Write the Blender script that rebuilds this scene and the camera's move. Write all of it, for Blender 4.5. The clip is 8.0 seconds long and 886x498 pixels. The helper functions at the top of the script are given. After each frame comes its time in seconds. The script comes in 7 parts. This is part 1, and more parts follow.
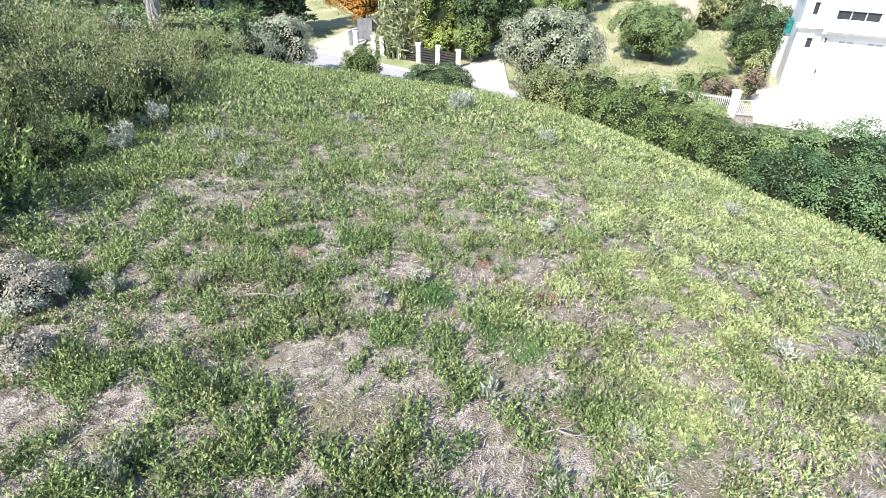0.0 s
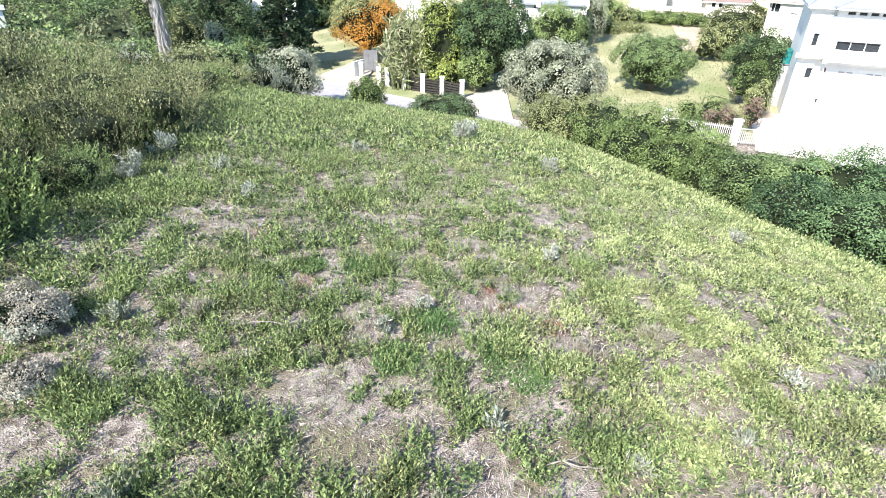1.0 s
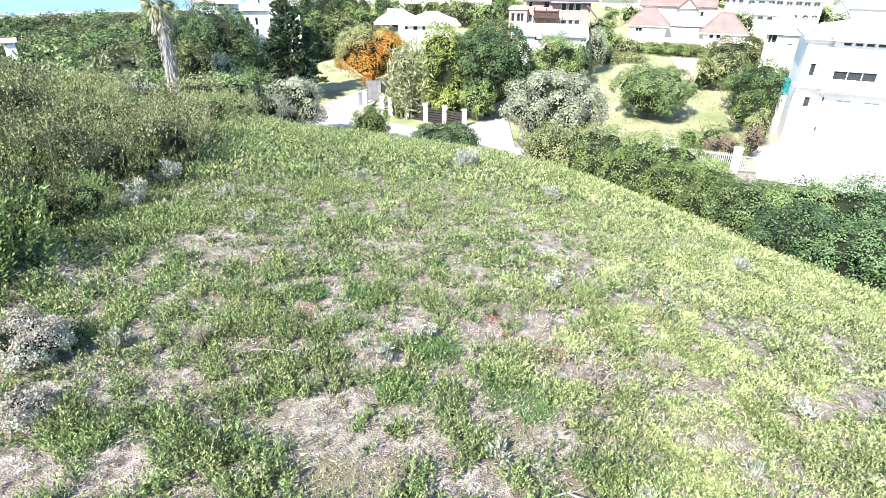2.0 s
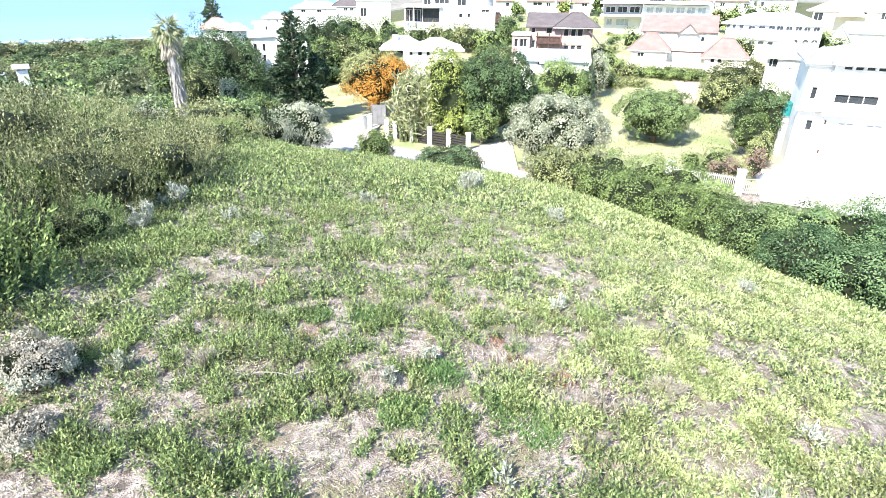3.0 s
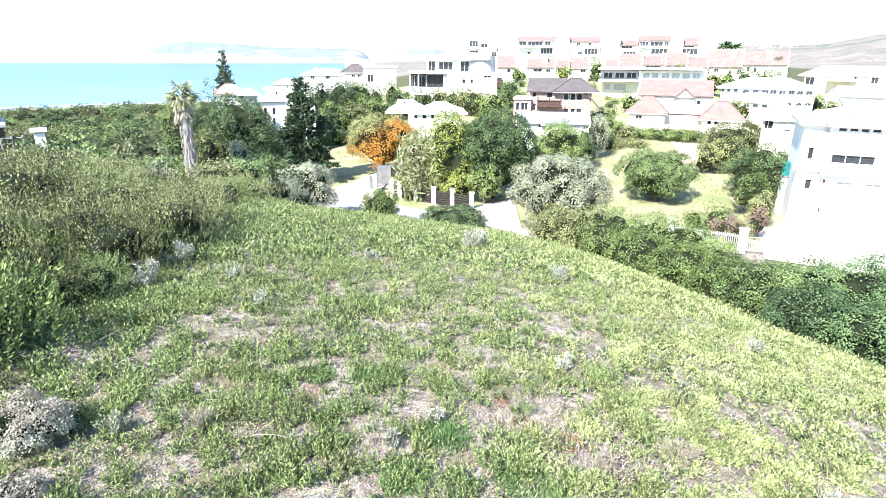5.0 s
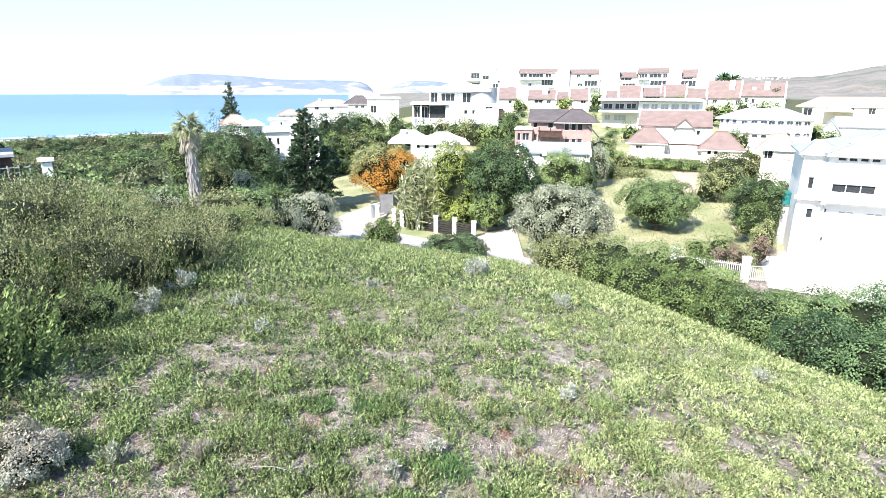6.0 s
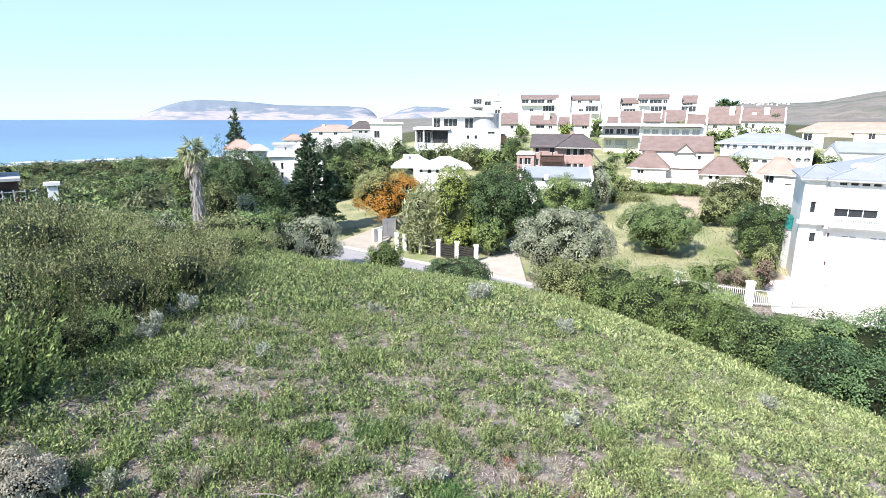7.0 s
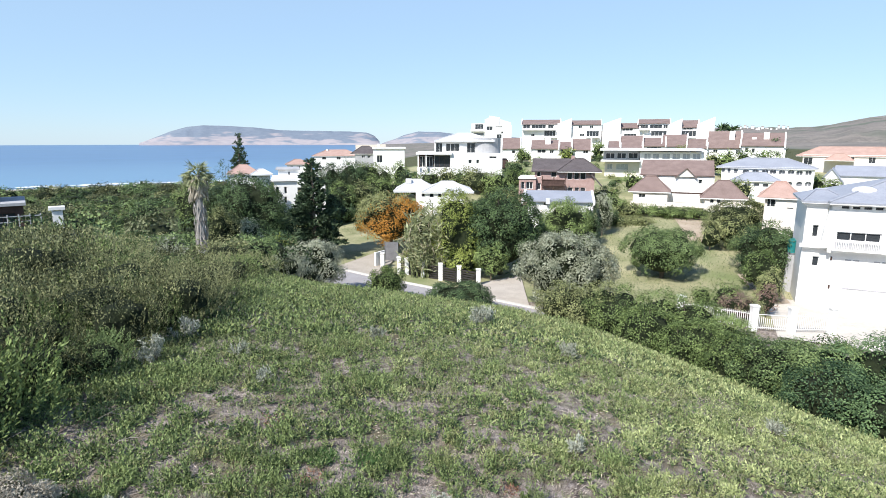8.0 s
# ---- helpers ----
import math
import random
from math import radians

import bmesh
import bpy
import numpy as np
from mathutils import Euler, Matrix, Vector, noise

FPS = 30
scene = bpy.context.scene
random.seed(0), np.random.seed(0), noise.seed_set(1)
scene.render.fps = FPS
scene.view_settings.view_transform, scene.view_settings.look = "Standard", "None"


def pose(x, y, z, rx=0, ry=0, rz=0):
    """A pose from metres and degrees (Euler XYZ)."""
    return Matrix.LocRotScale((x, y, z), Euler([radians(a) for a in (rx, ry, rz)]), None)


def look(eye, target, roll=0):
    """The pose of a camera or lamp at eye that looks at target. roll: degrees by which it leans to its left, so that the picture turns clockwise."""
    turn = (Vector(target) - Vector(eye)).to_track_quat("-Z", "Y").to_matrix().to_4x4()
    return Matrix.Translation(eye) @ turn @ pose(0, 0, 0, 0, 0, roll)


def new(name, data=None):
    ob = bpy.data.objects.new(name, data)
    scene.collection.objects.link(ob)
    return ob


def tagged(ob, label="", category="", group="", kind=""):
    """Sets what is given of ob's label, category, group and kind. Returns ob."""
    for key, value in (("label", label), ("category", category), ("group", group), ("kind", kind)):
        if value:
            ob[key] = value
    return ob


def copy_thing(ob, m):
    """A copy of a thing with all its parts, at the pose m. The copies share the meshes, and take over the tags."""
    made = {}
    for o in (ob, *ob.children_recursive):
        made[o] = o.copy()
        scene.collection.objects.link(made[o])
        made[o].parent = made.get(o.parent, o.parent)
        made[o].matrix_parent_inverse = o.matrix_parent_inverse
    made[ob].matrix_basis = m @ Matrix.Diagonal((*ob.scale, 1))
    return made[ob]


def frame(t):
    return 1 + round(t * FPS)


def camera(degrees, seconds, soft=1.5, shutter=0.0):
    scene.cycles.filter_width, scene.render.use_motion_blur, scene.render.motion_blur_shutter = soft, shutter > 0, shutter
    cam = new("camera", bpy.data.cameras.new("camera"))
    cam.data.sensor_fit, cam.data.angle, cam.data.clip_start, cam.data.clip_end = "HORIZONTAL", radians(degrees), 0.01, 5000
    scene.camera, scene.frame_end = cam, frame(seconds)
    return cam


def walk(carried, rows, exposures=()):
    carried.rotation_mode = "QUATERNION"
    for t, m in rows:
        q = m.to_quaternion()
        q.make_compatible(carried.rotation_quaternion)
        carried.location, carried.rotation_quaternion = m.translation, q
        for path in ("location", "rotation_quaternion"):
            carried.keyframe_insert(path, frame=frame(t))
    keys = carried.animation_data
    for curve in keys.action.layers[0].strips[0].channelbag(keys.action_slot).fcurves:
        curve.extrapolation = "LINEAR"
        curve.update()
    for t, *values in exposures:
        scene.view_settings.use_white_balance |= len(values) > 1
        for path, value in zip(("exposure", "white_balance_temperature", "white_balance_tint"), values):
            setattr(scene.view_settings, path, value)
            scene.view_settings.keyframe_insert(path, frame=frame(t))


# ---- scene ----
cam = camera(77.53, 8.0, soft=0.5)
EYE = 30.0  # metres above the sea; the hilltop under the camera lies 4.5 m lower
# seconds, yaw, pitch, roll: the camera hovers in one place and tilts up
PATH = [
    (0, 0.522, -33.023, -0.804),
    (0.5, 0.716, -31.845, -0.660),
    (1, 0.888, -30.171, -0.586),
    (1.5, 0.984, -28.629, -0.540),
    (3, 1.493, -25.035, -0.266),
    (3.5, 1.652, -23.796, -0.236),
    (4, 1.598, -22.504, -0.202),
    (4.5, 1.723, -20.760, -0.141),
    (6, 2.085, -16.043, -0.075),
    (6.5, 2.222, -14.805, -0.058),
    (7, 2.346, -13.565, -0.078),
    (7.5, 2.454, -12.344, -0.045),
    (8, 2.566, -11.100, -0.000),
]
EXPOSURES = [(0.0, 1.12), (1.0, 1.22), (1.5, 1.37), (3.0, 1.65), (3.5, 1.69), (4.5, 1.69), (6.0, 1.27), (6.5, 1.07), (7.0, 0.88), (8.0, 0.44)]
walk(cam, [(t, pose(0, 0, EYE, 90 + pitch, roll, yaw)) for t, yaw, pitch, roll in PATH], EXPOSURES)

# ---- light: a clear morning sky and one sun behind the camera, to its left ----
SUN_AZ, SUN_EL = radians(214), radians(44)
world = bpy.data.worlds.new("sky")
scene.world = world
world.use_nodes = True
wn = world.node_tree.nodes
sky = wn.new("ShaderNodeTexSky")
sky.sky_type, sky.sun_disc = "NISHITA", False
sky.sun_elevation, sky.sun_rotation = SUN_EL, SUN_AZ
sky.air_density, sky.dust_density, sky.ozone_density = 1.0, 0.1, 2.0
tint = wn.new("ShaderNodeMix")
tint.data_type, tint.blend_type = "RGBA", "MULTIPLY"
tint.inputs[0].default_value, tint.inputs[7].default_value = 1.0, (0.86, 1.0, 1.14, 1)
world.node_tree.links.new(sky.outputs[0], tint.inputs[6])
haze = wn.new("ShaderNodeMix")
haze.data_type = "RGBA"
haze.inputs[7].default_value = (2.95, 4.15, 5.55, 1)
# pale haze lies low in the air and thins out towards the zenith
up = wn.new("ShaderNodeTexCoord")
up_z = wn.new("ShaderNodeSeparateXYZ")
thin = wn.new("ShaderNodeMapRange")
thin.interpolation_type = "SMOOTHSTEP"
thin.inputs["From Min"].default_value, thin.inputs["From Max"].default_value = 0.3, 0.75
thin.inputs["To Min"].default_value, thin.inputs["To Max"].default_value = 0.7, 0.0
world.node_tree.links.new(up.outputs["Generated"], up_z.inputs[0])
world.node_tree.links.new(up_z.outputs["Z"], thin.inputs["Value"])
world.node_tree.links.new(thin.outputs[0], haze.inputs[0])
world.node_tree.links.new(tint.outputs[2], haze.inputs[6])
world.node_tree.links.new(haze.outputs[2], wn["Background"].inputs[0])
wn["Background"].inputs[1].default_value = 0.125
sun = new("sun", bpy.data.lights.new("sun", "SUN"))
sun.data.energy, sun.data.angle, sun.data.color = 5.0, radians(0.55), (1.0, 0.955, 0.89)
sun_dir = Vector((math.sin(SUN_AZ) * math.cos(SUN_EL), math.cos(SUN_AZ) * math.cos(SUN_EL), math.sin(SUN_EL)))
sun.matrix_world = look(sun_dir * 200 + Vector((0, 0, EYE)), (0, 0, EYE))

# ---- materials ----
def mat(name, c1, c2, scale=4.0, rough=0.85, bump=0.0, metal=0.0, fine=None, island=0.0, objvar=0.0, translucent=0.0, c3=None, spec=0.3, fscale=9.0, bdist=None, spread=0.28):
    """A surface whose colour wanders between c1 and c2 at two scales, with relief; island and objvar vary it piece by piece."""
    m = bpy.data.materials.new(name)
    m.use_nodes = True
    nt = m.node_tree
    N, L = nt.nodes, nt.links
    bsdf = N["Principled BSDF"]
    tc = N.new("ShaderNodeTexCoord")
    n1 = N.new("ShaderNodeTexNoise")
    n1.inputs["Scale"].default_value, n1.inputs["Detail"].default_value = scale, 5
    n2 = N.new("ShaderNodeTexNoise")
    n2.inputs["Scale"].default_value, n2.inputs["Detail"].default_value = scale * fscale, 4
    L.new(tc.outputs["Object"], n1.inputs["Vector"])
    L.new(tc.outputs["Object"], n2.inputs["Vector"])
    mix = N.new("ShaderNodeMix")
    mix.data_type = "RGBA"
    mix.inputs[6].default_value, mix.inputs[7].default_value = (*c1, 1), (*c2, 1)
    ramp = N.new("ShaderNodeValToRGB")
    ramp.color_ramp.elements[0].position, ramp.color_ramp.elements[1].position = 0.5 - spread / 2, 0.5 + spread / 2
    add = N.new("ShaderNodeMath")
    add.operation = "MULTIPLY_ADD"
    L.new(n2.outputs["Fac"], add.inputs[0])
    add.inputs[1].default_value = 0.45
    sub = N.new("ShaderNodeMath")
    sub.operation = "MULTIPLY_ADD"
    L.new(n1.outputs["Fac"], sub.inputs[0])
    sub.inputs[1].default_value, sub.inputs[2].default_value = 0.55, 0.0
    L.new(sub.outputs[0], add.inputs[2])
    last = add.outputs[0]
    if island:
        geo = N.new("ShaderNodeNewGeometry")
        isl = N.new("ShaderNodeMath")
        isl.operation = "MULTIPLY_ADD"
        cen = N.new("ShaderNodeMath")
        cen.operation = "SUBTRACT"
        L.new(geo.outputs["Random Per Island"], cen.inputs[0])
        cen.inputs[1].default_value = 0.5
        L.new(cen.outputs[0], isl.inputs[0])
        isl.inputs[1].default_value = island
        L.new(last, isl.inputs[2])
        last = isl.outputs[0]
    if objvar:
        info = N.new("ShaderNodeObjectInfo")
        cen2 = N.new("ShaderNodeMath")
        cen2.operation = "SUBTRACT"
        L.new(info.outputs["Random"], cen2.inputs[0])
        cen2.inputs[1].default_value = 0.5
        ov = N.new("ShaderNodeMath")
        ov.operation = "MULTIPLY_ADD"
        L.new(cen2.outputs[0], ov.inputs[0])
        ov.inputs[1].default_value = objvar
        L.new(last, ov.inputs[2])
        last = ov.outputs[0]
    L.new(last, ramp.inputs[0])
    L.new(ramp.outputs[0], mix.inputs[0])
    col = mix.outputs[2]
    if c3:
        n3 = N.new("ShaderNodeTexNoise")
        n3.inputs["Scale"].default_value, n3.inputs["Detail"].default_value = scale * 0.31, 3
        L.new(tc.outputs["Object"], n3.inputs["Vector"])
        r3 = N.new("ShaderNodeValToRGB")
        r3.color_ramp.elements[0].position, r3.color_ramp.elements[1].position = 0.5, 0.66
        L.new(n3.outputs["Fac"], r3.inputs[0])
        mix3 = N.new("ShaderNodeMix")
        mix3.data_type = "RGBA"
        L.new(r3.outputs[0], mix3.inputs[0])
        L.new(col, mix3.inputs[6])
        mix3.inputs[7].default_value = (*c3, 1)
        col = mix3.outputs[2]
    L.new(col, bsdf.inputs["Base Color"])
    bsdf.inputs["Roughness"].default_value, bsdf.inputs["Metallic"].default_value = rough, metal
    bsdf.inputs["Specular IOR Level"].default_value = spec
    if bump:
        b = N.new("ShaderNodeBump")
        b.inputs["Strength"].default_value, b.inputs["Distance"].default_value = bump, bdist or 0.4 / scale
        L.new(n2.outputs["Fac"], b.inputs["Height"])
        L.new(b.outputs[0], bsdf.inputs["Normal"])
    if translucent:
        tr = N.new("ShaderNodeBsdfTranslucent")
        L.new(col, tr.inputs["Color"])
        ms = N.new("ShaderNodeMixShader")
        ms.inputs[0].default_value = translucent
        L.new(bsdf.outputs[0], ms.inputs[1])
        L.new(tr.outputs[0], ms.inputs[2])
        L.new(ms.outputs[0], N["Material Output"].inputs[0])
    return m


def leaves(name, c1, c2, translucent=0.18, rough=0.62, island=0.3, objvar=0.22, scale=0.9):
    return mat(name, c1, c2, scale, rough, 0, 0, None, island, objvar, translucent, spec=0.2)


M_THATCH = mat("dry_thatch", (0.105, 0.084, 0.07), (0.49, 0.42, 0.37), 5.5, 0.95, 1.0, c3=(0.22, 0.19, 0.125), fscale=11, bdist=0.04, spread=0.2)
M_SCRUBSOIL = mat("scrub_floor", (0.05, 0.06, 0.025), (0.11, 0.11, 0.05), 0.5, 0.95, 0.4)
M_LAWN = mat("lawn", (0.20, 0.215, 0.10), (0.42, 0.385, 0.24), 0.28, 0.95, 0.25, c3=(0.17, 0.215, 0.085), fscale=24, bdist=0.05)
M_SAND = mat("sand", (0.55, 0.47, 0.36), (0.66, 0.58, 0.46), 0.1, 0.95, 0.2)
M_FAR = mat("far_scrub", (0.14, 0.13, 0.115), (0.27, 0.235, 0.205), 0.03, 0.95, 0.0, c3=(0.12, 0.135, 0.10))
M_ASPHALT = mat("asphalt", (0.30, 0.285, 0.29), (0.38, 0.365, 0.37), 0.8, 0.9, 0.2)
M_PAVING = mat("pale_paving", (0.43, 0.38, 0.33), (0.54, 0.49, 0.43), 0.9, 0.9, 0.2)
M_KERB = mat("kerb_concrete", (0.55, 0.52, 0.48), (0.68, 0.65, 0.60), 1.5, 0.9, 0.2)
M_BARK = mat("bark", (0.12, 0.095, 0.07), (0.22, 0.18, 0.14), 3, 0.95, 0.8)
# near-black: the shade inside crowns is put into this colour
M_CORE = mat("inner_twig_shade", (0.010, 0.016, 0.006), (0.030, 0.042, 0.016), 5, 0.95, 1.0)
M_LEAF = leaves("green_leaves", (0.062, 0.094, 0.029), (0.265, 0.345, 0.123))
M_DARKLEAF = leaves("dark_leaves", (0.028, 0.051, 0.023), (0.132, 0.196, 0.087))
M_GREYLEAF = leaves("grey_leaves", (0.165, 0.182, 0.118), (0.45, 0.47, 0.345))
M_OLIVELEAF = leaves("olive_leaves", (0.067, 0.082, 0.032), (0.353, 0.375, 0.168))
M_YELLOWLEAF = leaves("yellow_green_leaves", (0.103, 0.133, 0.03), (0.394, 0.456, 0.123))
M_ORANGELEAF = leaves("orange_leaves", (0.143, 0.058, 0.008), (0.515, 0.258, 0.05), 0.25)
M_NEEDLE = leaves("dark_needles", (0.019, 0.035, 0.019), (0.091, 0.136, 0.071), 0.1)
M_HERB = leaves("herb_leaves", (0.034, 0.055, 0.02), (0.290, 0.365, 0.145), 0.22, island=0.26, scale=2.6)
M_SAGE = leaves("sage_herb_leaves", (0.13, 0.15, 0.08), (0.34, 0.36, 0.20), 0.25)
M_MAT = leaves("creeping_mat_leaves", (0.075, 0.150, 0.048), (0.180, 0.280, 0.098), 0.3, island=0.1)
M_RUST = leaves("rusty_dry_leaves", (0.16, 0.07, 0.045), (0.36, 0.19, 0.13), 0.1)
M_SCRUB = leaves("scrub_leaves", (0.034, 0.043, 0.018), (0.335, 0.35, 0.17), 0.18, island=0.26)
M_TWIG = leaves("brown_twigs", (0.10, 0.07, 0.05), (0.20, 0.15, 0.12), 0.05)
M_LIME = leaves("lime_herb_leaves", (0.15, 0.195, 0.075), (0.56, 0.61, 0.29), 0.25, island=0.24, scale=1.8)
M_SILVER = leaves("silver_leaves", (0.23, 0.25, 0.19), (0.53, 0.545, 0.455), 0.1)
M_MIDLEAF = leaves("mid_green_leaves", (0.053, 0.086, 0.032), (0.246, 0.327, 0.13))
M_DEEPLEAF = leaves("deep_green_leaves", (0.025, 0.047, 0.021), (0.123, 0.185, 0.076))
M_DENSELEAF = leaves("glossy_dark_leaves", (0.028, 0.059, 0.028), (0.166, 0.253, 0.109))
M_STRAW = leaves("straw", (0.21, 0.17, 0.145), (0.62, 0.54, 0.465), 0.1, 0.8, island=0.6)
M_DRYLEAF = leaves("dry_brown_twigs", (0.16, 0.10, 0.08), (0.26, 0.18, 0.15), 0.1)
M_WHITE = mat("white_plaster", (0.74, 0.73, 0.71), (0.82, 0.81, 0.79), 0.7, 0.8, 0.05)
M_WARMWHITE = mat("cream_plaster", (0.68, 0.62, 0.56), (0.76, 0.71, 0.65), 0.7, 0.8, 0.05)
M_ROOFBROWN = mat("brown_roof_tiles", (0.19, 0.135, 0.12), (0.27, 0.20, 0.18), 0.8, 0.85, 0.4)
M_ROOFRED = mat("terracotta_roof_tiles", (0.40, 0.265, 0.22), (0.50, 0.345, 0.29), 0.8, 0.85, 0.4)
M_ROOFDARK = mat("dark_roof_tiles", (0.09, 0.075, 0.075), (0.14, 0.12, 0.12), 0.8, 0.8, 0.4)
M_ROOFBLUE = mat("blue_grey_roof_sheet", (0.28, 0.295, 0.34), (0.35, 0.365, 0.41), 0.5, 0.55, 0.1)
M_ROOFPALE = mat("pale_roof_sheet", (0.55, 0.55, 0.56), (0.68, 0.68, 0.68), 0.5, 0.6, 0.1)
M_BRICK = mat("red_brick", (0.34, 0.225, 0.205), (0.44, 0.31, 0.285), 2.0, 0.9, 0.3)
M_GLASS = mat("dark_window_glass", (0.02, 0.025, 0.03), (0.05, 0.055, 0.06), 0.6, 0.12, 0, spec=0.6)
M_CURTAIN = mat("curtained_glass", (0.34, 0.36, 0.39), (0.58, 0.59, 0.60), 1.2, 0.2, 0, spec=0.5)
# mid-grey tone stands in for the shaded space behind the arches
M_SHADEGLASS = mat("arch_shade_pane", (0.12, 0.125, 0.14), (0.24, 0.245, 0.26), 1.0, 0.25, 0, spec=0.5)
M_DARKTIMBER = mat("dark_timber", (0.05, 0.03, 0.025), (0.10, 0.06, 0.05), 2, 0.8, 0.2)
M_GREYWALL = mat("grey_plaster", (0.36, 0.36, 0.37), (0.45, 0.45, 0.46), 0.7, 0.85, 0.05)


# ---- building blocks ----
def mesh_of(name, verts, faces, material, smooth=False):
    me = bpy.data.meshes.new(name)
    me.from_pydata(verts, [], faces)
    me.materials.append(material)
    if smooth:
        me.polygons.foreach_set("use_smooth", [True] * len(me.polygons))
    return me


def part(name, bm, material, parent, label=""):
    """Links a bmesh (or a finished mesh) as one mesh object under a thing or a part."""
    if isinstance(bm, bmesh.types.BMesh):
        me = bpy.data.meshes.new(name)
        bm.to_mesh(me)
        bm.free()
        me.materials.append(material)
    else:
        me = bm
    ob = new(name, me)
    ob.parent = parent
    return tagged(ob, label)


def thing(name, label, category, m=None, group="", kind=""):
    ob = new(name)
    ob.empty_display_size = 0.3
    if m is not None:
        ob.matrix_world = m
    return tagged(ob, label, category, group, kind)


def quads(n, seed_points, dirs, length, width, face=None, rng=np.random):
    """n leaf blades as separate four-cornered diamonds: base at seed_points, pointing along dirs, their flat sides turned to face."""
    d = dirs / (np.linalg.norm(dirs, axis=1)[:, None] + 1e-9)
    up = rng.normal(size=(n, 3)) if face is None else face
    side = np.cross(d, up)
    side /= np.linalg.norm(side, axis=1)[:, None] + 1e-9
    ln = (length * rng.uniform(0.65, 1.25, n))[:, None] if np.isscalar(length) else (length * rng.uniform(0.65, 1.25, n))[:, None]
    wd = (width * rng.uniform(0.7, 1.3, n))[:, None]
    v = np.empty((n, 4, 3))
    v[:, 0] = seed_points
    v[:, 1] = seed_points + d * ln * 0.5 + side * wd * 0.5
    v[:, 2] = seed_points + d * ln
    v[:, 3] = seed_points + d * ln * 0.5 - side * wd * 0.5
    return v.reshape(-1, 3)


def tufts(p, dirs, stem, k, length, width, rng, face=None, spreadout=0.75):
    """Leafy sprigs: k small leaves up each stem that starts at p and points along dirs."""
    n = len(p)
    d = dirs / (np.linalg.norm(dirs, axis=1)[:, None] + 1e-9)
    f = np.tile((np.arange(k) + 0.6) / k, n)
    ln = np.repeat(rng.uniform(0.6, 1.2, n) * stem, k)
    dd = np.repeat(d, k, 0)
    q = np.repeat(p, k, 0) + dd * (f * ln)[:, None]
    lean = rng.normal(size=(n * k, 3)) * spreadout
    if face is not None:
        face = np.repeat(face, k, 0) + rng.normal(size=(n * k, 3)) * 0.4
    return quads(n * k, q, dd * (0.45 + 0.6 * f)[:, None] + lean, length, width, face=face, rng=rng)


def brush_shoots(p, dirs, stem, k, length, width, rng, splay=0.55):
    """Bottle-brush shoots: k leaves set spirally round each stem that starts at p, their flat sides turned outwards."""
    n = len(p)
    d = dirs / (np.linalg.norm(dirs, axis=1)[:, None] + 1e-9)
    s1 = np.cross(d, np.array([0.31, 0.77, 0.21]))
    s1 /= np.linalg.norm(s1, axis=1)[:, None] + 1e-9
    s2 = np.cross(d, s1)
    j = np.tile(np.arange(k), n)
    f = (j + 0.3) / k
    ln = np.repeat(rng.uniform(0.65, 1.25, n) * stem, k)
    a = j * 2.4 + np.repeat(rng.uniform(0, 6.28, n), k) + rng.normal(size=n * k) * 0.4
    dd = np.repeat(d, k, 0)
    out = np.cos(a)[:, None] * np.repeat(s1, k, 0) + np.sin(a)[:, None] * np.repeat(s2, k, 0)
    q = np.repeat(p, k, 0) + dd * (f * ln)[:, None]
    w = (splay * (1.15 - 0.6 * f))[:, None]
    return quads(n * k, q, dd * (1 - w) + out * w + rng.normal(size=(n * k, 3)) * 0.12, length, width, face=out + dd * 0.5 + rng.normal(size=(n * k, 3)) * 0.25, rng=rng)


def quad_mesh(name, v, material):
    """A mesh of separate quads, made straight from the array of corners."""
    n = len(v) // 4
    me = bpy.data.meshes.new(name)
    me.vertices.add(len(v))
    me.vertices.foreach_set("co", v.astype(np.float32).ravel())
    me.loops.add(n * 4)
    me.loops.foreach_set("vertex_index", np.arange(n * 4, dtype=np.int32))
    me.polygons.add(n)
    me.polygons.foreach_set("loop_start", np.arange(0, n * 4, 4, dtype=np.int32))
    me.polygons.foreach_set("loop_total", np.full(n, 4, dtype=np.int32))
    me.materials.append(material)
    me.update(calc_edges=True)
    me.validate()
    return me


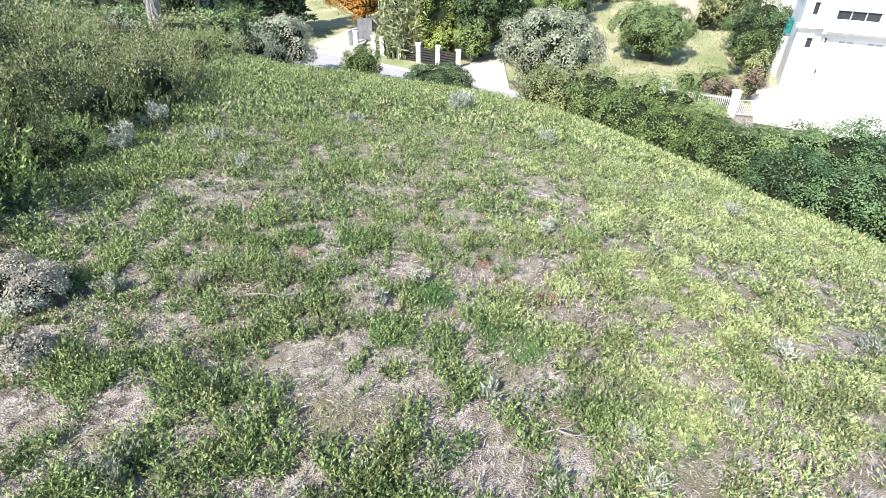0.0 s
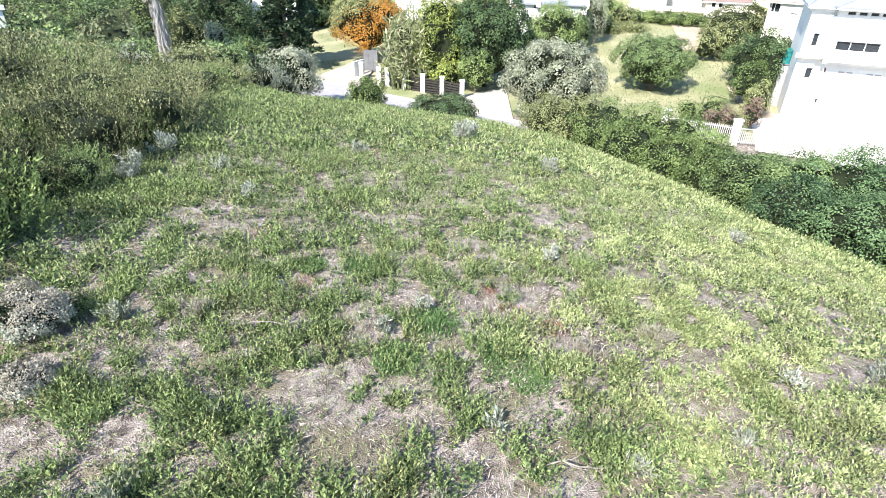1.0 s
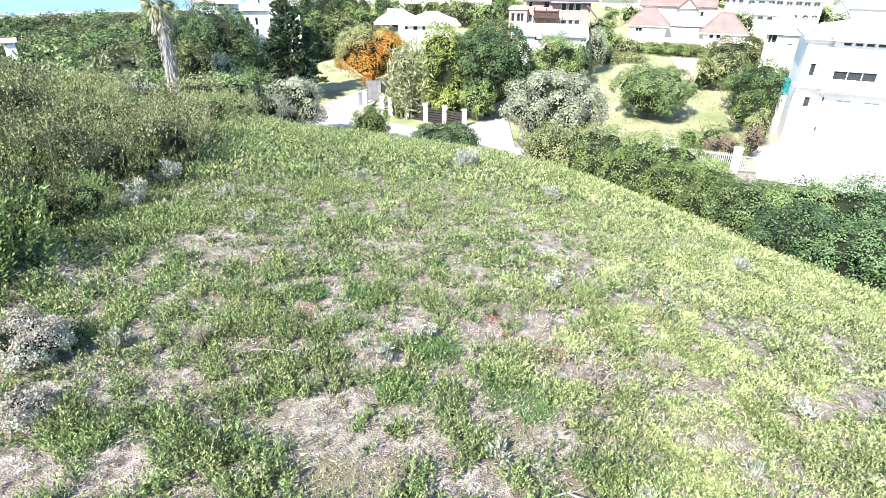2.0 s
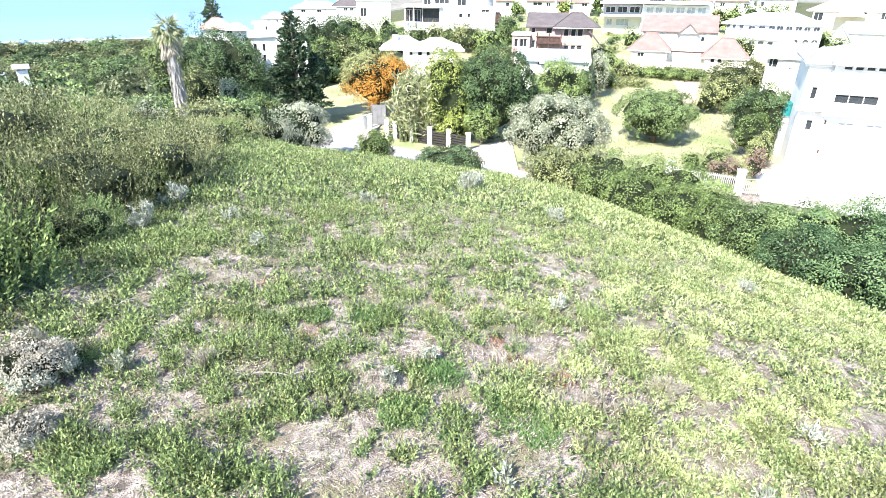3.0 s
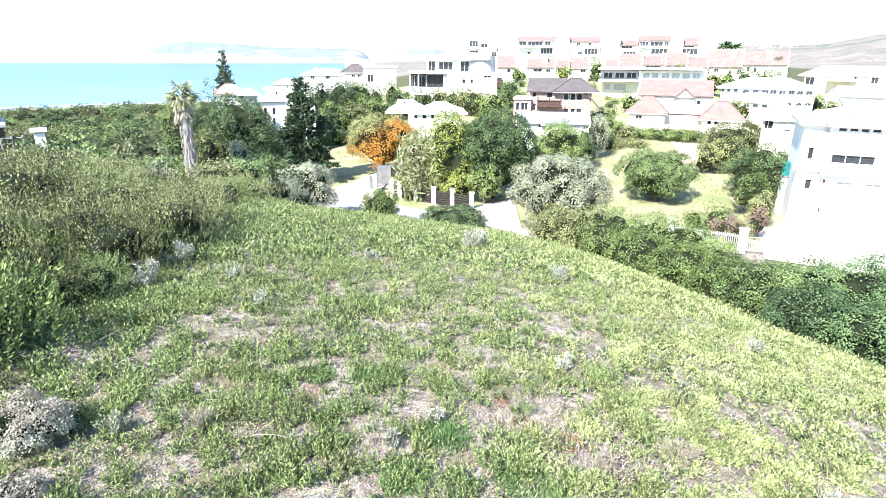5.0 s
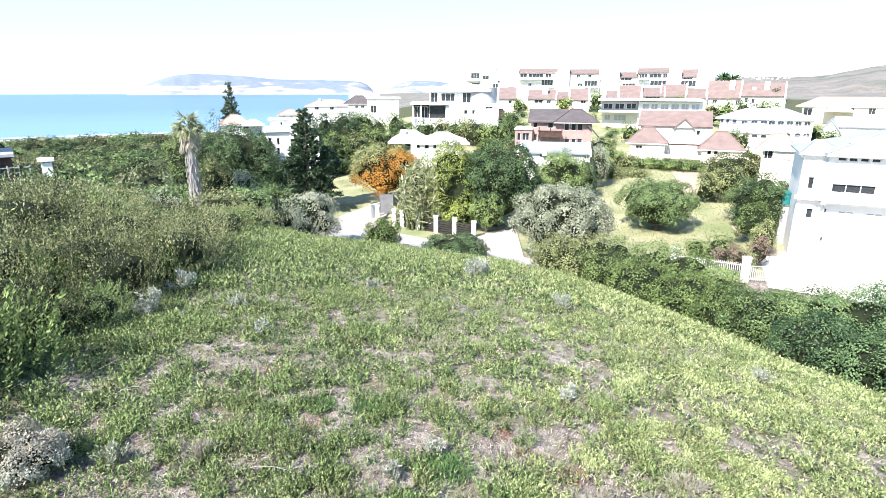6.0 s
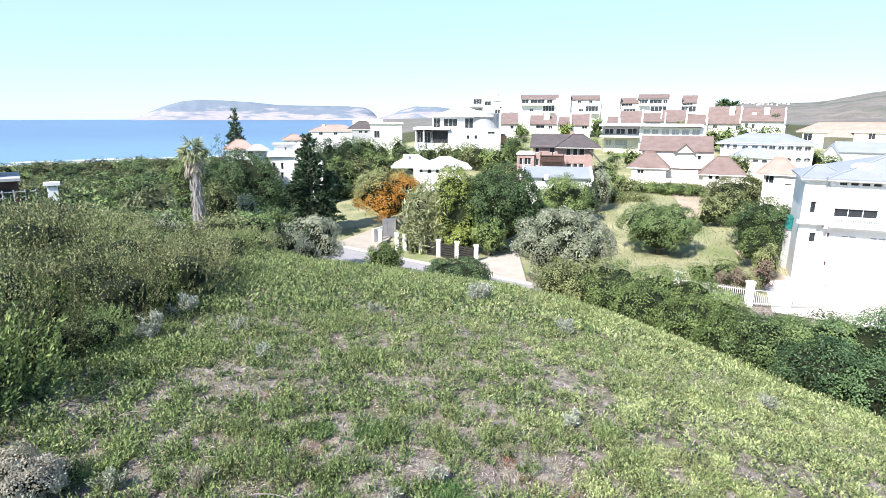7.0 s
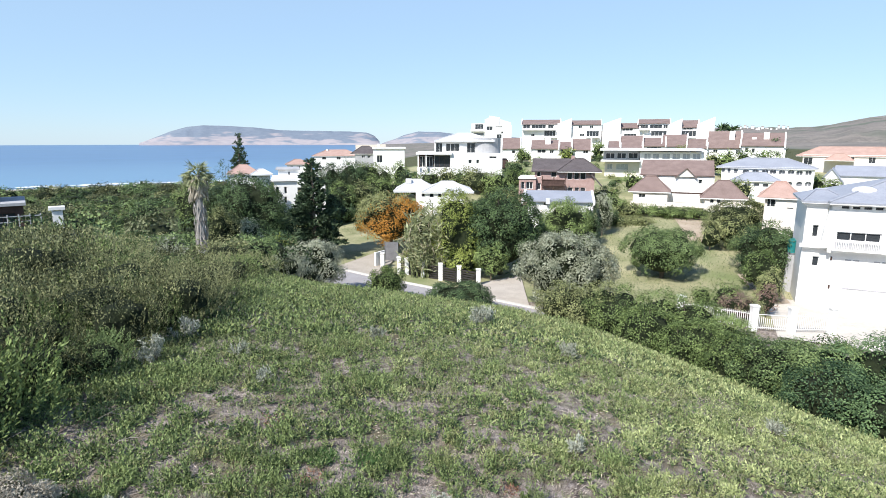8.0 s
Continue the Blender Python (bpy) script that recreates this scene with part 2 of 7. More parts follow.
# ---- the ground: one sheet from the hilltop over the valley to the horizon ----
CREST_AZ = (-180, -120, -60, -40, -30, -22, -16, -9, -2, 4.5, 10.5, 16, 22, 27, 32, 39, 50, 80, 120, 180)
CREST_TAN = (0.30, 0.22, 0.187, 0.187, 0.198, 0.222, 0.262, 0.282, 0.302, 0.316, 0.335, 0.36, 0.390, 0.413, 0.436, 0.456, 0.48, 0.5, 0.45, 0.30)
VAL_AZ = (-180, -60, -45, -30, -20, -10, 0, 10, 20, 30, 45, 60, 180)
VAL_R = (0, 40, 60, 80, 110, 150, 220, 425, 480)
VAL_Z = (
    (18, 18, 18, 17, 15, 14, 12, 1, -6),
    (18, 18, 18, 17, 15, 14, 12, 1, -6),
    (18, 18, 18, 17, 15, 14, 12, 1, -6),
    (17.5, 17.5, 17.8, 17, 15.5, 14, 12, 1, -6),
    (16, 16, 16.4, 16.5, 16, 15, 12, 1, -6),
    (16, 16, 16, 16.8, 18, 19, 20, 14, 1),
    (16, 16, 16, 17.5, 22.0, 24.3, 26, 25, 22),
    (16, 16, 16, 18, 20.8, 24.6, 28, 27, 24),
    (16, 16, 16.2, 18.2, 20.8, 24.6, 28, 27, 26),
    (16, 16, 16, 17, 20, 22, 24, 26, 28),
    (16, 16, 15, 16, 19.5, 21.5, 24, 27, 30),
    (16, 16, 15, 16, 20, 24, 27, 28, 30),
    (16, 16, 15, 16, 20, 24, 27, 28, 30),
)


def ground_z(x, y):
    """Height of the ground, in metres above the sea."""
    x, y = np.asarray(x, float), np.asarray(y, float)
    r = np.hypot(x, y)
    az = np.degrees(np.arctan2(x, y))
    te = np.interp(az, CREST_AZ, CREST_TAN)
    hill = EYE - 4.5 - te * te * r * r / 18.0
    table = np.asarray(VAL_Z, float)
    ia = np.clip(np.searchsorted(VAL_AZ, az) - 1, 0, len(VAL_AZ) - 2)
    fa = (az - np.asarray(VAL_AZ, float)[ia]) / (np.asarray(VAL_AZ, float)[ia + 1] - np.asarray(VAL_AZ, float)[ia])
    rr = np.clip(r, 0, 479.9)
    ir = np.clip(np.searchsorted(VAL_R, rr, side="right") - 1, 0, len(VAL_R) - 2)
    vr = np.asarray(VAL_R, float)
    fr = (rr - vr[ir]) / (vr[ir + 1] - vr[ir])
    val = (table[ia, ir] * (1 - fa) + table[ia + 1, ir] * fa) * (1 - fr) + (table[ia, ir + 1] * (1 - fa) + table[ia + 1, ir + 1] * fa) * fr
    k = 1.2
    m = np.maximum(hill, val)
    return m + k * np.log1p(np.exp(-np.abs(hill - val) / k)) - k * math.log(2) * np.exp(-np.abs(hill - val))


def gz(x, y):
    return float(ground_z(x, y))


def scrub_edge(r):
    """Azimuth at which the tall scrub begins, by distance."""
    return float(np.interp(r, (0, 11, 12.5, 14, 17, 23, 30, 42, 60), (-75, -44, -38, -33, -27, -22.5, -20.5, -19.5, -19)))


def build_ground():
    az = np.concatenate([np.arange(-180, -50, 5), np.arange(-50, 50, 0.8), np.arange(50, 180, 5)])
    r = np.concatenate([np.arange(0.4, 14, 0.16), np.arange(14, 45, 0.45), np.arange(45, 120, 2.5), np.arange(120, 480, 10), np.array([520, 600, 800, 1200, 2000, 3200, 4700])])
    A, R = np.meshgrid(np.radians(az), r)
    X, Y = R * np.sin(A), R * np.cos(A)
    Z = ground_z(X, Y)
    near = np.clip((50 - R) / 20, 0, 1)
    bumps = np.array([noise.noise((x * 0.9, y * 0.9, 3)) * 0.05 + noise.noise((x * 3.1, y * 3.1, 7)) * 0.035 + noise.noise((x * 6.5, y * 6.5, 2)) * 0.025 for x, y in zip(X.ravel(), Y.ravel())]).reshape(X.shape)
    Z = Z + bumps * near
    na, nr = len(az), len(r)
    verts = [(0.0, 0.0, gz(0, 0))] + list(zip(X.ravel().tolist(), Y.ravel().tolist(), Z.ravel().tolist()))
    faces, slots = [], []
    for j in range(na):
        faces.append((0, 1 + (j + 1) % na, 1 + j))
        slots.append(0)
    for i in range(nr - 1):
        for j in range(na):
            k = (j + 1) % na
            faces.append((1 + i * na + j, 1 + i * na + k, 1 + (i + 1) * na + k, 1 + (i + 1) * na + j))
            a, rr, z = az[j], r[i], Z[i, j]
            if z < 3.2:
                s = 3
            elif rr > 350:
                s = 4
            elif rr > 46 and -16 < a < 45 and rr < 175:
                s = 2
            elif (a < scrub_edge(rr) - 2 and rr > 10.5) or rr > 46:
                s = 1
            else:
                s = 0
            slots.append(s)
    me = mesh_of("ground", verts, faces, M_THATCH, True)
    for m in (M_SCRUBSOIL, M_LAWN, M_SAND, M_FAR):
        me.materials.append(m)
    me.polygons.foreach_set("material_index", slots)
    tagged(new("ground", me), "dry grassy hilltop falling to a green valley and dunes", "ground", kind="structure")


build_ground()


def water_material():
    m = mat("sea_water", (0.030, 0.100, 0.225), (0.052, 0.140, 0.300), 0.01, 0.28, 0.0, spec=0.5)
    N, L = m.node_tree.nodes, m.node_tree.links
    old = N["Principled BSDF"].inputs["Base Color"].links[0].from_socket
    tc = N.new("ShaderNodeTexCoord")
    ln = N.new("ShaderNodeVectorMath")
    ln.operation = "LENGTH"
    L.new(tc.outputs["Object"], ln.inputs[0])
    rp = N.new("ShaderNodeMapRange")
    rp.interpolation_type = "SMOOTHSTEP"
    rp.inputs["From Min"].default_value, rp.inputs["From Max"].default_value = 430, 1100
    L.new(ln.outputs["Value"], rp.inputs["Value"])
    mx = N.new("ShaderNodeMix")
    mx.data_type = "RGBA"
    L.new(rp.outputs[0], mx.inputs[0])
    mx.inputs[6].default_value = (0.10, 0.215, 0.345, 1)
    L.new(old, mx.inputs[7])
    L.new(mx.outputs[2], N["Principled BSDF"].inputs["Base Color"])
    return m


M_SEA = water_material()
M_FOAM = mat("surf_foam", (0.7, 0.74, 0.76), (0.85, 0.87, 0.88), 0.05, 0.9, 0.2)


def build_sea():
    verts = [(-4800 * math.sin(a), 4800 * math.cos(a), 0.0) for a in np.radians(np.arange(-15, 121, 3))]
    verts = [(0.0, 0.0, 0.0)] + verts
    faces = [(0, i, i + 1) for i in range(1, len(verts) - 1)]
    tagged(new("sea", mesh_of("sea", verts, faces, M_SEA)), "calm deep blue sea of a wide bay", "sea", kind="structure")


build_sea()


def far_land(name, label, ridge, r, front, base, material, rough=6.0, seed=1):
    """A distant ridge: ridge gives azimuth (degrees) and height; its foot lies front metres nearer than the crest."""
    az = np.arange(ridge[0][0], ridge[-1][0] + 1e-6, 0.25)
    hz = np.interp(az, [p[0] for p in ridge], [p[1] for p in ridge])
    n = 14
    verts, faces = [], []
    for j, (a, h) in enumerate(zip(az, hz)):
        for i in range(n):
            f = i / (n - 1)
            rr = r - front * (1 - f)
            up = f ** 0.6
            z = base + (h - base) * up + noise.noise((a * 1.3 + seed, f * 6, seed)) * rough * (1 if 0 < i < n - 1 else 0.25)
            wob = noise.noise((a * 0.6, f * 3, seed + 9)) * front * 0.03
            t = radians(a)
            verts.append(((rr + wob) * math.sin(t), (rr + wob) * math.cos(t), z))
    for j in range(len(az) - 1):
        for i in range(n - 1):
            faces.append((j * n + i, (j + 1) * n + i, (j + 1) * n + i + 1, j * n + i + 1))
    me = mesh_of(name, verts, faces, material, True)
    return tagged(new(name, me), label, "hill", kind="structure")


def headland_material(name, scrub, cliff, level):
    """Scrub above pale broken cliffs, both tinted by haze in the colour itself: the change follows height and a broad
    noise.
    """
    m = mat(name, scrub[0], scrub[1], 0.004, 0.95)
    N, L = m.node_tree.nodes, m.node_tree.links
    old = N["Principled BSDF"].inputs["Base Color"].links[0].from_socket
    tc = N.new("ShaderNodeTexCoord")
    sep = N.new("ShaderNodeSeparateXYZ")
    L.new(tc.outputs["Object"], sep.inputs[0])
    nz = N.new("ShaderNodeTexNoise")
    nz.inputs["Scale"].default_value, nz.inputs["Detail"].default_value = 0.006, 6
    st = N.new("ShaderNodeVectorMath")
    st.operation = "MULTIPLY"
    st.inputs[1].default_value = (1, 1, 5)
    L.new(tc.outputs["Object"], st.inputs[0])
    L.new(st.outputs[0], nz.inputs["Vector"])
    ma = N.new("ShaderNodeMath")
    ma.operation = "MULTIPLY_ADD"
    L.new(nz.outputs["Fac"], ma.inputs[0])
    ma.inputs[1].default_value = -300
    L.new(sep.outputs["Z"], ma.inputs[2])
    rp = N.new("ShaderNodeMapRange")
    rp.inputs["From Min"].default_value, rp.inputs["From Max"].default_value = level - 180, level - 150
    L.new(ma.outputs[0], rp.inputs["Value"])
    mx = N.new("ShaderNodeMix")
    mx.data_type = "RGBA"
    L.new(rp.outputs[0], mx.inputs[0])
    n2 = N.new("ShaderNodeTexNoise")
    n2.inputs["Scale"].default_value, n2.inputs["Detail"].default_value = 0.02, 5
    L.new(st.outputs[0], n2.inputs["Vector"])
    cm = N.new("ShaderNodeMix")
    cm.data_type = "RGBA"
    cm.inputs[6].default_value, cm.inputs[7].default_value = (*cliff[0], 1), (*cliff[1], 1)
    L.new(n2.outputs["Fac"], cm.inputs[0])
    L.new(cm.outputs[2], mx.inputs[6])
    L.new(old, mx.inputs[7])
    L.new(mx.outputs[2], N["Principled BSDF"].inputs["Base Color"])
    return m


# blue-grey base colours carry the haze of the far air
M_HEAD = headland_material("hazed_headland", ((0.15, 0.185, 0.235), (0.20, 0.235, 0.28)), ((0.25, 0.25, 0.28), (0.42, 0.37, 0.37)), 60)
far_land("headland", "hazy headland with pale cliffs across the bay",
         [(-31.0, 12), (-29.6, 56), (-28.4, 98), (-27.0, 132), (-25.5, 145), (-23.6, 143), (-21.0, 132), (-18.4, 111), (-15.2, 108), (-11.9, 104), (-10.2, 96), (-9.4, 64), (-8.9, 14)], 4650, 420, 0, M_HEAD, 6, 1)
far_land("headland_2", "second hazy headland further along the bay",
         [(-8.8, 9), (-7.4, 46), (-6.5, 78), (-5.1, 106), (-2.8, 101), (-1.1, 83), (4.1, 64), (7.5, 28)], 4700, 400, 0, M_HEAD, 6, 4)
far_land("hillside", "brown scrubby hillside behind the town",
         [(7.4, 51), (17.6, 60), (24.3, 61), (27.0, 60), (29.1, 59), (31.1, 61), (32.3, 67), (33.4, 73), (34.4, 79), (35.4, 81), (45, 125), (52, 125), (60, 105)], 1500, 900, 20, M_FAR, 3, 7)


def surf(name, label, r0, width, seed):
    """A broken line of white surf along the beach."""
    az = np.arange(-52, -18, 0.12)
    verts, faces = [], []
    for i, a in enumerate(az):
        t = radians(a)
        c = r0 + 9 * noise.noise((a * 0.25, seed, 0)) + 3 * noise.noise((a * 1.4, seed, 5))
        w = max(0.15, width * (0.5 + 1.1 * noise.noise((a * 0.5, seed, 9)) + 0.4 * noise.noise((a * 2.1, seed, 2))))
        for q in (c - w, c + w):
            verts.append((q * math.sin(t), q * math.cos(t), 0.12 if q > c else 0.3))
    for i in range(len(az) - 1):
        faces.append((2 * i, 2 * i + 1, 2 * i + 3, 2 * i + 2))
    tagged(new(name, mesh_of(name, verts, faces, M_FOAM)), label, "surf", kind="structure")


surf("surf", "white surf breaking along the beach", 452, 11, 1)


# ---- plants ----
def blob_points(rng, n, w, d, h, count=26, irregular=0.5):
    """Clump centres and radii that fill a crown of that width, depth and height, standing on z = 0."""
    blobs = [(np.array([0, 0, h * 0.46]), np.array([w * 0.36, d * 0.36, h * 0.42]))]
    for i in range(count):
        a = 2.39996 * i + rng.uniform(-0.5, 0.5)
        el = 1.0 - 1.65 * (i + 0.5) / count + rng.uniform(-0.1, 0.1)
        el = max(-0.75, min(1.0, el))
        ce = math.sqrt(max(0, 1 - el * el)) if el > 0 else 1 + 0.25 * el
        k = rng.uniform(0.78, 1.08)
        c = np.array([math.cos(a) * ce * w * 0.37 * k, math.sin(a) * ce * d * 0.37 * k, h * 0.5 + el * h * 0.36 * k])
        s = rng.uniform(1 - irregular, 1.0) * 0.60 / math.sqrt(count / 3)
        blobs.append((c, np.array([w * s, d * s, h * s])))
    lo = np.min([c - r for c, r in blobs], axis=0)
    hi = np.max([c + r for c, r in blobs], axis=0)
    k = np.array([w, d, h]) / (hi - lo)
    mid = np.array([(lo[0] + hi[0]) / 2, (lo[1] + hi[1]) / 2, lo[2]])
    return [((c - mid) * k, r * k) for c, r in blobs]


def foliage(rng, blobs, n, length, width, droop=0.0, upright=0.0, inside=0.25, facing=1.1, tuft=10, radius=None):
    """About n leaves in small tufts over the outer skin of the clumps, most of them turned outwards to the light, with dark gaps between."""
    cen = blobs[0][0]
    bc, br = np.array([b[0] for b in blobs]), np.array([b[1] for b in blobs])
    area = (br[:, 0] * br[:, 1] * br[:, 2]) ** (2 / 3)
    area[0] *= 0.55
    m = max(4, n // tuft)
    pick = rng.choice(len(blobs), m * 3, p=area / area.sum())
    u = rng.normal(size=(m * 3, 3))
    u /= np.linalg.norm(u, axis=1)[:, None]
    out = (bc[pick] - cen) / (np.linalg.norm(bc[pick] - cen, axis=1)[:, None] + 1e-6)
    flip = (u * out).sum(1) < -0.25
    u[flip] *= -1
    u += np.array([0, 0, 0.25])
    u /= np.linalg.norm(u, axis=1)[:, None]
    # spots buried in a neighbouring clump come last
    near = np.full(m * 3, 9.0)
    for k in range(len(blobs)):
        q = np.linalg.norm((bc[pick] + u * br[pick] - bc[k]) / br[k], axis=1)
        near = np.where(pick == k, near, np.minimum(near, q))
    order = np.argsort(near < 0.88, kind="stable")[:m]
    pick, u = pick[order], u[order]
    c, ra = bc[pick], br[pick]
    depth = 1 - inside * rng.uniform(0, 1, m) ** 2
    lump = 1 + 0.16 * np.sin(u[:, 0] * 9 + pick) * np.sin(u[:, 1] * 8 + 2.1 * pick) + 0.10 * np.sin(u[:, 2] * 17 + pick * 1.7 + u[:, 0] * 13)
    p = c + u * ra * (depth * lump)[:, None]
    u, p = np.repeat(u, tuft, 0), np.repeat(p, tuft, 0)
    n = m * tuft
    if tuft > 1:
        off = rng.normal(size=(n, 3)) * (radius or length * 0.62)
        off -= u * ((off * u).sum(1) * 0.55)[:, None]
        p = p + off
        spread_dir = off / (radius or length * 0.62)
    else:
        spread_dir = np.zeros((n, 3))
    nrm = u * facing + np.array([0, 0, 0.3]) + spread_dir * 0.35 + rng.normal(size=(n, 3)) * 0.3
    d = rng.normal(size=(n, 3)) * 0.6 + spread_dir * 0.9
    d[:, 2] += upright * 1.6 - droop
    d -= nrm * ((d * nrm).sum(1) / (nrm * nrm).sum(1))[:, None] * (0.9 if upright < 0.5 else 0.5)
    p[:, 2] = np.maximum(p[:, 2], 0.02)
    return quads(n, p, d, length, width, face=nrm, rng=rng)


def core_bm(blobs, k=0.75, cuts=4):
    """Twigs and inner leaves of a crown, coloured near-black for the shade inside: one closed, lumpy hull that follows
    its clumps.
    """
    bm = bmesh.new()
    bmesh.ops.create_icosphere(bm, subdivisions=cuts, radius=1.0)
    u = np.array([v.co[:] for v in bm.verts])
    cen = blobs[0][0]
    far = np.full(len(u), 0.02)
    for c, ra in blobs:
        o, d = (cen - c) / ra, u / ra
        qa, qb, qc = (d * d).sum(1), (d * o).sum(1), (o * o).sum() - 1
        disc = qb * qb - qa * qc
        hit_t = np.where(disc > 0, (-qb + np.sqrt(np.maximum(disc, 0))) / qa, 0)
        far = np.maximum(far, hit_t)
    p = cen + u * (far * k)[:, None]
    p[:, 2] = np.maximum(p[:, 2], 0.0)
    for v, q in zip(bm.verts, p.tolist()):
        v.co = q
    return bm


def limb(bm, a, b, ra, rb, sides=7, wob=0.0, rng=None, cuts=3):
    """A tapered, slightly crooked limb from a to b."""
    a, b = Vector(a), Vector(b)
    rings = []
    axis = (b - a).normalized()
    side = axis.orthogonal().normalized()
    other = axis.cross(side)
    for i in range(cuts + 1):
        f = i / cuts
        c = a.lerp(b, f)
        if rng is not None and 0 < i < cuts:
            c = c + side * rng.normal() * wob + other * rng.normal() * wob
        r = ra + (rb - ra) * f
        rings.append([bm.verts.new(c + (side * math.cos(t) + other * math.sin(t)) * r) for t in np.linspace(0, 2 * math.pi, sides, endpoint=False)])
    for p, q in zip(rings, rings[1:]):
        for i in range(sides):
            bm.faces.new((p[i], p[(i + 1) % sides], q[(i + 1) % sides], q[i]))
    bm.faces.new(rings[-1])
    bm.faces.new(list(reversed(rings[0])))


def tree(name, label, x, y, top, width, leaf, n, length, leafw, seed, stem=0.1, depth=None, count=30, category="tree", group="", droop=0.0, upright=0.0, base=None, core=M_CORE, turn=0.0, irregular=0.55, bark=M_BARK, leaf2=None, tuft=12):
    """A broad-leaved tree or large bush with a trunk, limbs and a lumpy crown of many leaves; top is its height above the sea."""
    rng = np.random.RandomState(seed)
    z = gz(x, y) - 0.05 if base is None else base
    h = top - z
    t = thing(name, label, category, pose(x, y, z, 0, 0, turn), group)
    lift = h * stem
    blobs = blob_points(rng, n, width, depth or width * 0.9, h - lift, count=count, irregular=irregular)
    blobs = [(c + np.array([0, 0, lift]), r) for c, r in blobs]
    bm = bmesh.new()
    tr = max(0.05, width * 0.03)
    limb(bm, (0, 0, 0), (0, 0, lift + (h - lift) * 0.3), tr, tr * 0.6, 8, tr * 0.4, rng, 4)
    for c, r in blobs[1:8]:
        limb(bm, (0, 0, lift * 0.7 + 0.05 * h), c.tolist(), tr * 0.5, tr * 0.15, 5, tr * 0.7, rng, 3)
    part("trunk", bm, bark, t)
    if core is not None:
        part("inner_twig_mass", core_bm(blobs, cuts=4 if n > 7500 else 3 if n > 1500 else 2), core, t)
    v = foliage(rng, blobs, n, length, leafw, droop, upright, tuft=tuft, radius=length * 0.05 * (tuft + 4))
    if leaf2:
        q = v.reshape(-1, 4, 3)
        far = (q[:, 0, 2] / h - 0.75 * q[:, 0, 0] / width + rng.normal(size=len(q)) * 0.10) > 0.80
        part("crown_top", quad_mesh("crown_top", q[far].reshape(-1, 3), leaf2), leaf2, t)
        v = q[~far].reshape(-1, 3)
    part("crown", quad_mesh("crown", v, leaf), leaf, t)
    return t


def conifer(name, label, x, y, top, width, seed, n=5200, base=None, tiers=15, leaf=M_NEEDLE, length=0.42, leafw=0.11):
    """A cone-shaped evergreen: tiers of drooping boughs clothed in needle tufts."""
    rng = np.random.RandomState(seed)
    z = gz(x, y) - 0.05 if base is None else base
    h = top - z
    t = thing(name, label, "tree", pose(x, y, z))
    bm = bmesh.new()
    limb(bm, (0, 0, 0), (0, 0, h * 0.97), 0.028 * h, 0.01, 8, 0.02, rng, 5)
    boughs = []
    for i in range(tiers):
        f = 0.10 + 0.88 * i / tiers
        rad = width * 0.5 * (1 - f) ** 0.8 * rng.uniform(0.75, 1.15) + 0.12
        k = max(4, int(9 * (1 - f)) + 3)
        for j in range(k):
            a = rng.uniform(0, 2 * math.pi)
            rr = rad * rng.uniform(0.7, 1.12)
            p0 = np.array([0, 0, f * h])
            p1 = np.array([math.cos(a) * rr, math.sin(a) * rr, f * h - rr * rng.uniform(0.0, 0.28) + 0.03 * h])
            limb(bm, p0.tolist(), p1.tolist(), 0.035, 0.01, 4, 0, None, 1)
            boughs.append((p0, p1, rr))
    part("trunk", bm, M_BARK, t)
    w = np.array([b[2] for b in boughs])
    pick = rng.choice(len(boughs), n, p=w / w.sum())
    f = rng.uniform(0.12, 1.0, n) ** 0.7
    p0, p1 = np.array([b[0] for b in boughs])[pick], np.array([b[1] for b in boughs])[pick]
    p = p0 + (p1 - p0) * f[:, None] + rng.normal(size=(n, 3)) * np.array([0.12, 0.12, 0.09]) * (width / 5) ** 0.5
    d = (p1 - p0) / (np.linalg.norm(p1 - p0, axis=1)[:, None] + 1e-6) + rng.normal(size=(n, 3)) * 0.6
    d[:, 2] += 0.25
    part("crown", quad_mesh("crown", quads(n, p, d, length, leafw, rng=rng), leaf), leaf, t)
    return t


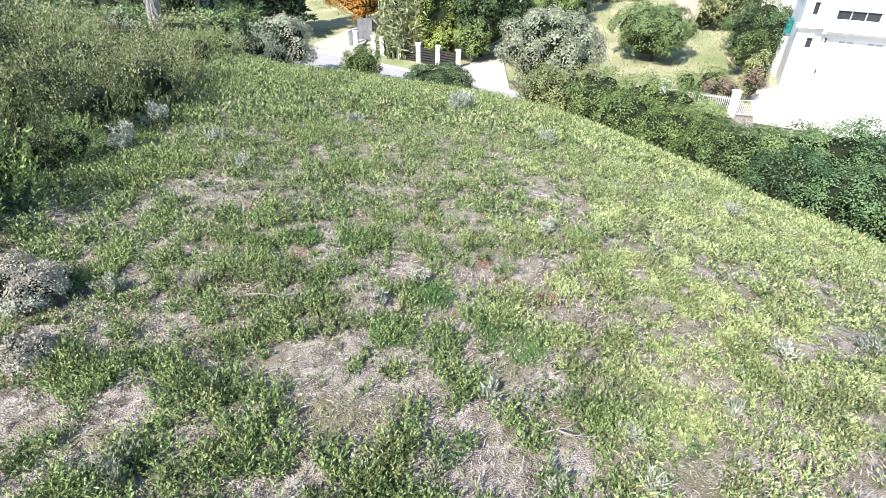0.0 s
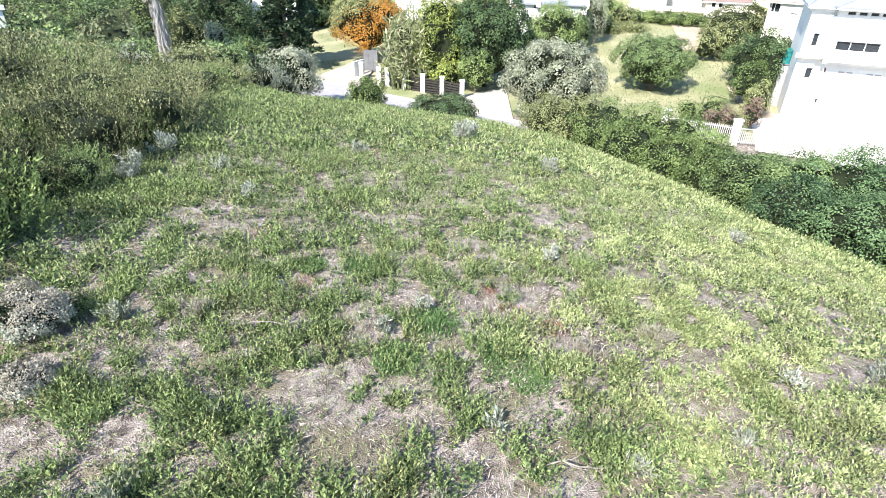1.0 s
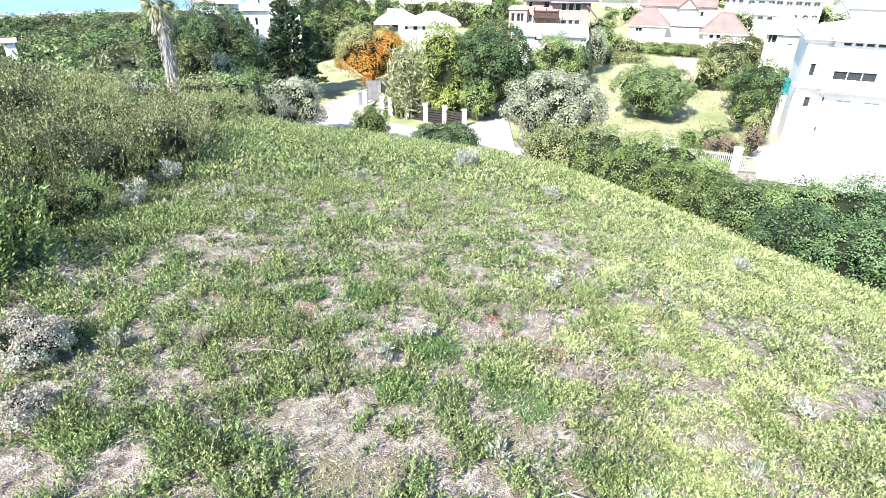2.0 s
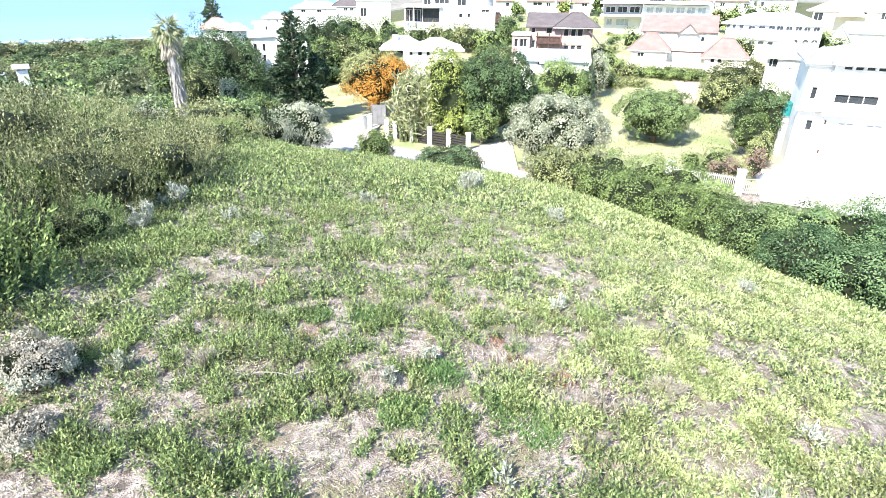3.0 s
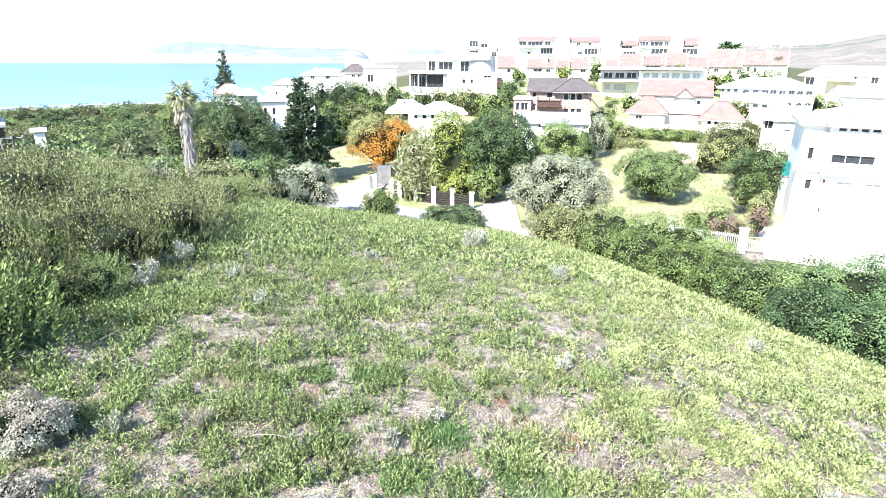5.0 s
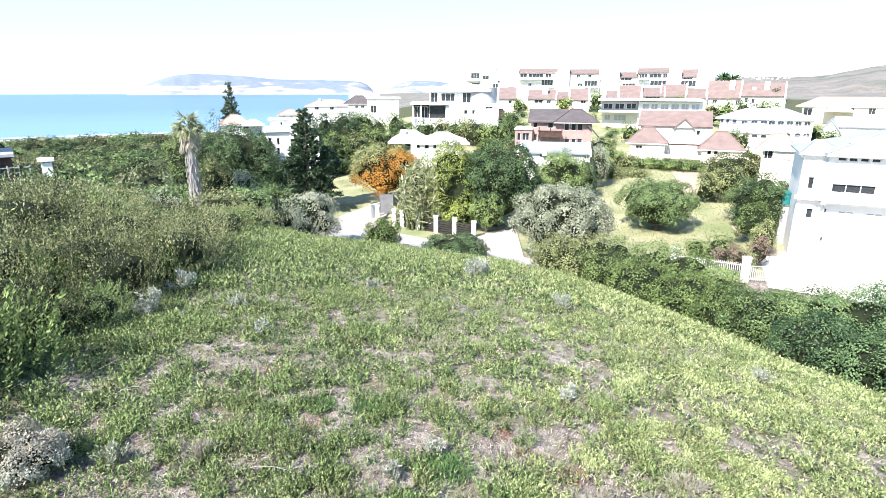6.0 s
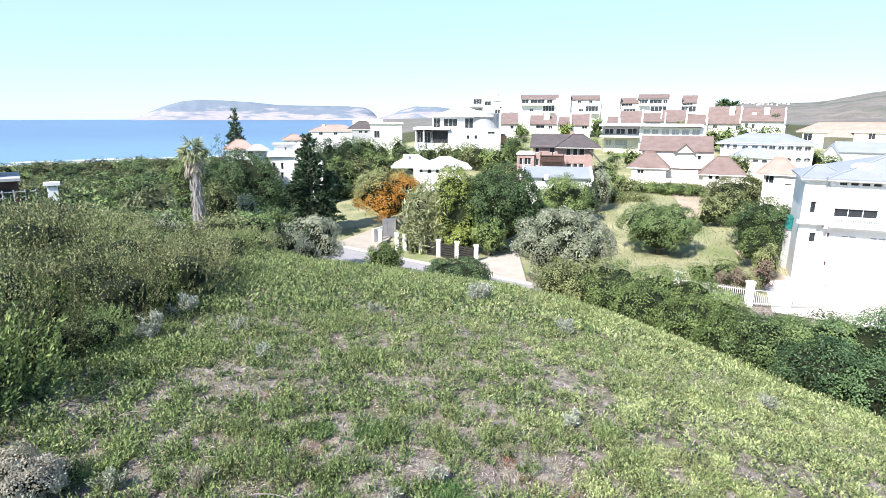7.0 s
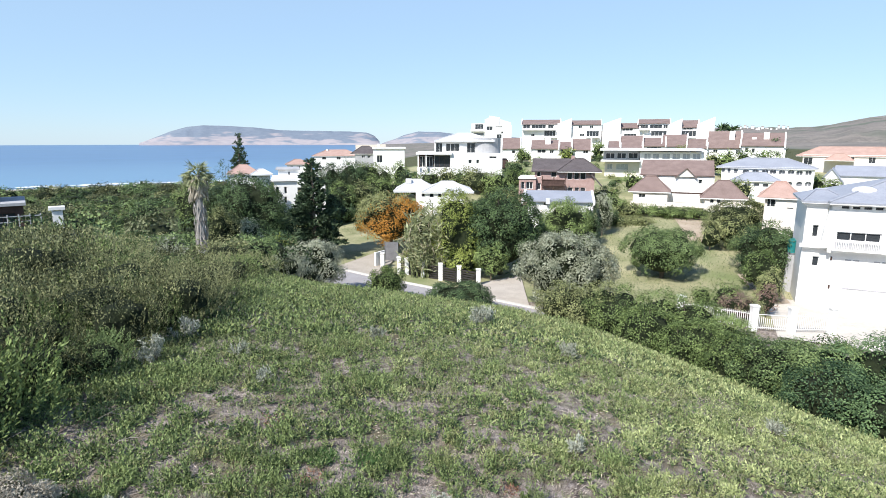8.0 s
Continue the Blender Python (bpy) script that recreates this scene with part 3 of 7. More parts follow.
def shrub_mesh(seed, w, h, n, length, leafw, leaf, count=16, upright=0.7, facing=0.9, cuts=3):
    rng = np.random.RandomState(seed)
    blobs = blob_points(rng, n, w, w, h, count=count, irregular=0.6)
    if upright > 1:
        # upright feathery shoots on every clump, and a skirt of them down to the ground
        k = 9
        m = n // k
        p = foliage(rng, blobs, int(m * 0.8) // 2, 0.01, 0.01, 0, 0.2, 0.15, tuft=1).reshape(-1, 4, 3)[:, 0]
        p = np.repeat(p, 2, 0)
        p += rng.normal(size=p.shape) * length * np.array([0.9, 0.9, 0.7])
        t, f = rng.uniform(0, 2 * math.pi, m - len(p)), rng.uniform(0, 0.55, m - len(p))
        q = 0.50 - 0.10 * f
        p = np.concatenate([p, np.stack([np.cos(t) * w * q, np.sin(t) * w * q, f * h], 1)])
        d = (p - blobs[0][0]) / w * 0.9 + rng.normal(size=p.shape) * 0.16
        d[:, 2] = np.abs(d[:, 2]) * 0.4 + 0.75
        v = brush_shoots(p - d * length * 1.5, d, length * 4.8, k, length, leafw, rng, 0.45)
        # leaf tufts fill the depth between the shoots
        inner = [(blobs[0][0] + (c - blobs[0][0]) * 0.8, r * 0.85) for c, r in blobs]
        v = np.concatenate([v, foliage(rng, inner, n // 6, length * 1.0, leafw * 1.6, 0, 0.6, 0.1, 0.9, 10, length * 1.4)])
        v[:, 2] = np.maximum(v[:, 2], 0.0)
    else:
        v = foliage(rng, blobs, n, length, leafw, 0, upright, 0.3, facing, 12, length * 0.8)
    fol = quad_mesh("foliage", v, leaf)
    # dark hull fills in the shade between the leaves
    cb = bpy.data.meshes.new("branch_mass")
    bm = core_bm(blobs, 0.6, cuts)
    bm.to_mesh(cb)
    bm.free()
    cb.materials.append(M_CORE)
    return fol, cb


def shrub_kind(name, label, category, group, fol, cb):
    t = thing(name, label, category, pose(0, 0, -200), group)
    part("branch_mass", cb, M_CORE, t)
    part("foliage", fol, None, t)
    return t


def scrub_height(x, y):
    """The scrub stands lower where the hill falls towards the palm."""
    r, a = math.hypot(x, y), math.degrees(math.atan2(x, y))
    return 1 - 0.45 * min(1, max(0, (a + 37) / 8)) * min(1, max(0, (r - 17) / 6))


def scatter(protos, spots, smin, smax, rng, sink=0.05, lower=None):
    """Copies of the prototypes at the spots; the prototypes themselves take the first spots."""
    for i, (x, y, *s) in enumerate(spots):
        k = s[0] if s else rng.uniform(smin, smax)
        low = lower(x, y) if lower else 1.0
        m = pose(x, y, gz(x, y) - sink * k, rng.uniform(-4, 4), rng.uniform(-4, 4), rng.uniform(0, 360))
        if i < len(protos):
            protos[i].matrix_world = m @ Matrix.Diagonal((k, k, k * low, 1))
        else:
            ob = copy_thing(protos[i % len(protos)], m)
            ob.scale = (k, k, k * low * rng.uniform(0.85, 1.15))


def cell_spots(rng, spacing, keep, xr, yr, jitter=0.45):
    """Loosely even spots over a rectangle of the plan for which keep(x, y, r, az) holds."""
    out = []
    for x in np.arange(xr[0], xr[1], spacing):
        for y in np.arange(yr[0], yr[1], spacing):
            px, py = x + rng.uniform(-jitter, jitter) * spacing, y + rng.uniform(-jitter, jitter) * spacing
            r, a = math.hypot(px, py), math.degrees(math.atan2(px, py))
            if keep(px, py, r, a):
                out.append((px, py))
    return out


# valley trees and garden bushes
tree("grey_bush", "large rounded grey-green bush beside the road", -13.6, 46.5, 21.6, 6.2, M_GREYLEAF, 12000, 0.17, 0.08, 11, 0.0, category="bush")
tree("green_bush", "small dark green bush beside the road", -7.0, 45.8, 19.5, 3.4, M_LEAF, 5500, 0.15, 0.08, 12, 0.0, category="bush")
tree("low_bush", "low spreading dark green bush at the roadside", -0.9, 43.2, 18.8, 6.2, M_DARKLEAF, 10000, 0.15, 0.08, 13, 0.0, category="bush")
tree("grey_tree", "broad grey-leaved tree with a dense crown", 8.3, 45.6, 22.7, 8.8, M_GREYLEAF, 19000, 0.20, 0.10, 14, 0.0, count=60)
tree("dark_tree", "large dense dark green tree over the boundary wall", 3.5, 57.5, 25.2, 9.6, M_DEEPLEAF, 16000, 0.22, 0.13, 15, 0.02, count=60)
tree("yellow_tree", "yellow-green leafy tree beside the driveway", -1.0, 56.6, 25.3, 5.6, M_YELLOWLEAF, 8000, 0.20, 0.10, 16, 0.05)
tree("orange_tree", "rounded tree with bright orange autumn leaves", -9.5, 67.3, 24.0, 9.0, M_ORANGELEAF, 12000, 0.22, 0.12, 17, 0.12, count=38, leaf2=M_OLIVELEAF)
tree("dark_garden_tree", "dense dark green garden tree", -25.9, 64, 26.3, 9.0, M_DEEPLEAF, 10000, 0.22, 0.11, 18, 0.08, count=40)
tree("round_tree", "rounded green tree standing on the open plot", 19.9, 55.9, 21.5, 8.3, M_MIDLEAF, 12000, 0.19, 0.10, 19, 0.02, count=46)
tree("plot_tree", "bushy olive-green tree beside the white house", 31.3, 58.1, 22.0, 8.2, M_MIDLEAF, 9000, 0.18, 0.08, 20, 0.0, count=38)
tree("plot_tree", "bushy olive-green tree on the upper plot", 33.7, 70.4, 22.7, 8.4, M_OLIVELEAF, 8000, 0.2, 0.09, 21, 0.0, count=38)
tree("garden_tree", "green garden tree behind the boundary wall", 11.4, 65, 23.6, 6.6, M_LEAF, 8000, 0.2, 0.09, 22, 0.0)
tree("dry_bush", "dry purple-brown leafless bush by the fence", 20.9, 42.3, 18.7, 2.9, M_DRYLEAF, 3500, 0.16, 0.03, 23, 0.05, category="bush")
tree("shaggy_grey_tree", "thin grey dead tree with shaggy twigs", 17.8, 72.9, 23.5, 2.2, M_GREYLEAF, 2500, 0.3, 0.05, 24, 0.1)
conifer("pine_tree", "tall dark cone-shaped conifer on the lawn", -18.0, 63.5, 28.2, 7.6, 31, 16000, tiers=20, length=0.46, leafw=0.2)
conifer("pine_tree", "tall slender dark conifer against the sea", -57.7, 138.5, 32.0, 6.4, 32, 7000, tiers=24, length=0.62, leafw=0.24)
GREEN_T, DARK_T = "leafy green thicket on the hill's shoulder", "dense green thicket below the hill's edge"
for i, (x, y, top, w, lf, label) in enumerate((
        (6.3, 34.6, 21.1, 3.6, M_OLIVELEAF, "leafy olive-green thicket on the hill's shoulder"), (8.2, 33.6, 21.5, 4.4, M_OLIVELEAF, "leafy olive-green thicket on the hill's shoulder"),
        (9.6, 31.6, 21.9, 4.6, M_LEAF, GREEN_T), (11.0, 30.2, 22.0, 4.6, M_LEAF, GREEN_T), (12.4, 29.2, 22.0, 4.0, M_LEAF, "leafy green thicket above the fence"), (13.0, 27.2, 21.5, 3.2, M_LEAF, "leafy green thicket above the fence"),
        (9.6, 28.6, 21.4, 3.8, M_LEAF, "low leafy green thicket at the hill's edge"), (11.4, 26.4, 21.4, 3.6, M_LEAF, "low leafy green thicket at the hill's edge"), (12.4, 24.6, 21.4, 3.2, M_LEAF, "low leafy green thicket at the hill's edge"),
        (13.4, 23.6, 21.6, 3.6, M_MIDLEAF, DARK_T), (15.2, 23.2, 21.75, 4.2, M_MIDLEAF, DARK_T), (17.0, 22.4, 22.1, 4.4, M_DENSELEAF, DARK_T), (18.6, 21.0, 22.5, 4.6, M_DENSELEAF, DARK_T),
        (14.6, 20.8, 21.5, 4.0, M_DENSELEAF, DARK_T), (16.2, 18.8, 21.6, 4.2, M_DENSELEAF, DARK_T), (18.6, 17.5, 22.2, 4.6, M_DENSELEAF, DARK_T), (16.8, 25.2, 21.1, 4.2, M_MIDLEAF, "dense green thicket above the forecourt"), (19.8, 23.6, 21.8, 4.6, M_DENSELEAF, "dense green thicket above the forecourt"))):
    tree("thicket", label, x, y, top, w * 1.12, lf, 10500 if y < 23.9 else 7500, 0.105, 0.06, 80 + i, 0.0, count=44, tuft=20, category="bush", group="thickets below the hill")


# ---- the hilltop: dry thatch, herb clumps, grass and silver shrublets ----
BARE = [(-4.0, 3.6, 0.41), (-3.4, 3.4, 0.39), (-3.0, 3.8, 0.35), (-4.3, 4.1, 0.35), (-4.9, 5.1, 0.54), (-3.9, 5.2, 0.47), (-3.2, 4.9, 0.31), (-1.8, 4.6, 0.32), (-1.4, 4.5, 0.35), (-1.3, 3.9, 0.36), (-0.7, 3.8, 0.39), (-0.3, 4.2, 0.37), (-1.2, 3.2, 0.3), (-1.7, 3.0, 0.27), (-1.2, 5.7, 0.31), (-1.7, 7.6, 0.32), (-0.4, 6.7, 0.39), (-1.1, 6.8, 0.25), (0.4, 4.8, 0.47), (0.3, 3.8, 0.42), (1.1, 4.5, 0.35), (1.5, 4.3, 0.31), (1.5, 6.8, 0.5), (0.5, 6.3, 0.32), (2.0, 5.8, 0.46), (2.7, 4.9, 0.35), (0.6, 3.5, 0.31), (0.8, 3.1, 0.3), (2.4, 3.2, 0.36), (3.0, 3.3, 0.31), (-2.5, 7.9, 0.28), (-4.3, 9.0, 0.78), (4.5, 7.2, 0.47)]
LUSH = [(-2.4, 5.1, 0.34), (-2.7, 3.9, 0.32), (-3.8, 4.4, 0.39), (-3.0, 3.1, 0.44), (-3.8, 3.1, 0.39), (-2.0, 3.6, 0.32), (-0.6, 5.1, 0.41), (-0.0, 4.6, 0.31), (0.4, 5.6, 0.52), (0.8, 5.5, 0.34), (-0.3, 3.2, 0.36), (-0.2, 3.7, 0.22), (1.5, 3.9, 0.33), (-2.8, 7.2, 0.53), (-2.2, 7.5, 0.27), (-1.3, 7.5, 0.42), (-5.9, 10.2, 0.9), (-6.6, 7.5, 0.52), (-5.7, 7.2, 0.43), (2.9, 3.9, 0.48), (-1.6, 5.5, 0.39), (-2.2, 4.5, 0.25), (-1.6, 3.4, 0.22), (-6.9, 10.2, 0.55), (-5.4, 17.0, 0.66), (-4.1, 10.6, 0.36), (-2.5, 8.3, 0.41), (-1.2, 7.3, 0.41), (0.3, 7.5, 0.52), (-2.0, 10.4, 0.55), (3.1, 9.1, 0.39)]
MATS = [(-1.3, 7.5, 0.42), (-0.2, 6.0, 0.45), (0.75, 5.3, 0.4), (-2.2, 7.5, 0.3), (1.0, 4.9, 0.3), (-0.6, 5.2, 0.35)]


def hill_cover(x, y):
    """How thickly herbs grow at a place of the hilltop, 0 to 1, and how lime their green is."""
    r, a = math.hypot(x, y), math.degrees(math.atan2(x, y))
    c = 0.70 + 0.35 * noise.noise((x * 0.75 + 5, y * 0.75, 1.0)) + 0.9 * noise.noise((x * 2.4, y * 2.4, 4.0)) + 1.0 * noise.noise((x * 4.6, y * 4.6, 8.0))
    c += 0.22 * min(1, max(0, (r - 7) / 9)) + 0.17 * min(1, max(0, (a - 2) / 18)) + 0.12 * min(1, max(0, (-14 - a) / 10))
    for bx, by, br in BARE:
        c -= 0.68 * math.exp(-((x - bx) ** 2 + (y - by) ** 2) / (br * br))
    for bx, by, br in LUSH:
        c += 0.9 * math.exp(-((x - bx) ** 2 + (y - by) ** 2) / (br * br))
    for bx, by, br in MATS:
        c -= 0.9 * math.exp(-((x - bx) ** 2 + (y - by) ** 2) / (br * br * 0.7))
    lime = min(1, max(0, (a + 5 + 0.5 * r) / 34 + 0.45 * noise.noise((x * 0.5, y * 0.5, 9.0)) - 0.5 * min(1, max(0, (5.6 - r) / 1.2))))
    return c, lime


def build_hill_plants():
    rng = np.random.RandomState(5)
    herb, lime_v, straw, mats, olive, sage, twig, under, rust = [], [], [], [], [], [], [], [], []

    def up_dirs(n, lean):
        d = rng.normal(size=(n, 3)) * lean
        d[:, 2] = 1.0
        return d

    def spread(cx, cy, n, rad):
        a, q = rng.uniform(0, 2 * math.pi, n), np.sqrt(rng.uniform(0, 1, n)) * rad
        px, py = cx + np.cos(a) * q, cy + np.sin(a) * q
        return np.stack([px, py, ground_z(px, py)], 1), q / rad

    # clumps: zone of distances and bearings, tries per square metre, sprigs a clump, stem height, leaves a sprig, leaf length, leaf width, clump radius
    for r0, r1, a0, a1, dens, sprigs, stem, k, ln, wd, rad in ((2.0, 8.5, -57, 57, 24, 15, 0.165, 10, 0.050, 0.0185, 0.115), (8.5, 15, -46, 50, 17, 10, 0.17, 6, 0.068, 0.026, 0.15), (15, 42, -30, 46, 9, 7, 0.25, 4, 0.12, 0.047, 0.24)):
        area = math.radians(a1 - a0) / 2 * (r1 * r1 - r0 * r0)
        for _ in range(int(area * dens)):
            r, a = math.sqrt(rng.uniform(r0 * r0, r1 * r1)), rng.uniform(a0, a1)
            if a < scrub_edge(r) - 3:
                continue
            x, y = r * math.sin(math.radians(a)), r * math.cos(math.radians(a))
            te = np.interp(a, CREST_AZ, CREST_TAN)
            if r > 9.0 / te * 1.2:
                continue
            c, lm = hill_cover(x, y)
            if rng.uniform() > c:
                continue
            # lime herbs on the slope are lower, finer and closer together
            u = rng.uniform()
            lime_one = u < lm * 0.8
            big = min(1.5, max(0.5, 0.5 + c * 0.5)) * rng.uniform(0.6, 1.35)
            hgt = (0.62 if lime_one else 1.0) * rng.uniform(0.7, 1.25)
            n = max(6, int(sprigs * big * big))
            p, q = spread(x, y, n, rad * big * (1.25 if lime_one else 1.0))
            d = up_dirs(n, 0.22)
            off = (p[:, :2] - np.array([x, y])) / (rad * big)
            d[:, :2] += off * 0.5
            v = brush_shoots(p, d, stem * hgt * (0.6 + 0.5 * big), k, ln, wd, rng)
            (lime_v if lime_one else olive if u > 0.86 else herb).append(v)
            # broad dark leaves close each clump near the ground, painting in its inner shade
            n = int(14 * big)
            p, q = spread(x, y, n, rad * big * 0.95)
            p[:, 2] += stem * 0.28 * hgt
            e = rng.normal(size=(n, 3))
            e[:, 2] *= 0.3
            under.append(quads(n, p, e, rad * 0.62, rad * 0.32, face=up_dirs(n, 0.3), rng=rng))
        # loose straw over the thatch
        for _ in range(int(area * (34 if r0 < 5 else 22))):
            r, a = math.sqrt(rng.uniform(r0 * r0, r1 * r1)), rng.uniform(a0, a1)
            if a < scrub_edge(r) - 1 or r > 17:
                continue
            x, y = r * math.sin(math.radians(a)), r * math.cos(math.radians(a))
            if hill_cover(x, y)[0] > 0.6 and rng.uniform() < 0.75:
                continue
            n = 16 if r < 8 else 8
            p, q = spread(x, y, n, 0.2)
            p[:, 2] += 0.012
            # matted straw lies one way within each handful
            t = 6 * noise.noise((x * 0.6, y * 0.6, 12.0)) + rng.normal() * 0.5
            d = rng.normal(size=(n, 3)) * 0.45 + np.array([math.cos(t), math.sin(t), 0])
            d[:, 2] = np.abs(d[:, 2]) * (0.8 if a < 4 + 10 * rng.uniform() else 1.8)
            p[:, 2] += 0.03 if a > 8 else 0.0
            straw.append(quads(n, p, d, 0.06 + r * 0.003, 0.0048 + r * 0.0005, rng=rng))
        # single sprigs, twigs and seedlings between the clumps
        for _ in range(int(area * (15.0 if r0 < 5 else 11.0 if r0 < 10 else 3.6))):
            r, a = math.sqrt(rng.uniform(r0 * r0, r1 * r1)), rng.uniform(a0, a1)
            x, y = r * math.sin(math.radians(a)), r * math.cos(math.radians(a))
            if a < scrub_edge(r) - 2 or r > 10.5 / np.interp(a, CREST_AZ, CREST_TAN):
                continue
            n = 12
            p, q = spread(x, y, n, 0.25 if r0 < 10 else 0.4)
            u = rng.uniform()
            size = 0.055 + 0.0035 * r
            if u < 0.55:
                sage.append(tufts(p, up_dirs(n, 0.4), size * 1.3, 3, size * 0.8, size * 0.2, rng))
            elif u < 0.75:
                herb.append(tufts(p, up_dirs(n, 0.4), size * 1.3, 3, size * 0.7, size * 0.2, rng))
            else:
                d = rng.normal(size=(n, 3))
                d[:, 2] = np.abs(d[:, 2]) * 0.6 + 0.1
                twig.append(quads(n, p, d, size * 1.7, size * 0.09, rng=rng))
    # thinner cover behind and beside the viewpoint
    for _ in range(430):
        r, a = math.sqrt(rng.uniform(0.5, 70)), rng.uniform(57, 303)
        x, y = r * math.sin(math.radians(a)), r * math.cos(math.radians(a))
        if rng.uniform() > hill_cover(x, y)[0]:
            continue
        p, q = spread(x, y, 16, 0.18)
        p[:, 2] += (1 - q ** 2) * 0.08
        (lime_v if rng.uniform() < 0.4 else herb).append(tufts(p, up_dirs(16, 0.35), 0.14, 5, 0.055, 0.022, rng))
    # fine green mats
    for bx, by, br in ((1.0, 6.35, 0.22), (1.45, 6.0, 0.2), (0.6, 6.9, 0.18), (-2.2, 6.9, 0.2), (-3.3, 8.6, 0.25)):
        p, q = spread(bx, by, 60, br)
        rust.append(tufts(p, up_dirs(60, 0.4), 0.07, 3, 0.045, 0.014, rng))
    for bx, by, br in MATS:
        n = int(11000 * br)
        p, q = spread(bx, by, n, br * 0.95)
        keep = rng.uniform(size=n) < 1.15 - q
        p = p[keep]
        p[:, 2] += rng.uniform(0.0, 0.05, len(p))
        mats.append(quads(len(p), p, up_dirs(len(p), 0.9), 0.045, 0.018, face=up_dirs(len(p), 0.4), rng=rng))
    for name, vs, m, label in (("herb_clumps", herb, M_HERB, "mid-green upright leafy herbs in clumps on the hill"), ("lime_herbs", lime_v, M_LIME, "yellow-green leafy herbs covering the hillside"),
                               ("olive_herbs", olive, M_OLIVELEAF, "dull olive low herbs among dry thatch"), ("sage_sprigs", sage, M_SAGE, "thin grey-green sprigs scattered through dry thatch"), ("fallen_twigs", twig, M_TWIG, "brown dead twigs lying among the herbs"), ("straw", straw, M_STRAW, "pale dry straw lying on the hilltop"), ("lower_leaves", under, M_DEEPLEAF, "broad dark lower leaves standing in for shade under herb clumps"), ("rusty_sprigs", rust, M_RUST, "rust-red dry sprigs among bare thatch"), ("creeping_mat", mats, M_MAT, "dark green creeping mat of fine leaves")):
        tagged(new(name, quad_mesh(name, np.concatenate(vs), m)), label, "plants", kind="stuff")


build_hill_plants()


def silver_shrublet(label, x, y, w, h, seed, leaf=M_SILVER, n=420, length=0.07, wd=0.022):
    """A low silver-leaved shrublet: crooked stems and felted upright leaves."""
    n, length, wd, w, h = int(n * 2.3), length * 0.75, wd * 0.6, w * 1.15, h * 1.35
    rng = np.random.RandomState(seed)
    t = thing("silver_shrublet", label, "shrub", pose(x, y, gz(x, y) - 0.01), "silver shrublets on the hill")
    tips = []
    for i in range(11):
        a, q = rng.uniform(0, 2 * math.pi), rng.uniform(0.15, 1)
        tip = np.array([math.cos(a) * w * 0.5 * q, math.sin(a) * w * 0.5 * q, h * (1.0 - 0.5 * q * q) * rng.uniform(0.75, 1.05)])
        bm = bmesh.new()
        limb(bm, (0, 0, 0), tip.tolist(), 0.009, 0.003, 4, w * 0.03, rng, 2)
        part("stem", bm, M_BARK, t)
        tips.append(tip)
    tips = np.array(tips)
    pick = rng.choice(len(tips), n)
    f = rng.uniform(0.35, 1.0, n)
    p = tips[pick] * f[:, None] + rng.normal(size=(n, 3)) * w * 0.045
    p[:, 2] = np.maximum(p[:, 2], 0.01)
    d = rng.normal(size=(n, 3)) * 0.55 + tips[pick] / (np.linalg.norm(tips[pick], axis=1)[:, None]) * 0.6
    d[:, 2] += 0.45
    part("foliage", quad_mesh("foliage", quads(n, p, d, length, wd, rng=rng), leaf), leaf, t)


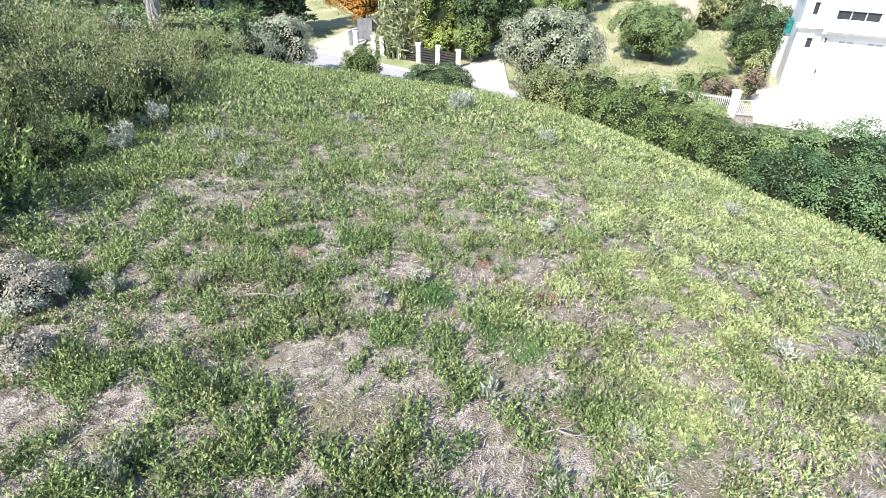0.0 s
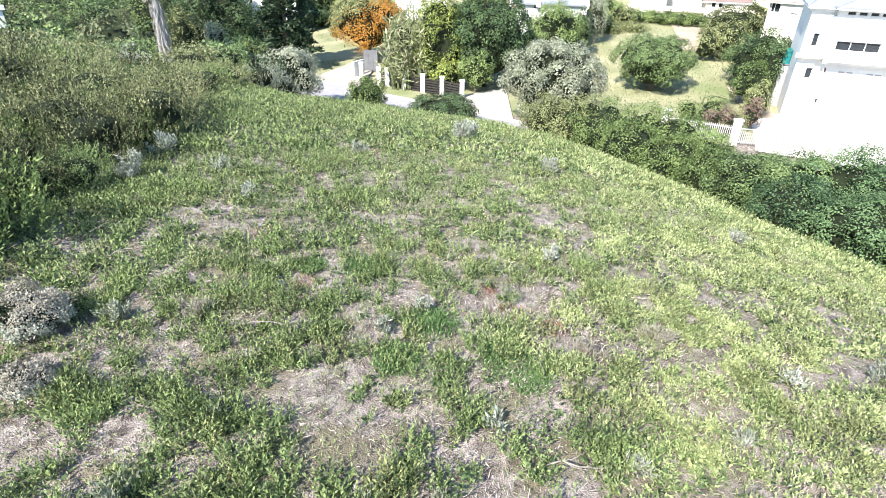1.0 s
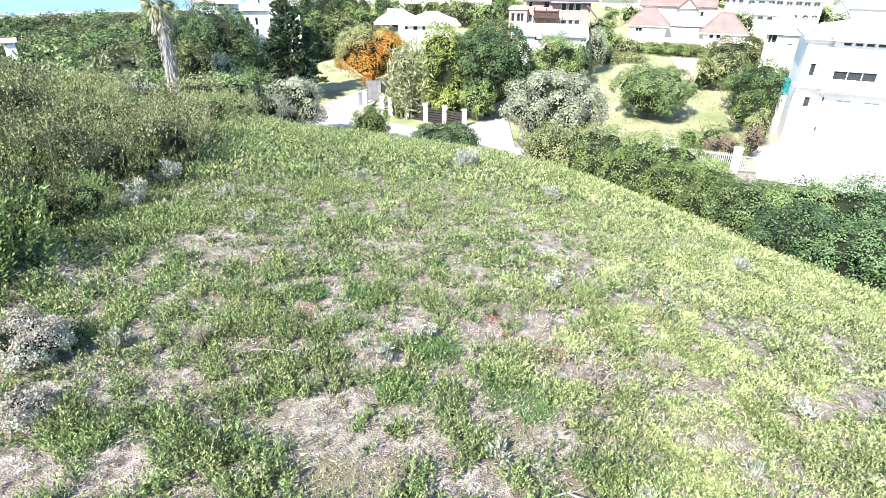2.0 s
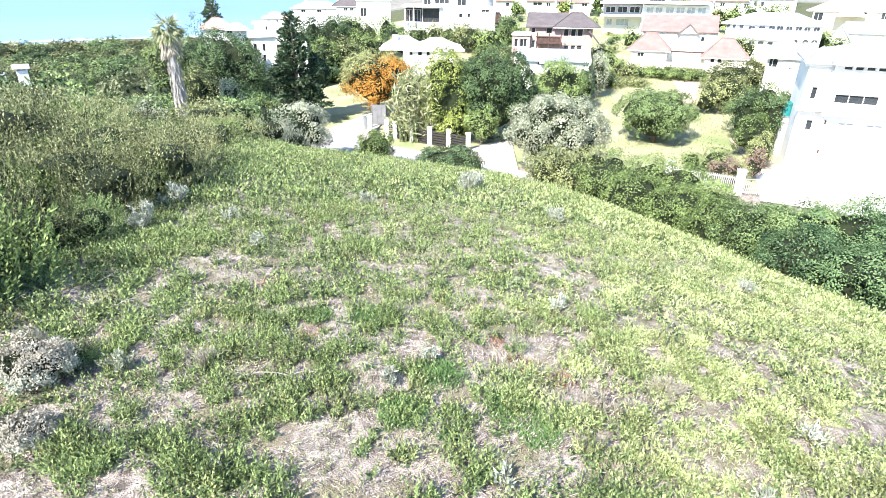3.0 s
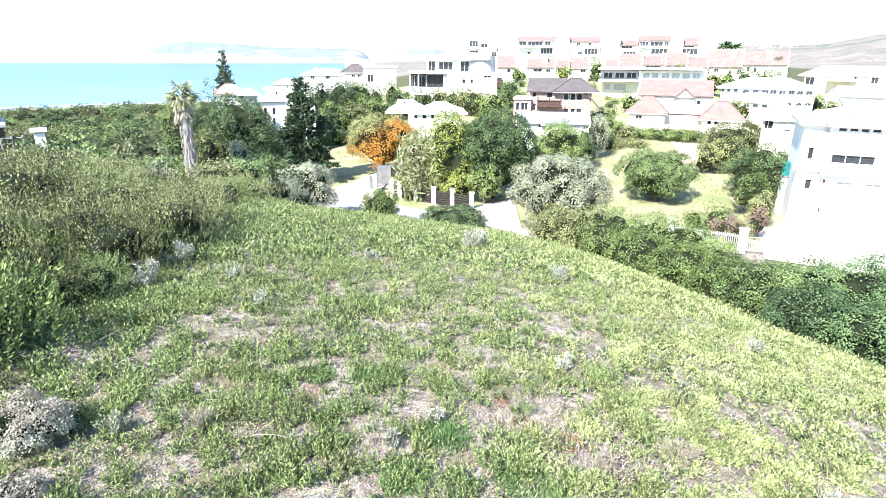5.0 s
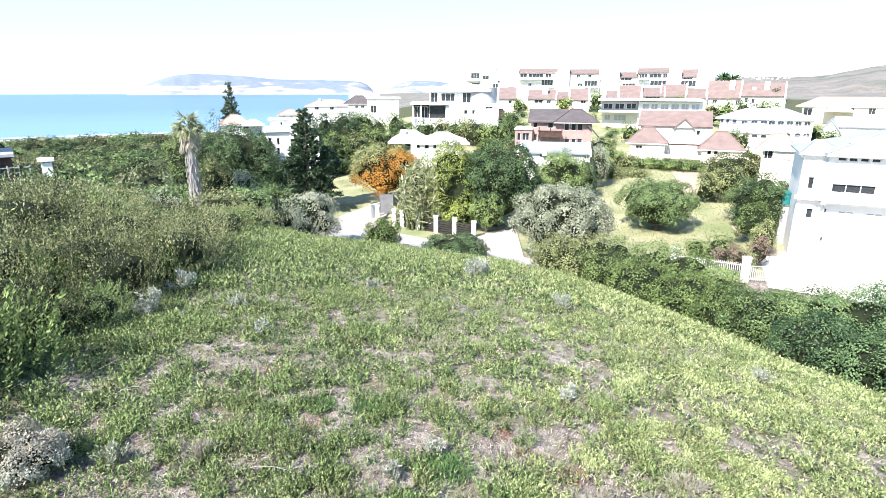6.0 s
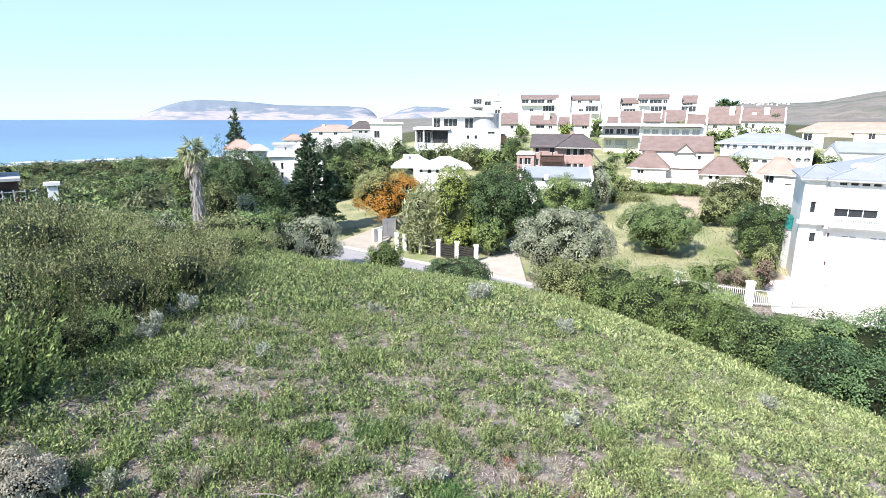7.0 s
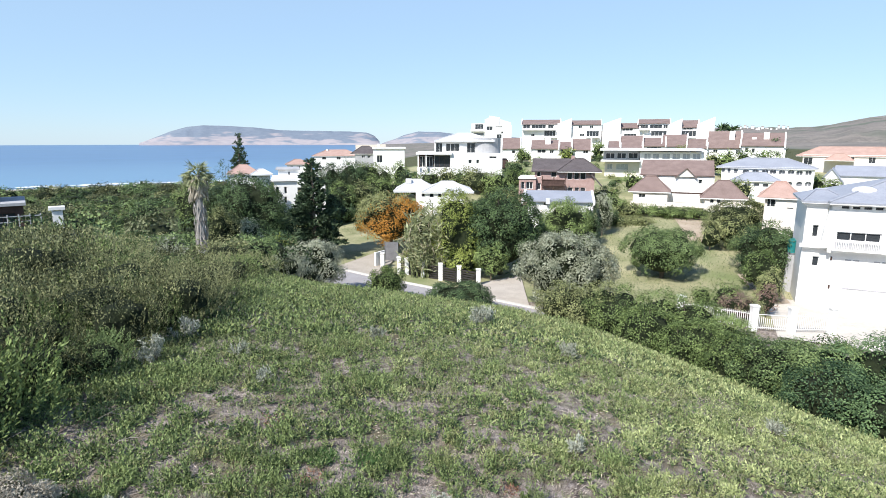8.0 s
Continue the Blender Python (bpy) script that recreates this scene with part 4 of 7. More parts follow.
M_PALEDRY = leaves("pale_dry_leaves", (0.25, 0.225, 0.175), (0.44, 0.405, 0.33), 0.1)
for i, (x, y, w, h, n, ln, wd, lf, label) in enumerate((
        (-.81, 5.76, .26, .20, 160, .09, .03, M_SILVER, "small silver-white felted shrublet among herbs"), (2.88, 5.94, .55, .16, 420, .10, .02, M_PALEDRY, "pale dried-out grey shrublet lying flat"),
        (.61, 18.3, 1.25, .45, 900, .14, .05, M_SILVER, "wide silver-grey shrublet at the hill's brow"), (-2.5, 14.4, .5, .32, 300, .10, .04, M_SILVER, "small silver-grey shrublet among herbs"),
        (2.77, 14.1, .55, .4, 340, .11, .04, M_SILVER, "small silver-grey shrublet among herbs"), (1.8, 8.16, .34, .28, 240, .09, .03, M_SILVER, "small silver-grey shrublet among herbs"),
        (-6.9, 11.2, .62, .6, 520, .10, .035, M_SILVER, "upright silver-grey shrublet by the scrub"), (-7.2, 13.2, .8, .4, 380, .15, .035, M_SILVER, "silver shrublet with long pale leaves"),
        (-4.38, 5.86, .42, .25, 300, .08, .03, M_GREYLEAF, "low blue-grey leafy shrublet"),
        (.55, 4.15, .24, .16, 60, .11, .045, M_SILVER, "small rosette of broad grey leaves"),
        (1.94, 3.68, .32, .14, 110, .10, .022, M_SILVER, "spiky silver shrublet in dry thatch"), (1.08, 3.03, .3, .14, 120, .09, .022, M_SILVER, "spiky silver shrublet in dry thatch"),
        (1.96, 3.09, .32, .16, 140, .09, .022, M_SILVER, "spiky silver shrublet in dry thatch"), (3.24, 4.12, .28, .14, 110, .10, .022, M_SILVER, "spiky silver shrublet in dry thatch"),
        (4.45, 5.3, .35, .2, 130, .11, .024, M_SILVER, "spiky silver shrublet in dry thatch"), (-.35, 6.35, .28, .2, 170, .08, .03, M_SILVER, "small silver-white felted shrublet among herbs"),
        (-2.95, 3.05, .5, .25, 420, .08, .028, M_GREYLEAF, "low grey-green leafy shrublet"), (6.0, 5.7, .4, .25, 200, .10, .03, M_SILVER, "small silver-grey shrublet among herbs"),
        (-4.1, 10.3, .4, .25, 200, .10, .03, M_SILVER, "small silver-grey shrublet among herbs"), (-2.43, 4.14, .2, .16, 110, .08, .028, M_SILVER, "small silver-grey shrublet among herbs"),
        (-.73, 3.2, .2, .14, 110, .07, .025, M_SILVER, "small silver-grey shrublet among herbs"), (-3.3, 5.9, .45, .22, 380, .11, .010, M_PALEDRY, "tangle of grey dead twigs"),
        (-.04, 3.16, .26, .14, 130, .07, .025, M_GREYLEAF, "low grey-green leafy shrublet"), (-5.27, 11.9, .5, .3, 260, .10, .03, M_SILVER, "small silver-grey shrublet among herbs"),
        (6.55, 11.1, .5, .25, 240, .11, .035, M_SILVER, "pale silver shrublet on the slope"), (1.87, 5.51, .4, .16, 200, .10, .02, M_PALEDRY, "pale dried-out grey shrublet in thatch"))):
    silver_shrublet(label, x, y, w, h, 300 + i, lf, n, ln, wd)


M_DEADWOOD = mat("bleached_dead_wood", (0.20, 0.175, 0.145), (0.40, 0.36, 0.31), 12, 0.9, 0.3)


def fallen_branch(label, x, y, length, turn, seed):
    """A dead branch lying in the herbs: a crooked stem with a few side twigs."""
    rng = np.random.RandomState(seed)
    t = thing("fallen_branch", label, "branch", pose(x, y, gz(x, y), 0, 0, turn), "dead branches in the herbs")
    pts = [Vector((length * (f - 0.5), rng.normal() * 0.05, 0.05 + 0.11 * math.sin(f * 3.1) + rng.normal() * 0.015)) for f in np.linspace(0, 1, 5)]
    bm = bmesh.new()
    for k, (a, b) in enumerate(zip(pts, pts[1:])):
        limb(bm, a, b, 0.009 - 0.0014 * k, 0.0076 - 0.0014 * k, 6, 0, None, 1)
    part("stem", bm, M_DEADWOOD, t)
    for k in range(5):
        a = pts[1 + k % 3]
        b = a + Vector((rng.uniform(0.08, 0.25), rng.uniform(-0.2, 0.2), rng.uniform(0.0, 0.09)))
        bm = bmesh.new()
        limb(bm, a, b, 0.006, 0.002, 5, 0.012, rng, 2)
        part("twig", bm, M_DEADWOOD, t)


for i, (x, y, ln, turn) in enumerate(((-3.65, 6.6, 0.7, -50), (-3.2, 6.2, 0.55, -65), (-2.3, 5.65, 0.8, -20), (-7.0, 7.7, 0.9, -35), (-5.9, 8.5, 0.8, 15), (-5.2, 7.6, 0.6, 30), (1.3, 3.6, 0.6, -10))):
    fallen_branch("bleached dead branch lying among the herbs", x, y, ln, turn, 380 + i)


def felted_shrub(label, x, y, w, h, seed, n):
    """A dense rounded shrub of small felted leaves, dry cream above and grey-green below."""
    rng = np.random.RandomState(seed)
    t = thing("felted_shrub", label, "shrub", pose(x, y, gz(x, y) - 0.02))
    blobs = blob_points(rng, n, w, w * 0.9, h, count=40, irregular=0.5)
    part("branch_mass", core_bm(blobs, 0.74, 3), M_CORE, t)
    q = foliage(rng, blobs, n, 0.034, 0.018, 0, 0.5, 0.3, tuft=16, radius=0.032).reshape(-1, 4, 3)
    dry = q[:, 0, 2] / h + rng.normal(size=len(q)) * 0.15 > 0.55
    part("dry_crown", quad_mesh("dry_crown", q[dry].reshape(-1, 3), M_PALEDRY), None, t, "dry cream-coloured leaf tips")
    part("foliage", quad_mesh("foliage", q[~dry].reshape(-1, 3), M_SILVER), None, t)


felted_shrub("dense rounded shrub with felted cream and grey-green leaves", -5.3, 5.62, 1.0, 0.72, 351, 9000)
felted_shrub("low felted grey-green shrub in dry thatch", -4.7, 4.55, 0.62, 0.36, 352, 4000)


# ---- tall scrub to the left of the hilltop ----
rng_s = np.random.RandomState(8)
near_protos = []
for i, (w, h, lf, label) in enumerate(((2.2, 1.5, M_SCRUB, "dense olive-green feathery scrub bush"), (2.4, 1.8, M_SCRUB, "tall olive-green feathery scrub bush"), (2.0, 1.3, M_LEAF, "mid-green leafy scrub bush"),
                                       (2.3, 1.6, M_SCRUB, "rounded olive-green feathery scrub bush"), (1.9, 1.5, M_MIDLEAF, "dark green dense scrub bush"))):
    near_protos.append(shrub_kind("scrub_bush", label, "bush", "scrub bushes on the hillside", *shrub_mesh(40 + i, w, h, 4200, 0.068, 0.025, lf, 40, 1.6)))
spots = cell_spots(rng_s, 1.62, lambda x, y, r, a: 10.8 < r < 23 and -60 < a < scrub_edge(r) - 0.6, (-30, -4), (5, 34))
spots += [(-7.7, 10.5, 0.75), (-8.3, 9.8, 0.8), (-8.0, 11.9, 0.85), (-8.3, 13.9, 0.8), (-8.8, 9.1, 0.7)]
scatter(near_protos, spots, 0.75, 1.45, rng_s, lower=scrub_height)
mid_protos = []
for i, (w, h, lf, label) in enumerate(((2.6, 1.7, M_SCRUB, "dense olive-green feathery scrub bush"), (2.8, 2.0, M_SCRUB, "tall olive-green feathery scrub bush"), (2.5, 1.6, M_LEAF, "mid-green leafy scrub bush"), (2.6, 1.9, M_GREYLEAF, "grey-green leafy scrub bush"))):
    mid_protos.append(shrub_kind("scrub_bush", label, "bush", "scrub bushes on the hillside", *shrub_mesh(50 + i, w, h, 2200, 0.095, 0.036, lf, 32, 1.3)))
spots = cell_spots(rng_s, 1.9, lambda x, y, r, a: 23 < r < 36 and -52 < a < scrub_edge(r) - 0.6 and not (abs(a + 26.5) < 1.8 and r > 31), (-30, -4), (5, 36))
scatter(mid_protos[:3], spots, 0.7, 1.35, rng_s, lower=scrub_height)
scatter(mid_protos[3:], [(-11.2, 33.0, 0.9), (-13.5, 39.5, 0.8), (-12.3, 41.0, 0.9), (-17.0, 30.0, 0.7)], 1, 1, rng_s)
far_protos = []
for i, (w, h, lf, label) in enumerate(((3.4, 2.4, M_SCRUB, "olive-green coastal scrub bush"), (3.8, 2.6, M_MIDLEAF, "green coastal scrub bush"), (3.2, 2.2, M_SCRUB, "low olive-green coastal bush"), (3.6, 2.8, M_DEEPLEAF, "dark green coastal bush"), (3.0, 2.0, M_GREYLEAF, "soft grey-green coastal scrub bush"))):
    far_protos.append(shrub_kind("coastal_bush", label, "bush", "coastal bushes", *shrub_mesh(60 + i, w, h, 950, 0.19, 0.095, lf, 26, 0.8)))
spots = cell_spots(rng_s, 2.5, lambda x, y, r, a: 36 < r < 64 and -50 < a < -20 - (3.5 if r > 50 else 0) and not (abs(a + 26.5) < 2.4 and 38 < r < 53), (-60, -8), (18, 64))
scatter(far_protos, spots, 0.7, 1.5, rng_s, lower=lambda x, y: 0.8)
dune_protos = []
for i, (w, h, lf, label) in enumerate(((6, 3.8, M_SCRUB, "wind-shaped olive-green dune thicket"), (7, 4.2, M_MIDLEAF, "wind-shaped green dune thicket"), (6, 4.0, M_DEEPLEAF, "dark green dune thicket"), (5.5, 3.4, M_LEAF, "bright green dune thicket"), (5.5, 3.4, M_SAGE, "pale sage-green dune thicket"))):
    dune_protos.append(shrub_kind("dune_thicket", label, "bush", "dune thickets", *shrub_mesh(70 + i, w, h, 1000, 0.32, 0.18, lf, 34, 0.3)))
spots = cell_spots(rng_s, 5.6, lambda x, y, r, a: 64 < r < 112 and -46 < a < -17 - (r - 64) * 0.02, (-90, -15), (40, 112))
scatter(dune_protos, spots, 0.5, 1.3, rng_s)
far_dune = []
for i, (w, h, lf, label) in enumerate(((8, 4.2, M_SCRUB, "distant olive-green dune thicket"), (9, 4.6, M_MIDLEAF, "distant green dune thicket"), (8, 4.4, M_DEEPLEAF, "distant dark dune thicket"), (8, 4.4, M_SCRUB, "distant low dune thicket"))):
    far_dune.append(shrub_kind("dune_thicket", label, "bush", "dune thickets", *shrub_mesh(85 + i, w, h, 500, 0.55, 0.30, lf, 26, 0.3, cuts=2)))
spots = cell_spots(rng_s, 8.2, lambda x, y, r, a: 112 < r < 250 and -46 < a < -17 - (r - 64) * 0.02, (-180, -15), (60, 240))
scatter(far_dune, spots, 0.5, 1.2, rng_s, lower=lambda x, y: 0.82)
garden_protos = []
for i, (w, h, lf, label) in enumerate(((3.0, 1.5, M_LEAF, "low green garden bush between houses"), (2.6, 1.3, M_OLIVELEAF, "low olive garden bush between houses"), (2.8, 1.4, M_DARKLEAF, "low dark garden bush between houses"))):
    garden_protos.append(shrub_kind("garden_bush", label, "bush", "garden bushes on the far slope", *shrub_mesh(90 + i, w, h, 384, 0.28, 0.15, lf, 14, 0.3, cuts=2)))
spots = cell_spots(rng_s, 6.4, lambda x, y, r, a: 98 < r < 168 and -4 < a < 38, (-10, 100), (70, 168))
scatter(garden_protos, spots, 0.6, 1.2, rng_s)


# ---- building blocks for houses ----
def box_bm(bm, x0, x1, y0, y1, z0, z1):
    bmesh.ops.create_cube(bm, size=1, matrix=Matrix.Translation(((x0 + x1) / 2, (y0 + y1) / 2, (z0 + z1) / 2)) @ Matrix.Diagonal((abs(x1 - x0), abs(y1 - y0), abs(z1 - z0), 1)))


def box(name, parent, material, x0, x1, y0, y1, z0, z1, label=""):
    bm = bmesh.new()
    box_bm(bm, x0, x1, y0, y1, z0, z1)
    if min(abs(x1 - x0), abs(y1 - y0), abs(z1 - z0)) > 0.08:
        bmesh.ops.bevel(bm, geom=bm.edges[:], offset=0.02, segments=1, affect="EDGES")
    return part(name, bm, material, parent, label)


def prism(bm, outline, y0, y1):
    """Extrudes an outline in the x-z plane from y0 to y1."""
    a = [bm.verts.new((x, y0, z)) for x, z in outline]
    b = [bm.verts.new((x, y1, z)) for x, z in outline]
    bm.faces.new(a)
    bm.faces.new(list(reversed(b)))
    n = len(a)
    for i in range(n):
        bm.faces.new((a[(i + 1) % n], a[i], b[i], b[(i + 1) % n]))


def window(parent, x0, x1, y, z0, z1, frame=None, pane=None):
    """A window set back in its opening: frame with glazing bars, and a dark pane."""
    frame = frame or M_WHITE
    bm = bmesh.new()
    f = min(0.07, (x1 - x0) * 0.12, (z1 - z0) * 0.12)
    box_bm(bm, x0, x0 + f, y, y + 0.08, z0, z1)
    box_bm(bm, x1 - f, x1, y, y + 0.08, z0, z1)
    box_bm(bm, x0 + f, x1 - f, y, y + 0.08, z0, z0 + f)
    box_bm(bm, x0 + f, x1 - f, y, y + 0.08, z1 - f, z1)
    if x1 - x0 > 0.9:
        n = max(2, round((x1 - x0) / 0.95))
        for i in range(1, n):
            c = x0 + (x1 - x0) * i / n
            box_bm(bm, c - f * 0.45, c + f * 0.45, y + 0.01, y + 0.07, z0 + f, z1 - f)
    w = part("window", bm, frame, parent)
    bm = bmesh.new()
    box_bm(bm, x0 + f * 0.5, x1 - f * 0.5, y + 0.035, y + 0.05, z0 + f * 0.5, z1 - f * 0.5)
    part("pane", bm, pane or M_GLASS, w, "pale pane, curtained or toned for arch shade" if pane else "dark window pane")
    return w


def walls(parent, material, x0, x1, y0, y1, z0, z1, holes=(), frame=None, thick=0.28, pane=None):
    """Four walls and a top, with openings through the front wall and a window in each."""
    bm = bmesh.new()
    hs = [h for h in holes if h[1] > h[0] and h[3] > h[2]]
    xs = sorted({x0, x1, *[min(max(v, x0), x1) for h in hs for v in h[:2]]})
    zs = sorted({z0, z1, *[min(max(v, z0), z1) for h in hs for v in h[2:4]]})
    for a, b in zip(xs, xs[1:]):
        for c, d in zip(zs, zs[1:]):
            mx, mz = (a + b) / 2, (c + d) / 2
            if b - a < 1e-4 or d - c < 1e-4 or any(h[0] < mx < h[1] and h[2] < mz < h[3] for h in hs):
                continue
            box_bm(bm, a, b, y0, y0 + thick, c, d)
    box_bm(bm, x0, x0 + thick, y0 + thick, y1, z0, z1)
    box_bm(bm, x1 - thick, x1, y0 + thick, y1, z0, z1)
    box_bm(bm, x0 + thick, x1 - thick, y1 - thick, y1, z0, z1)
    box_bm(bm, x0 + thick, x1 - thick, y0 + thick, y1 - thick, z1 - 0.15, z1)
    for h in hs:
        if len(h) > 4:
            w, top = h[1] - h[0], h[3]
            rise = min(w * 0.4, (h[3] - h[2]) * 0.5)
            for s in (1, -1):
                edge = h[0] if s == 1 else h[1]
                arc = [(edge + s * w / 2 * (1 - math.cos(t)), top - rise + rise * math.sin(t)) for t in np.linspace(0, math.pi / 2, 5)]
                prism(bm, arc + [(edge, top)], y0 + 0.003, y0 + thick)
    bmesh.ops.remove_doubles(bm, verts=bm.verts[:], dist=1e-4)
    part("wall", bm, material, parent)
    for h in hs:
        window(parent, h[0], h[1], y0 + (0.16 if len(h) == 4 else 0.3), h[2], h[3], frame, pane)


def roof_part(parent, material, pts, faces, thick=0.16):
    bm = bmesh.new()
    v = [bm.verts.new(p) for p in pts]
    fs = [bm.faces.new([v[i] for i in f]) for f in faces]
    bmesh.ops.recalc_face_normals(bm, faces=fs)
    bmesh.ops.solidify(bm, geom=fs, thickness=thick)
    return part("roof", bm, material, parent)


def hip_roof(parent, material, x0, x1, y0, y1, z, h):
    x0, x1 = x0 - 0.3, x1 + 0.3
    m, w = (y0 + y1) / 2, x1 - x0
    inset = min((y1 - y0) * 0.45, w * 0.38)
    roof_part(parent, material, ((x0, y0, z), (x1, y0, z), (x1, y1, z), (x0, y1, z), (x0 + inset, m, z + h), (x1 - inset, m, z + h)), ((0, 1, 5, 4), (1, 2, 5), (2, 3, 4, 5), (3, 0, 4)))
    bm = bmesh.new()
    box_bm(bm, x0 + 0.02, x1 - 0.02, y0 + 0.02, y1 - 0.02, z - 0.2, z - 0.02)
    part("eave", bm, M_WHITE, parent, "white eaves board")
    bm = bmesh.new()
    limb(bm, (x0 + inset, m, z + h + 0.03), (x1 - inset, m, z + h + 0.03), 0.11, 0.11, 6, 0, None, 1)
    for a, b in (((x0, y0, z), (x0 + inset, m, z + h)), ((x1, y0, z), (x1 - inset, m, z + h))):
        limb(bm, (a[0], a[1], a[2] + 0.03), (b[0], b[1], b[2] + 0.03), 0.09, 0.09, 6, 0, None, 1)
    part("ridge", bm, material, parent)


def flat_roof(parent, material, x0, x1, y0, y1, z, h):
    box("roof", parent, material, x0 - 0.2, x1 + 0.2, y0, y1, z, z + h)


def mono_roof(parent, material, x0, x1, y0, y1, z, h):
    y1 = y0 + min(y1 - y0, 6.0)
    roof_part(parent, material, ((x0, y0, z), (x1, y0, z), (x1, y1, z + h), (x0, y1, z + h)), ((0, 1, 2, 3),), 0.18)
    bm = bmesh.new()
    prism_pts = [(y0 + 0.5, z - 0.05), (y1 - 0.1, z - 0.05), (y1 - 0.1, z + h - 0.2)]
    for a, b in ((x0 + 0.2, x0 + 0.45), (x1 - 0.45, x1 - 0.2)):
        p = [bm.verts.new((a, y, q)) for y, q in prism_pts]
        r = [bm.verts.new((b, y, q)) for y, q in prism_pts]
        bm.faces.new(p)
        bm.faces.new(list(reversed(r)))
        for i in range(3):
            bm.faces.new((p[(i + 1) % 3], p[i], r[i], r[(i + 1) % 3]))
    box_bm(bm, x0 + 0.45, x1 - 0.45, y1 - 0.35, y1 - 0.1, z - 0.05, z + h - 0.2)
    part("gable_wall", bm, M_WHITE, parent)
    for a in (x0 - 0.12, x1 - 0.18):
        bm = bmesh.new()
        t = [(y0 - 0.1, z - 0.3), (y0 - 0.1, z + 0.32), (y1, z + h + 0.32), (y1, z + h - 0.3)]
        p = [bm.verts.new((a, y, q)) for y, q in t]
        r = [bm.verts.new((a + 0.3, y, q)) for y, q in t]
        bm.faces.new(p)
        bm.faces.new(list(reversed(r)))
        for i in range(4):
            bm.faces.new((p[(i + 1) % 4], p[i], r[i], r[(i + 1) % 4]))
        part("parapet", bm, M_WHITE, parent, "white raked parapet wall")


def fin(parent, material, x0, x1, y0, y1, z0, za, zb):
    """A tall wall block whose top slopes from za at its left to zb at its right."""
    bm = bmesh.new()
    prism(bm, [(x0, z0), (x1, z0), (x1, zb), (x0, za)], y0, y1)
    part("tower_wall", bm, material, parent)


def gable_roof(parent, material, x0, x1, y0, y1, z, h):
    m = (y0 + y1) / 2
    roof_part(parent, material, ((x0, y0, z), (x1, y0, z), (x1, m, z + h), (x0, m, z + h), (x1, y1, z), (x0, y1, z)), ((0, 1, 2, 3), (3, 2, 4, 5)))
    bm = bmesh.new()
    for a, b in ((x0 + 0.3, x0 + 0.55), (x1 - 0.55, x1 - 0.3)):
        t = [(y0 + 0.5, z - 0.05), (y1 - 0.5, z - 0.05), (m, z + h - 0.2)]
        p = [bm.verts.new((a, y, q)) for y, q in t]
        r = [bm.verts.new((b, y, q)) for y, q in t]
        bm.faces.new(p)
        bm.faces.new(list(reversed(r)))
        for i in range(3):
            bm.faces.new((p[(i + 1) % 3], p[i], r[i], r[(i + 1) % 3]))
    part("gable_wall", bm, M_WHITE, parent)


def front_gable(parent, wall_m, roof_m, x0, x1, y0, y1, z, top):
    """A gable that faces the valley, with its own small roof."""
    m = (x0 + x1) / 2
    bm = bmesh.new()
    prism(bm, [(x0, z - 0.3), (x1, z - 0.3), (m, top)], y0, y0 + 0.25)
    part("gable", bm, wall_m, parent)
    d = 0.25
    roof_part(parent, roof_m, ((x0 - d, y0 - 0.25, z - 0.35), (m, y0 - 0.25, top + 0.12), (m, y1, top + 0.12), (x0 - d, y1, z - 0.35), (x1 + d, y0 - 0.25, z - 0.35), (x1 + d, y1, z - 0.35)), ((0, 1, 2, 3), (1, 4, 5, 2)), 0.12)


def slope(parent, material, x0, x1, y0, y1, za, zb):
    roof_part(parent, material, ((x0, y0, za), (x1, y0, zb), (x1, y1, zb), (x0, y1, za)), ((0, 1, 2, 3),), 0.2)


def drum(parent, material, x, _, y, r, z0, z1):
    bm = bmesh.new()
    bmesh.ops.create_cone(bm, cap_ends=True, segments=28, radius1=r * 0.5, radius2=r * 0.5, depth=z1 - z0, matrix=Matrix.Translation((x, y - 1, (z0 + z1) / 2)))
    part("round_wall", bm, material, parent)


# ---- the tall white house beside the hill ----
h = thing("white_villa", "tall three-storey white plastered house with blue-grey hipped roof", "house", pose(29.18, 47.77, 15.9, 0, 0, -24.5))
walls(h, M_WHITE, -0.45, 1.55, 0, 7.5, -1.5, 9.05, [(0.14, 0.58, 6.08, 7.1), (0.38, 0.9, 3.55, 4.42)])
walls(h, M_WHITE, 1.55, 15, -0.25, 11, -1.5, 4.95, [])
walls(h, M_WHITE, 1.25, 15, -0.75, 10.8, 4.95, 9.05, [(1.75, 4.75, 6.0, 6.75), (6.2, 9.2, 6.0, 6.75), (1.85, 2.4, 8.62, 8.88), (2.6, 3.15, 8.62, 8.88), (3.35, 3.9, 8.62, 8.88), (4.1, 4.65, 8.62, 8.88)])
box("balcony_band", h, M_WHITE, -0.7, 1.25, -0.5, 0, 5.2, 5.5)
box("cornice", h, M_WHITE, -0.75, 1.25, -0.25, 0, 8.75, 9.05)
bm = bmesh.new()
prism(bm, [(0.72, 5.3), (1.25, 5.3), (1.25, 8.5), (1.08, 8.5)], -0.74, -0.003)
part("wing_wall", bm, M_WHITE, h)
for a in (1.75, 2.8, 3.85):
    box("balustrade_rail", h, M_WHITE, a, a + 0.92, -1.07, -0.99, 5.93, 5.99)
    for i in range(8):
        bm = bmesh.new()
        limb(bm, (a + 0.06 + i * 0.114, -1.03, 5.3), (a + 0.06 + i * 0.114, -1.03, 5.94), 0.026, 0.026, 6, 0, None, 1)
        part("baluster", bm, M_WHITE, h)
box("balcony_floor", h, M_WHITE, 1.5, 9.4, -1.2, -0.75, 5.18, 5.3)
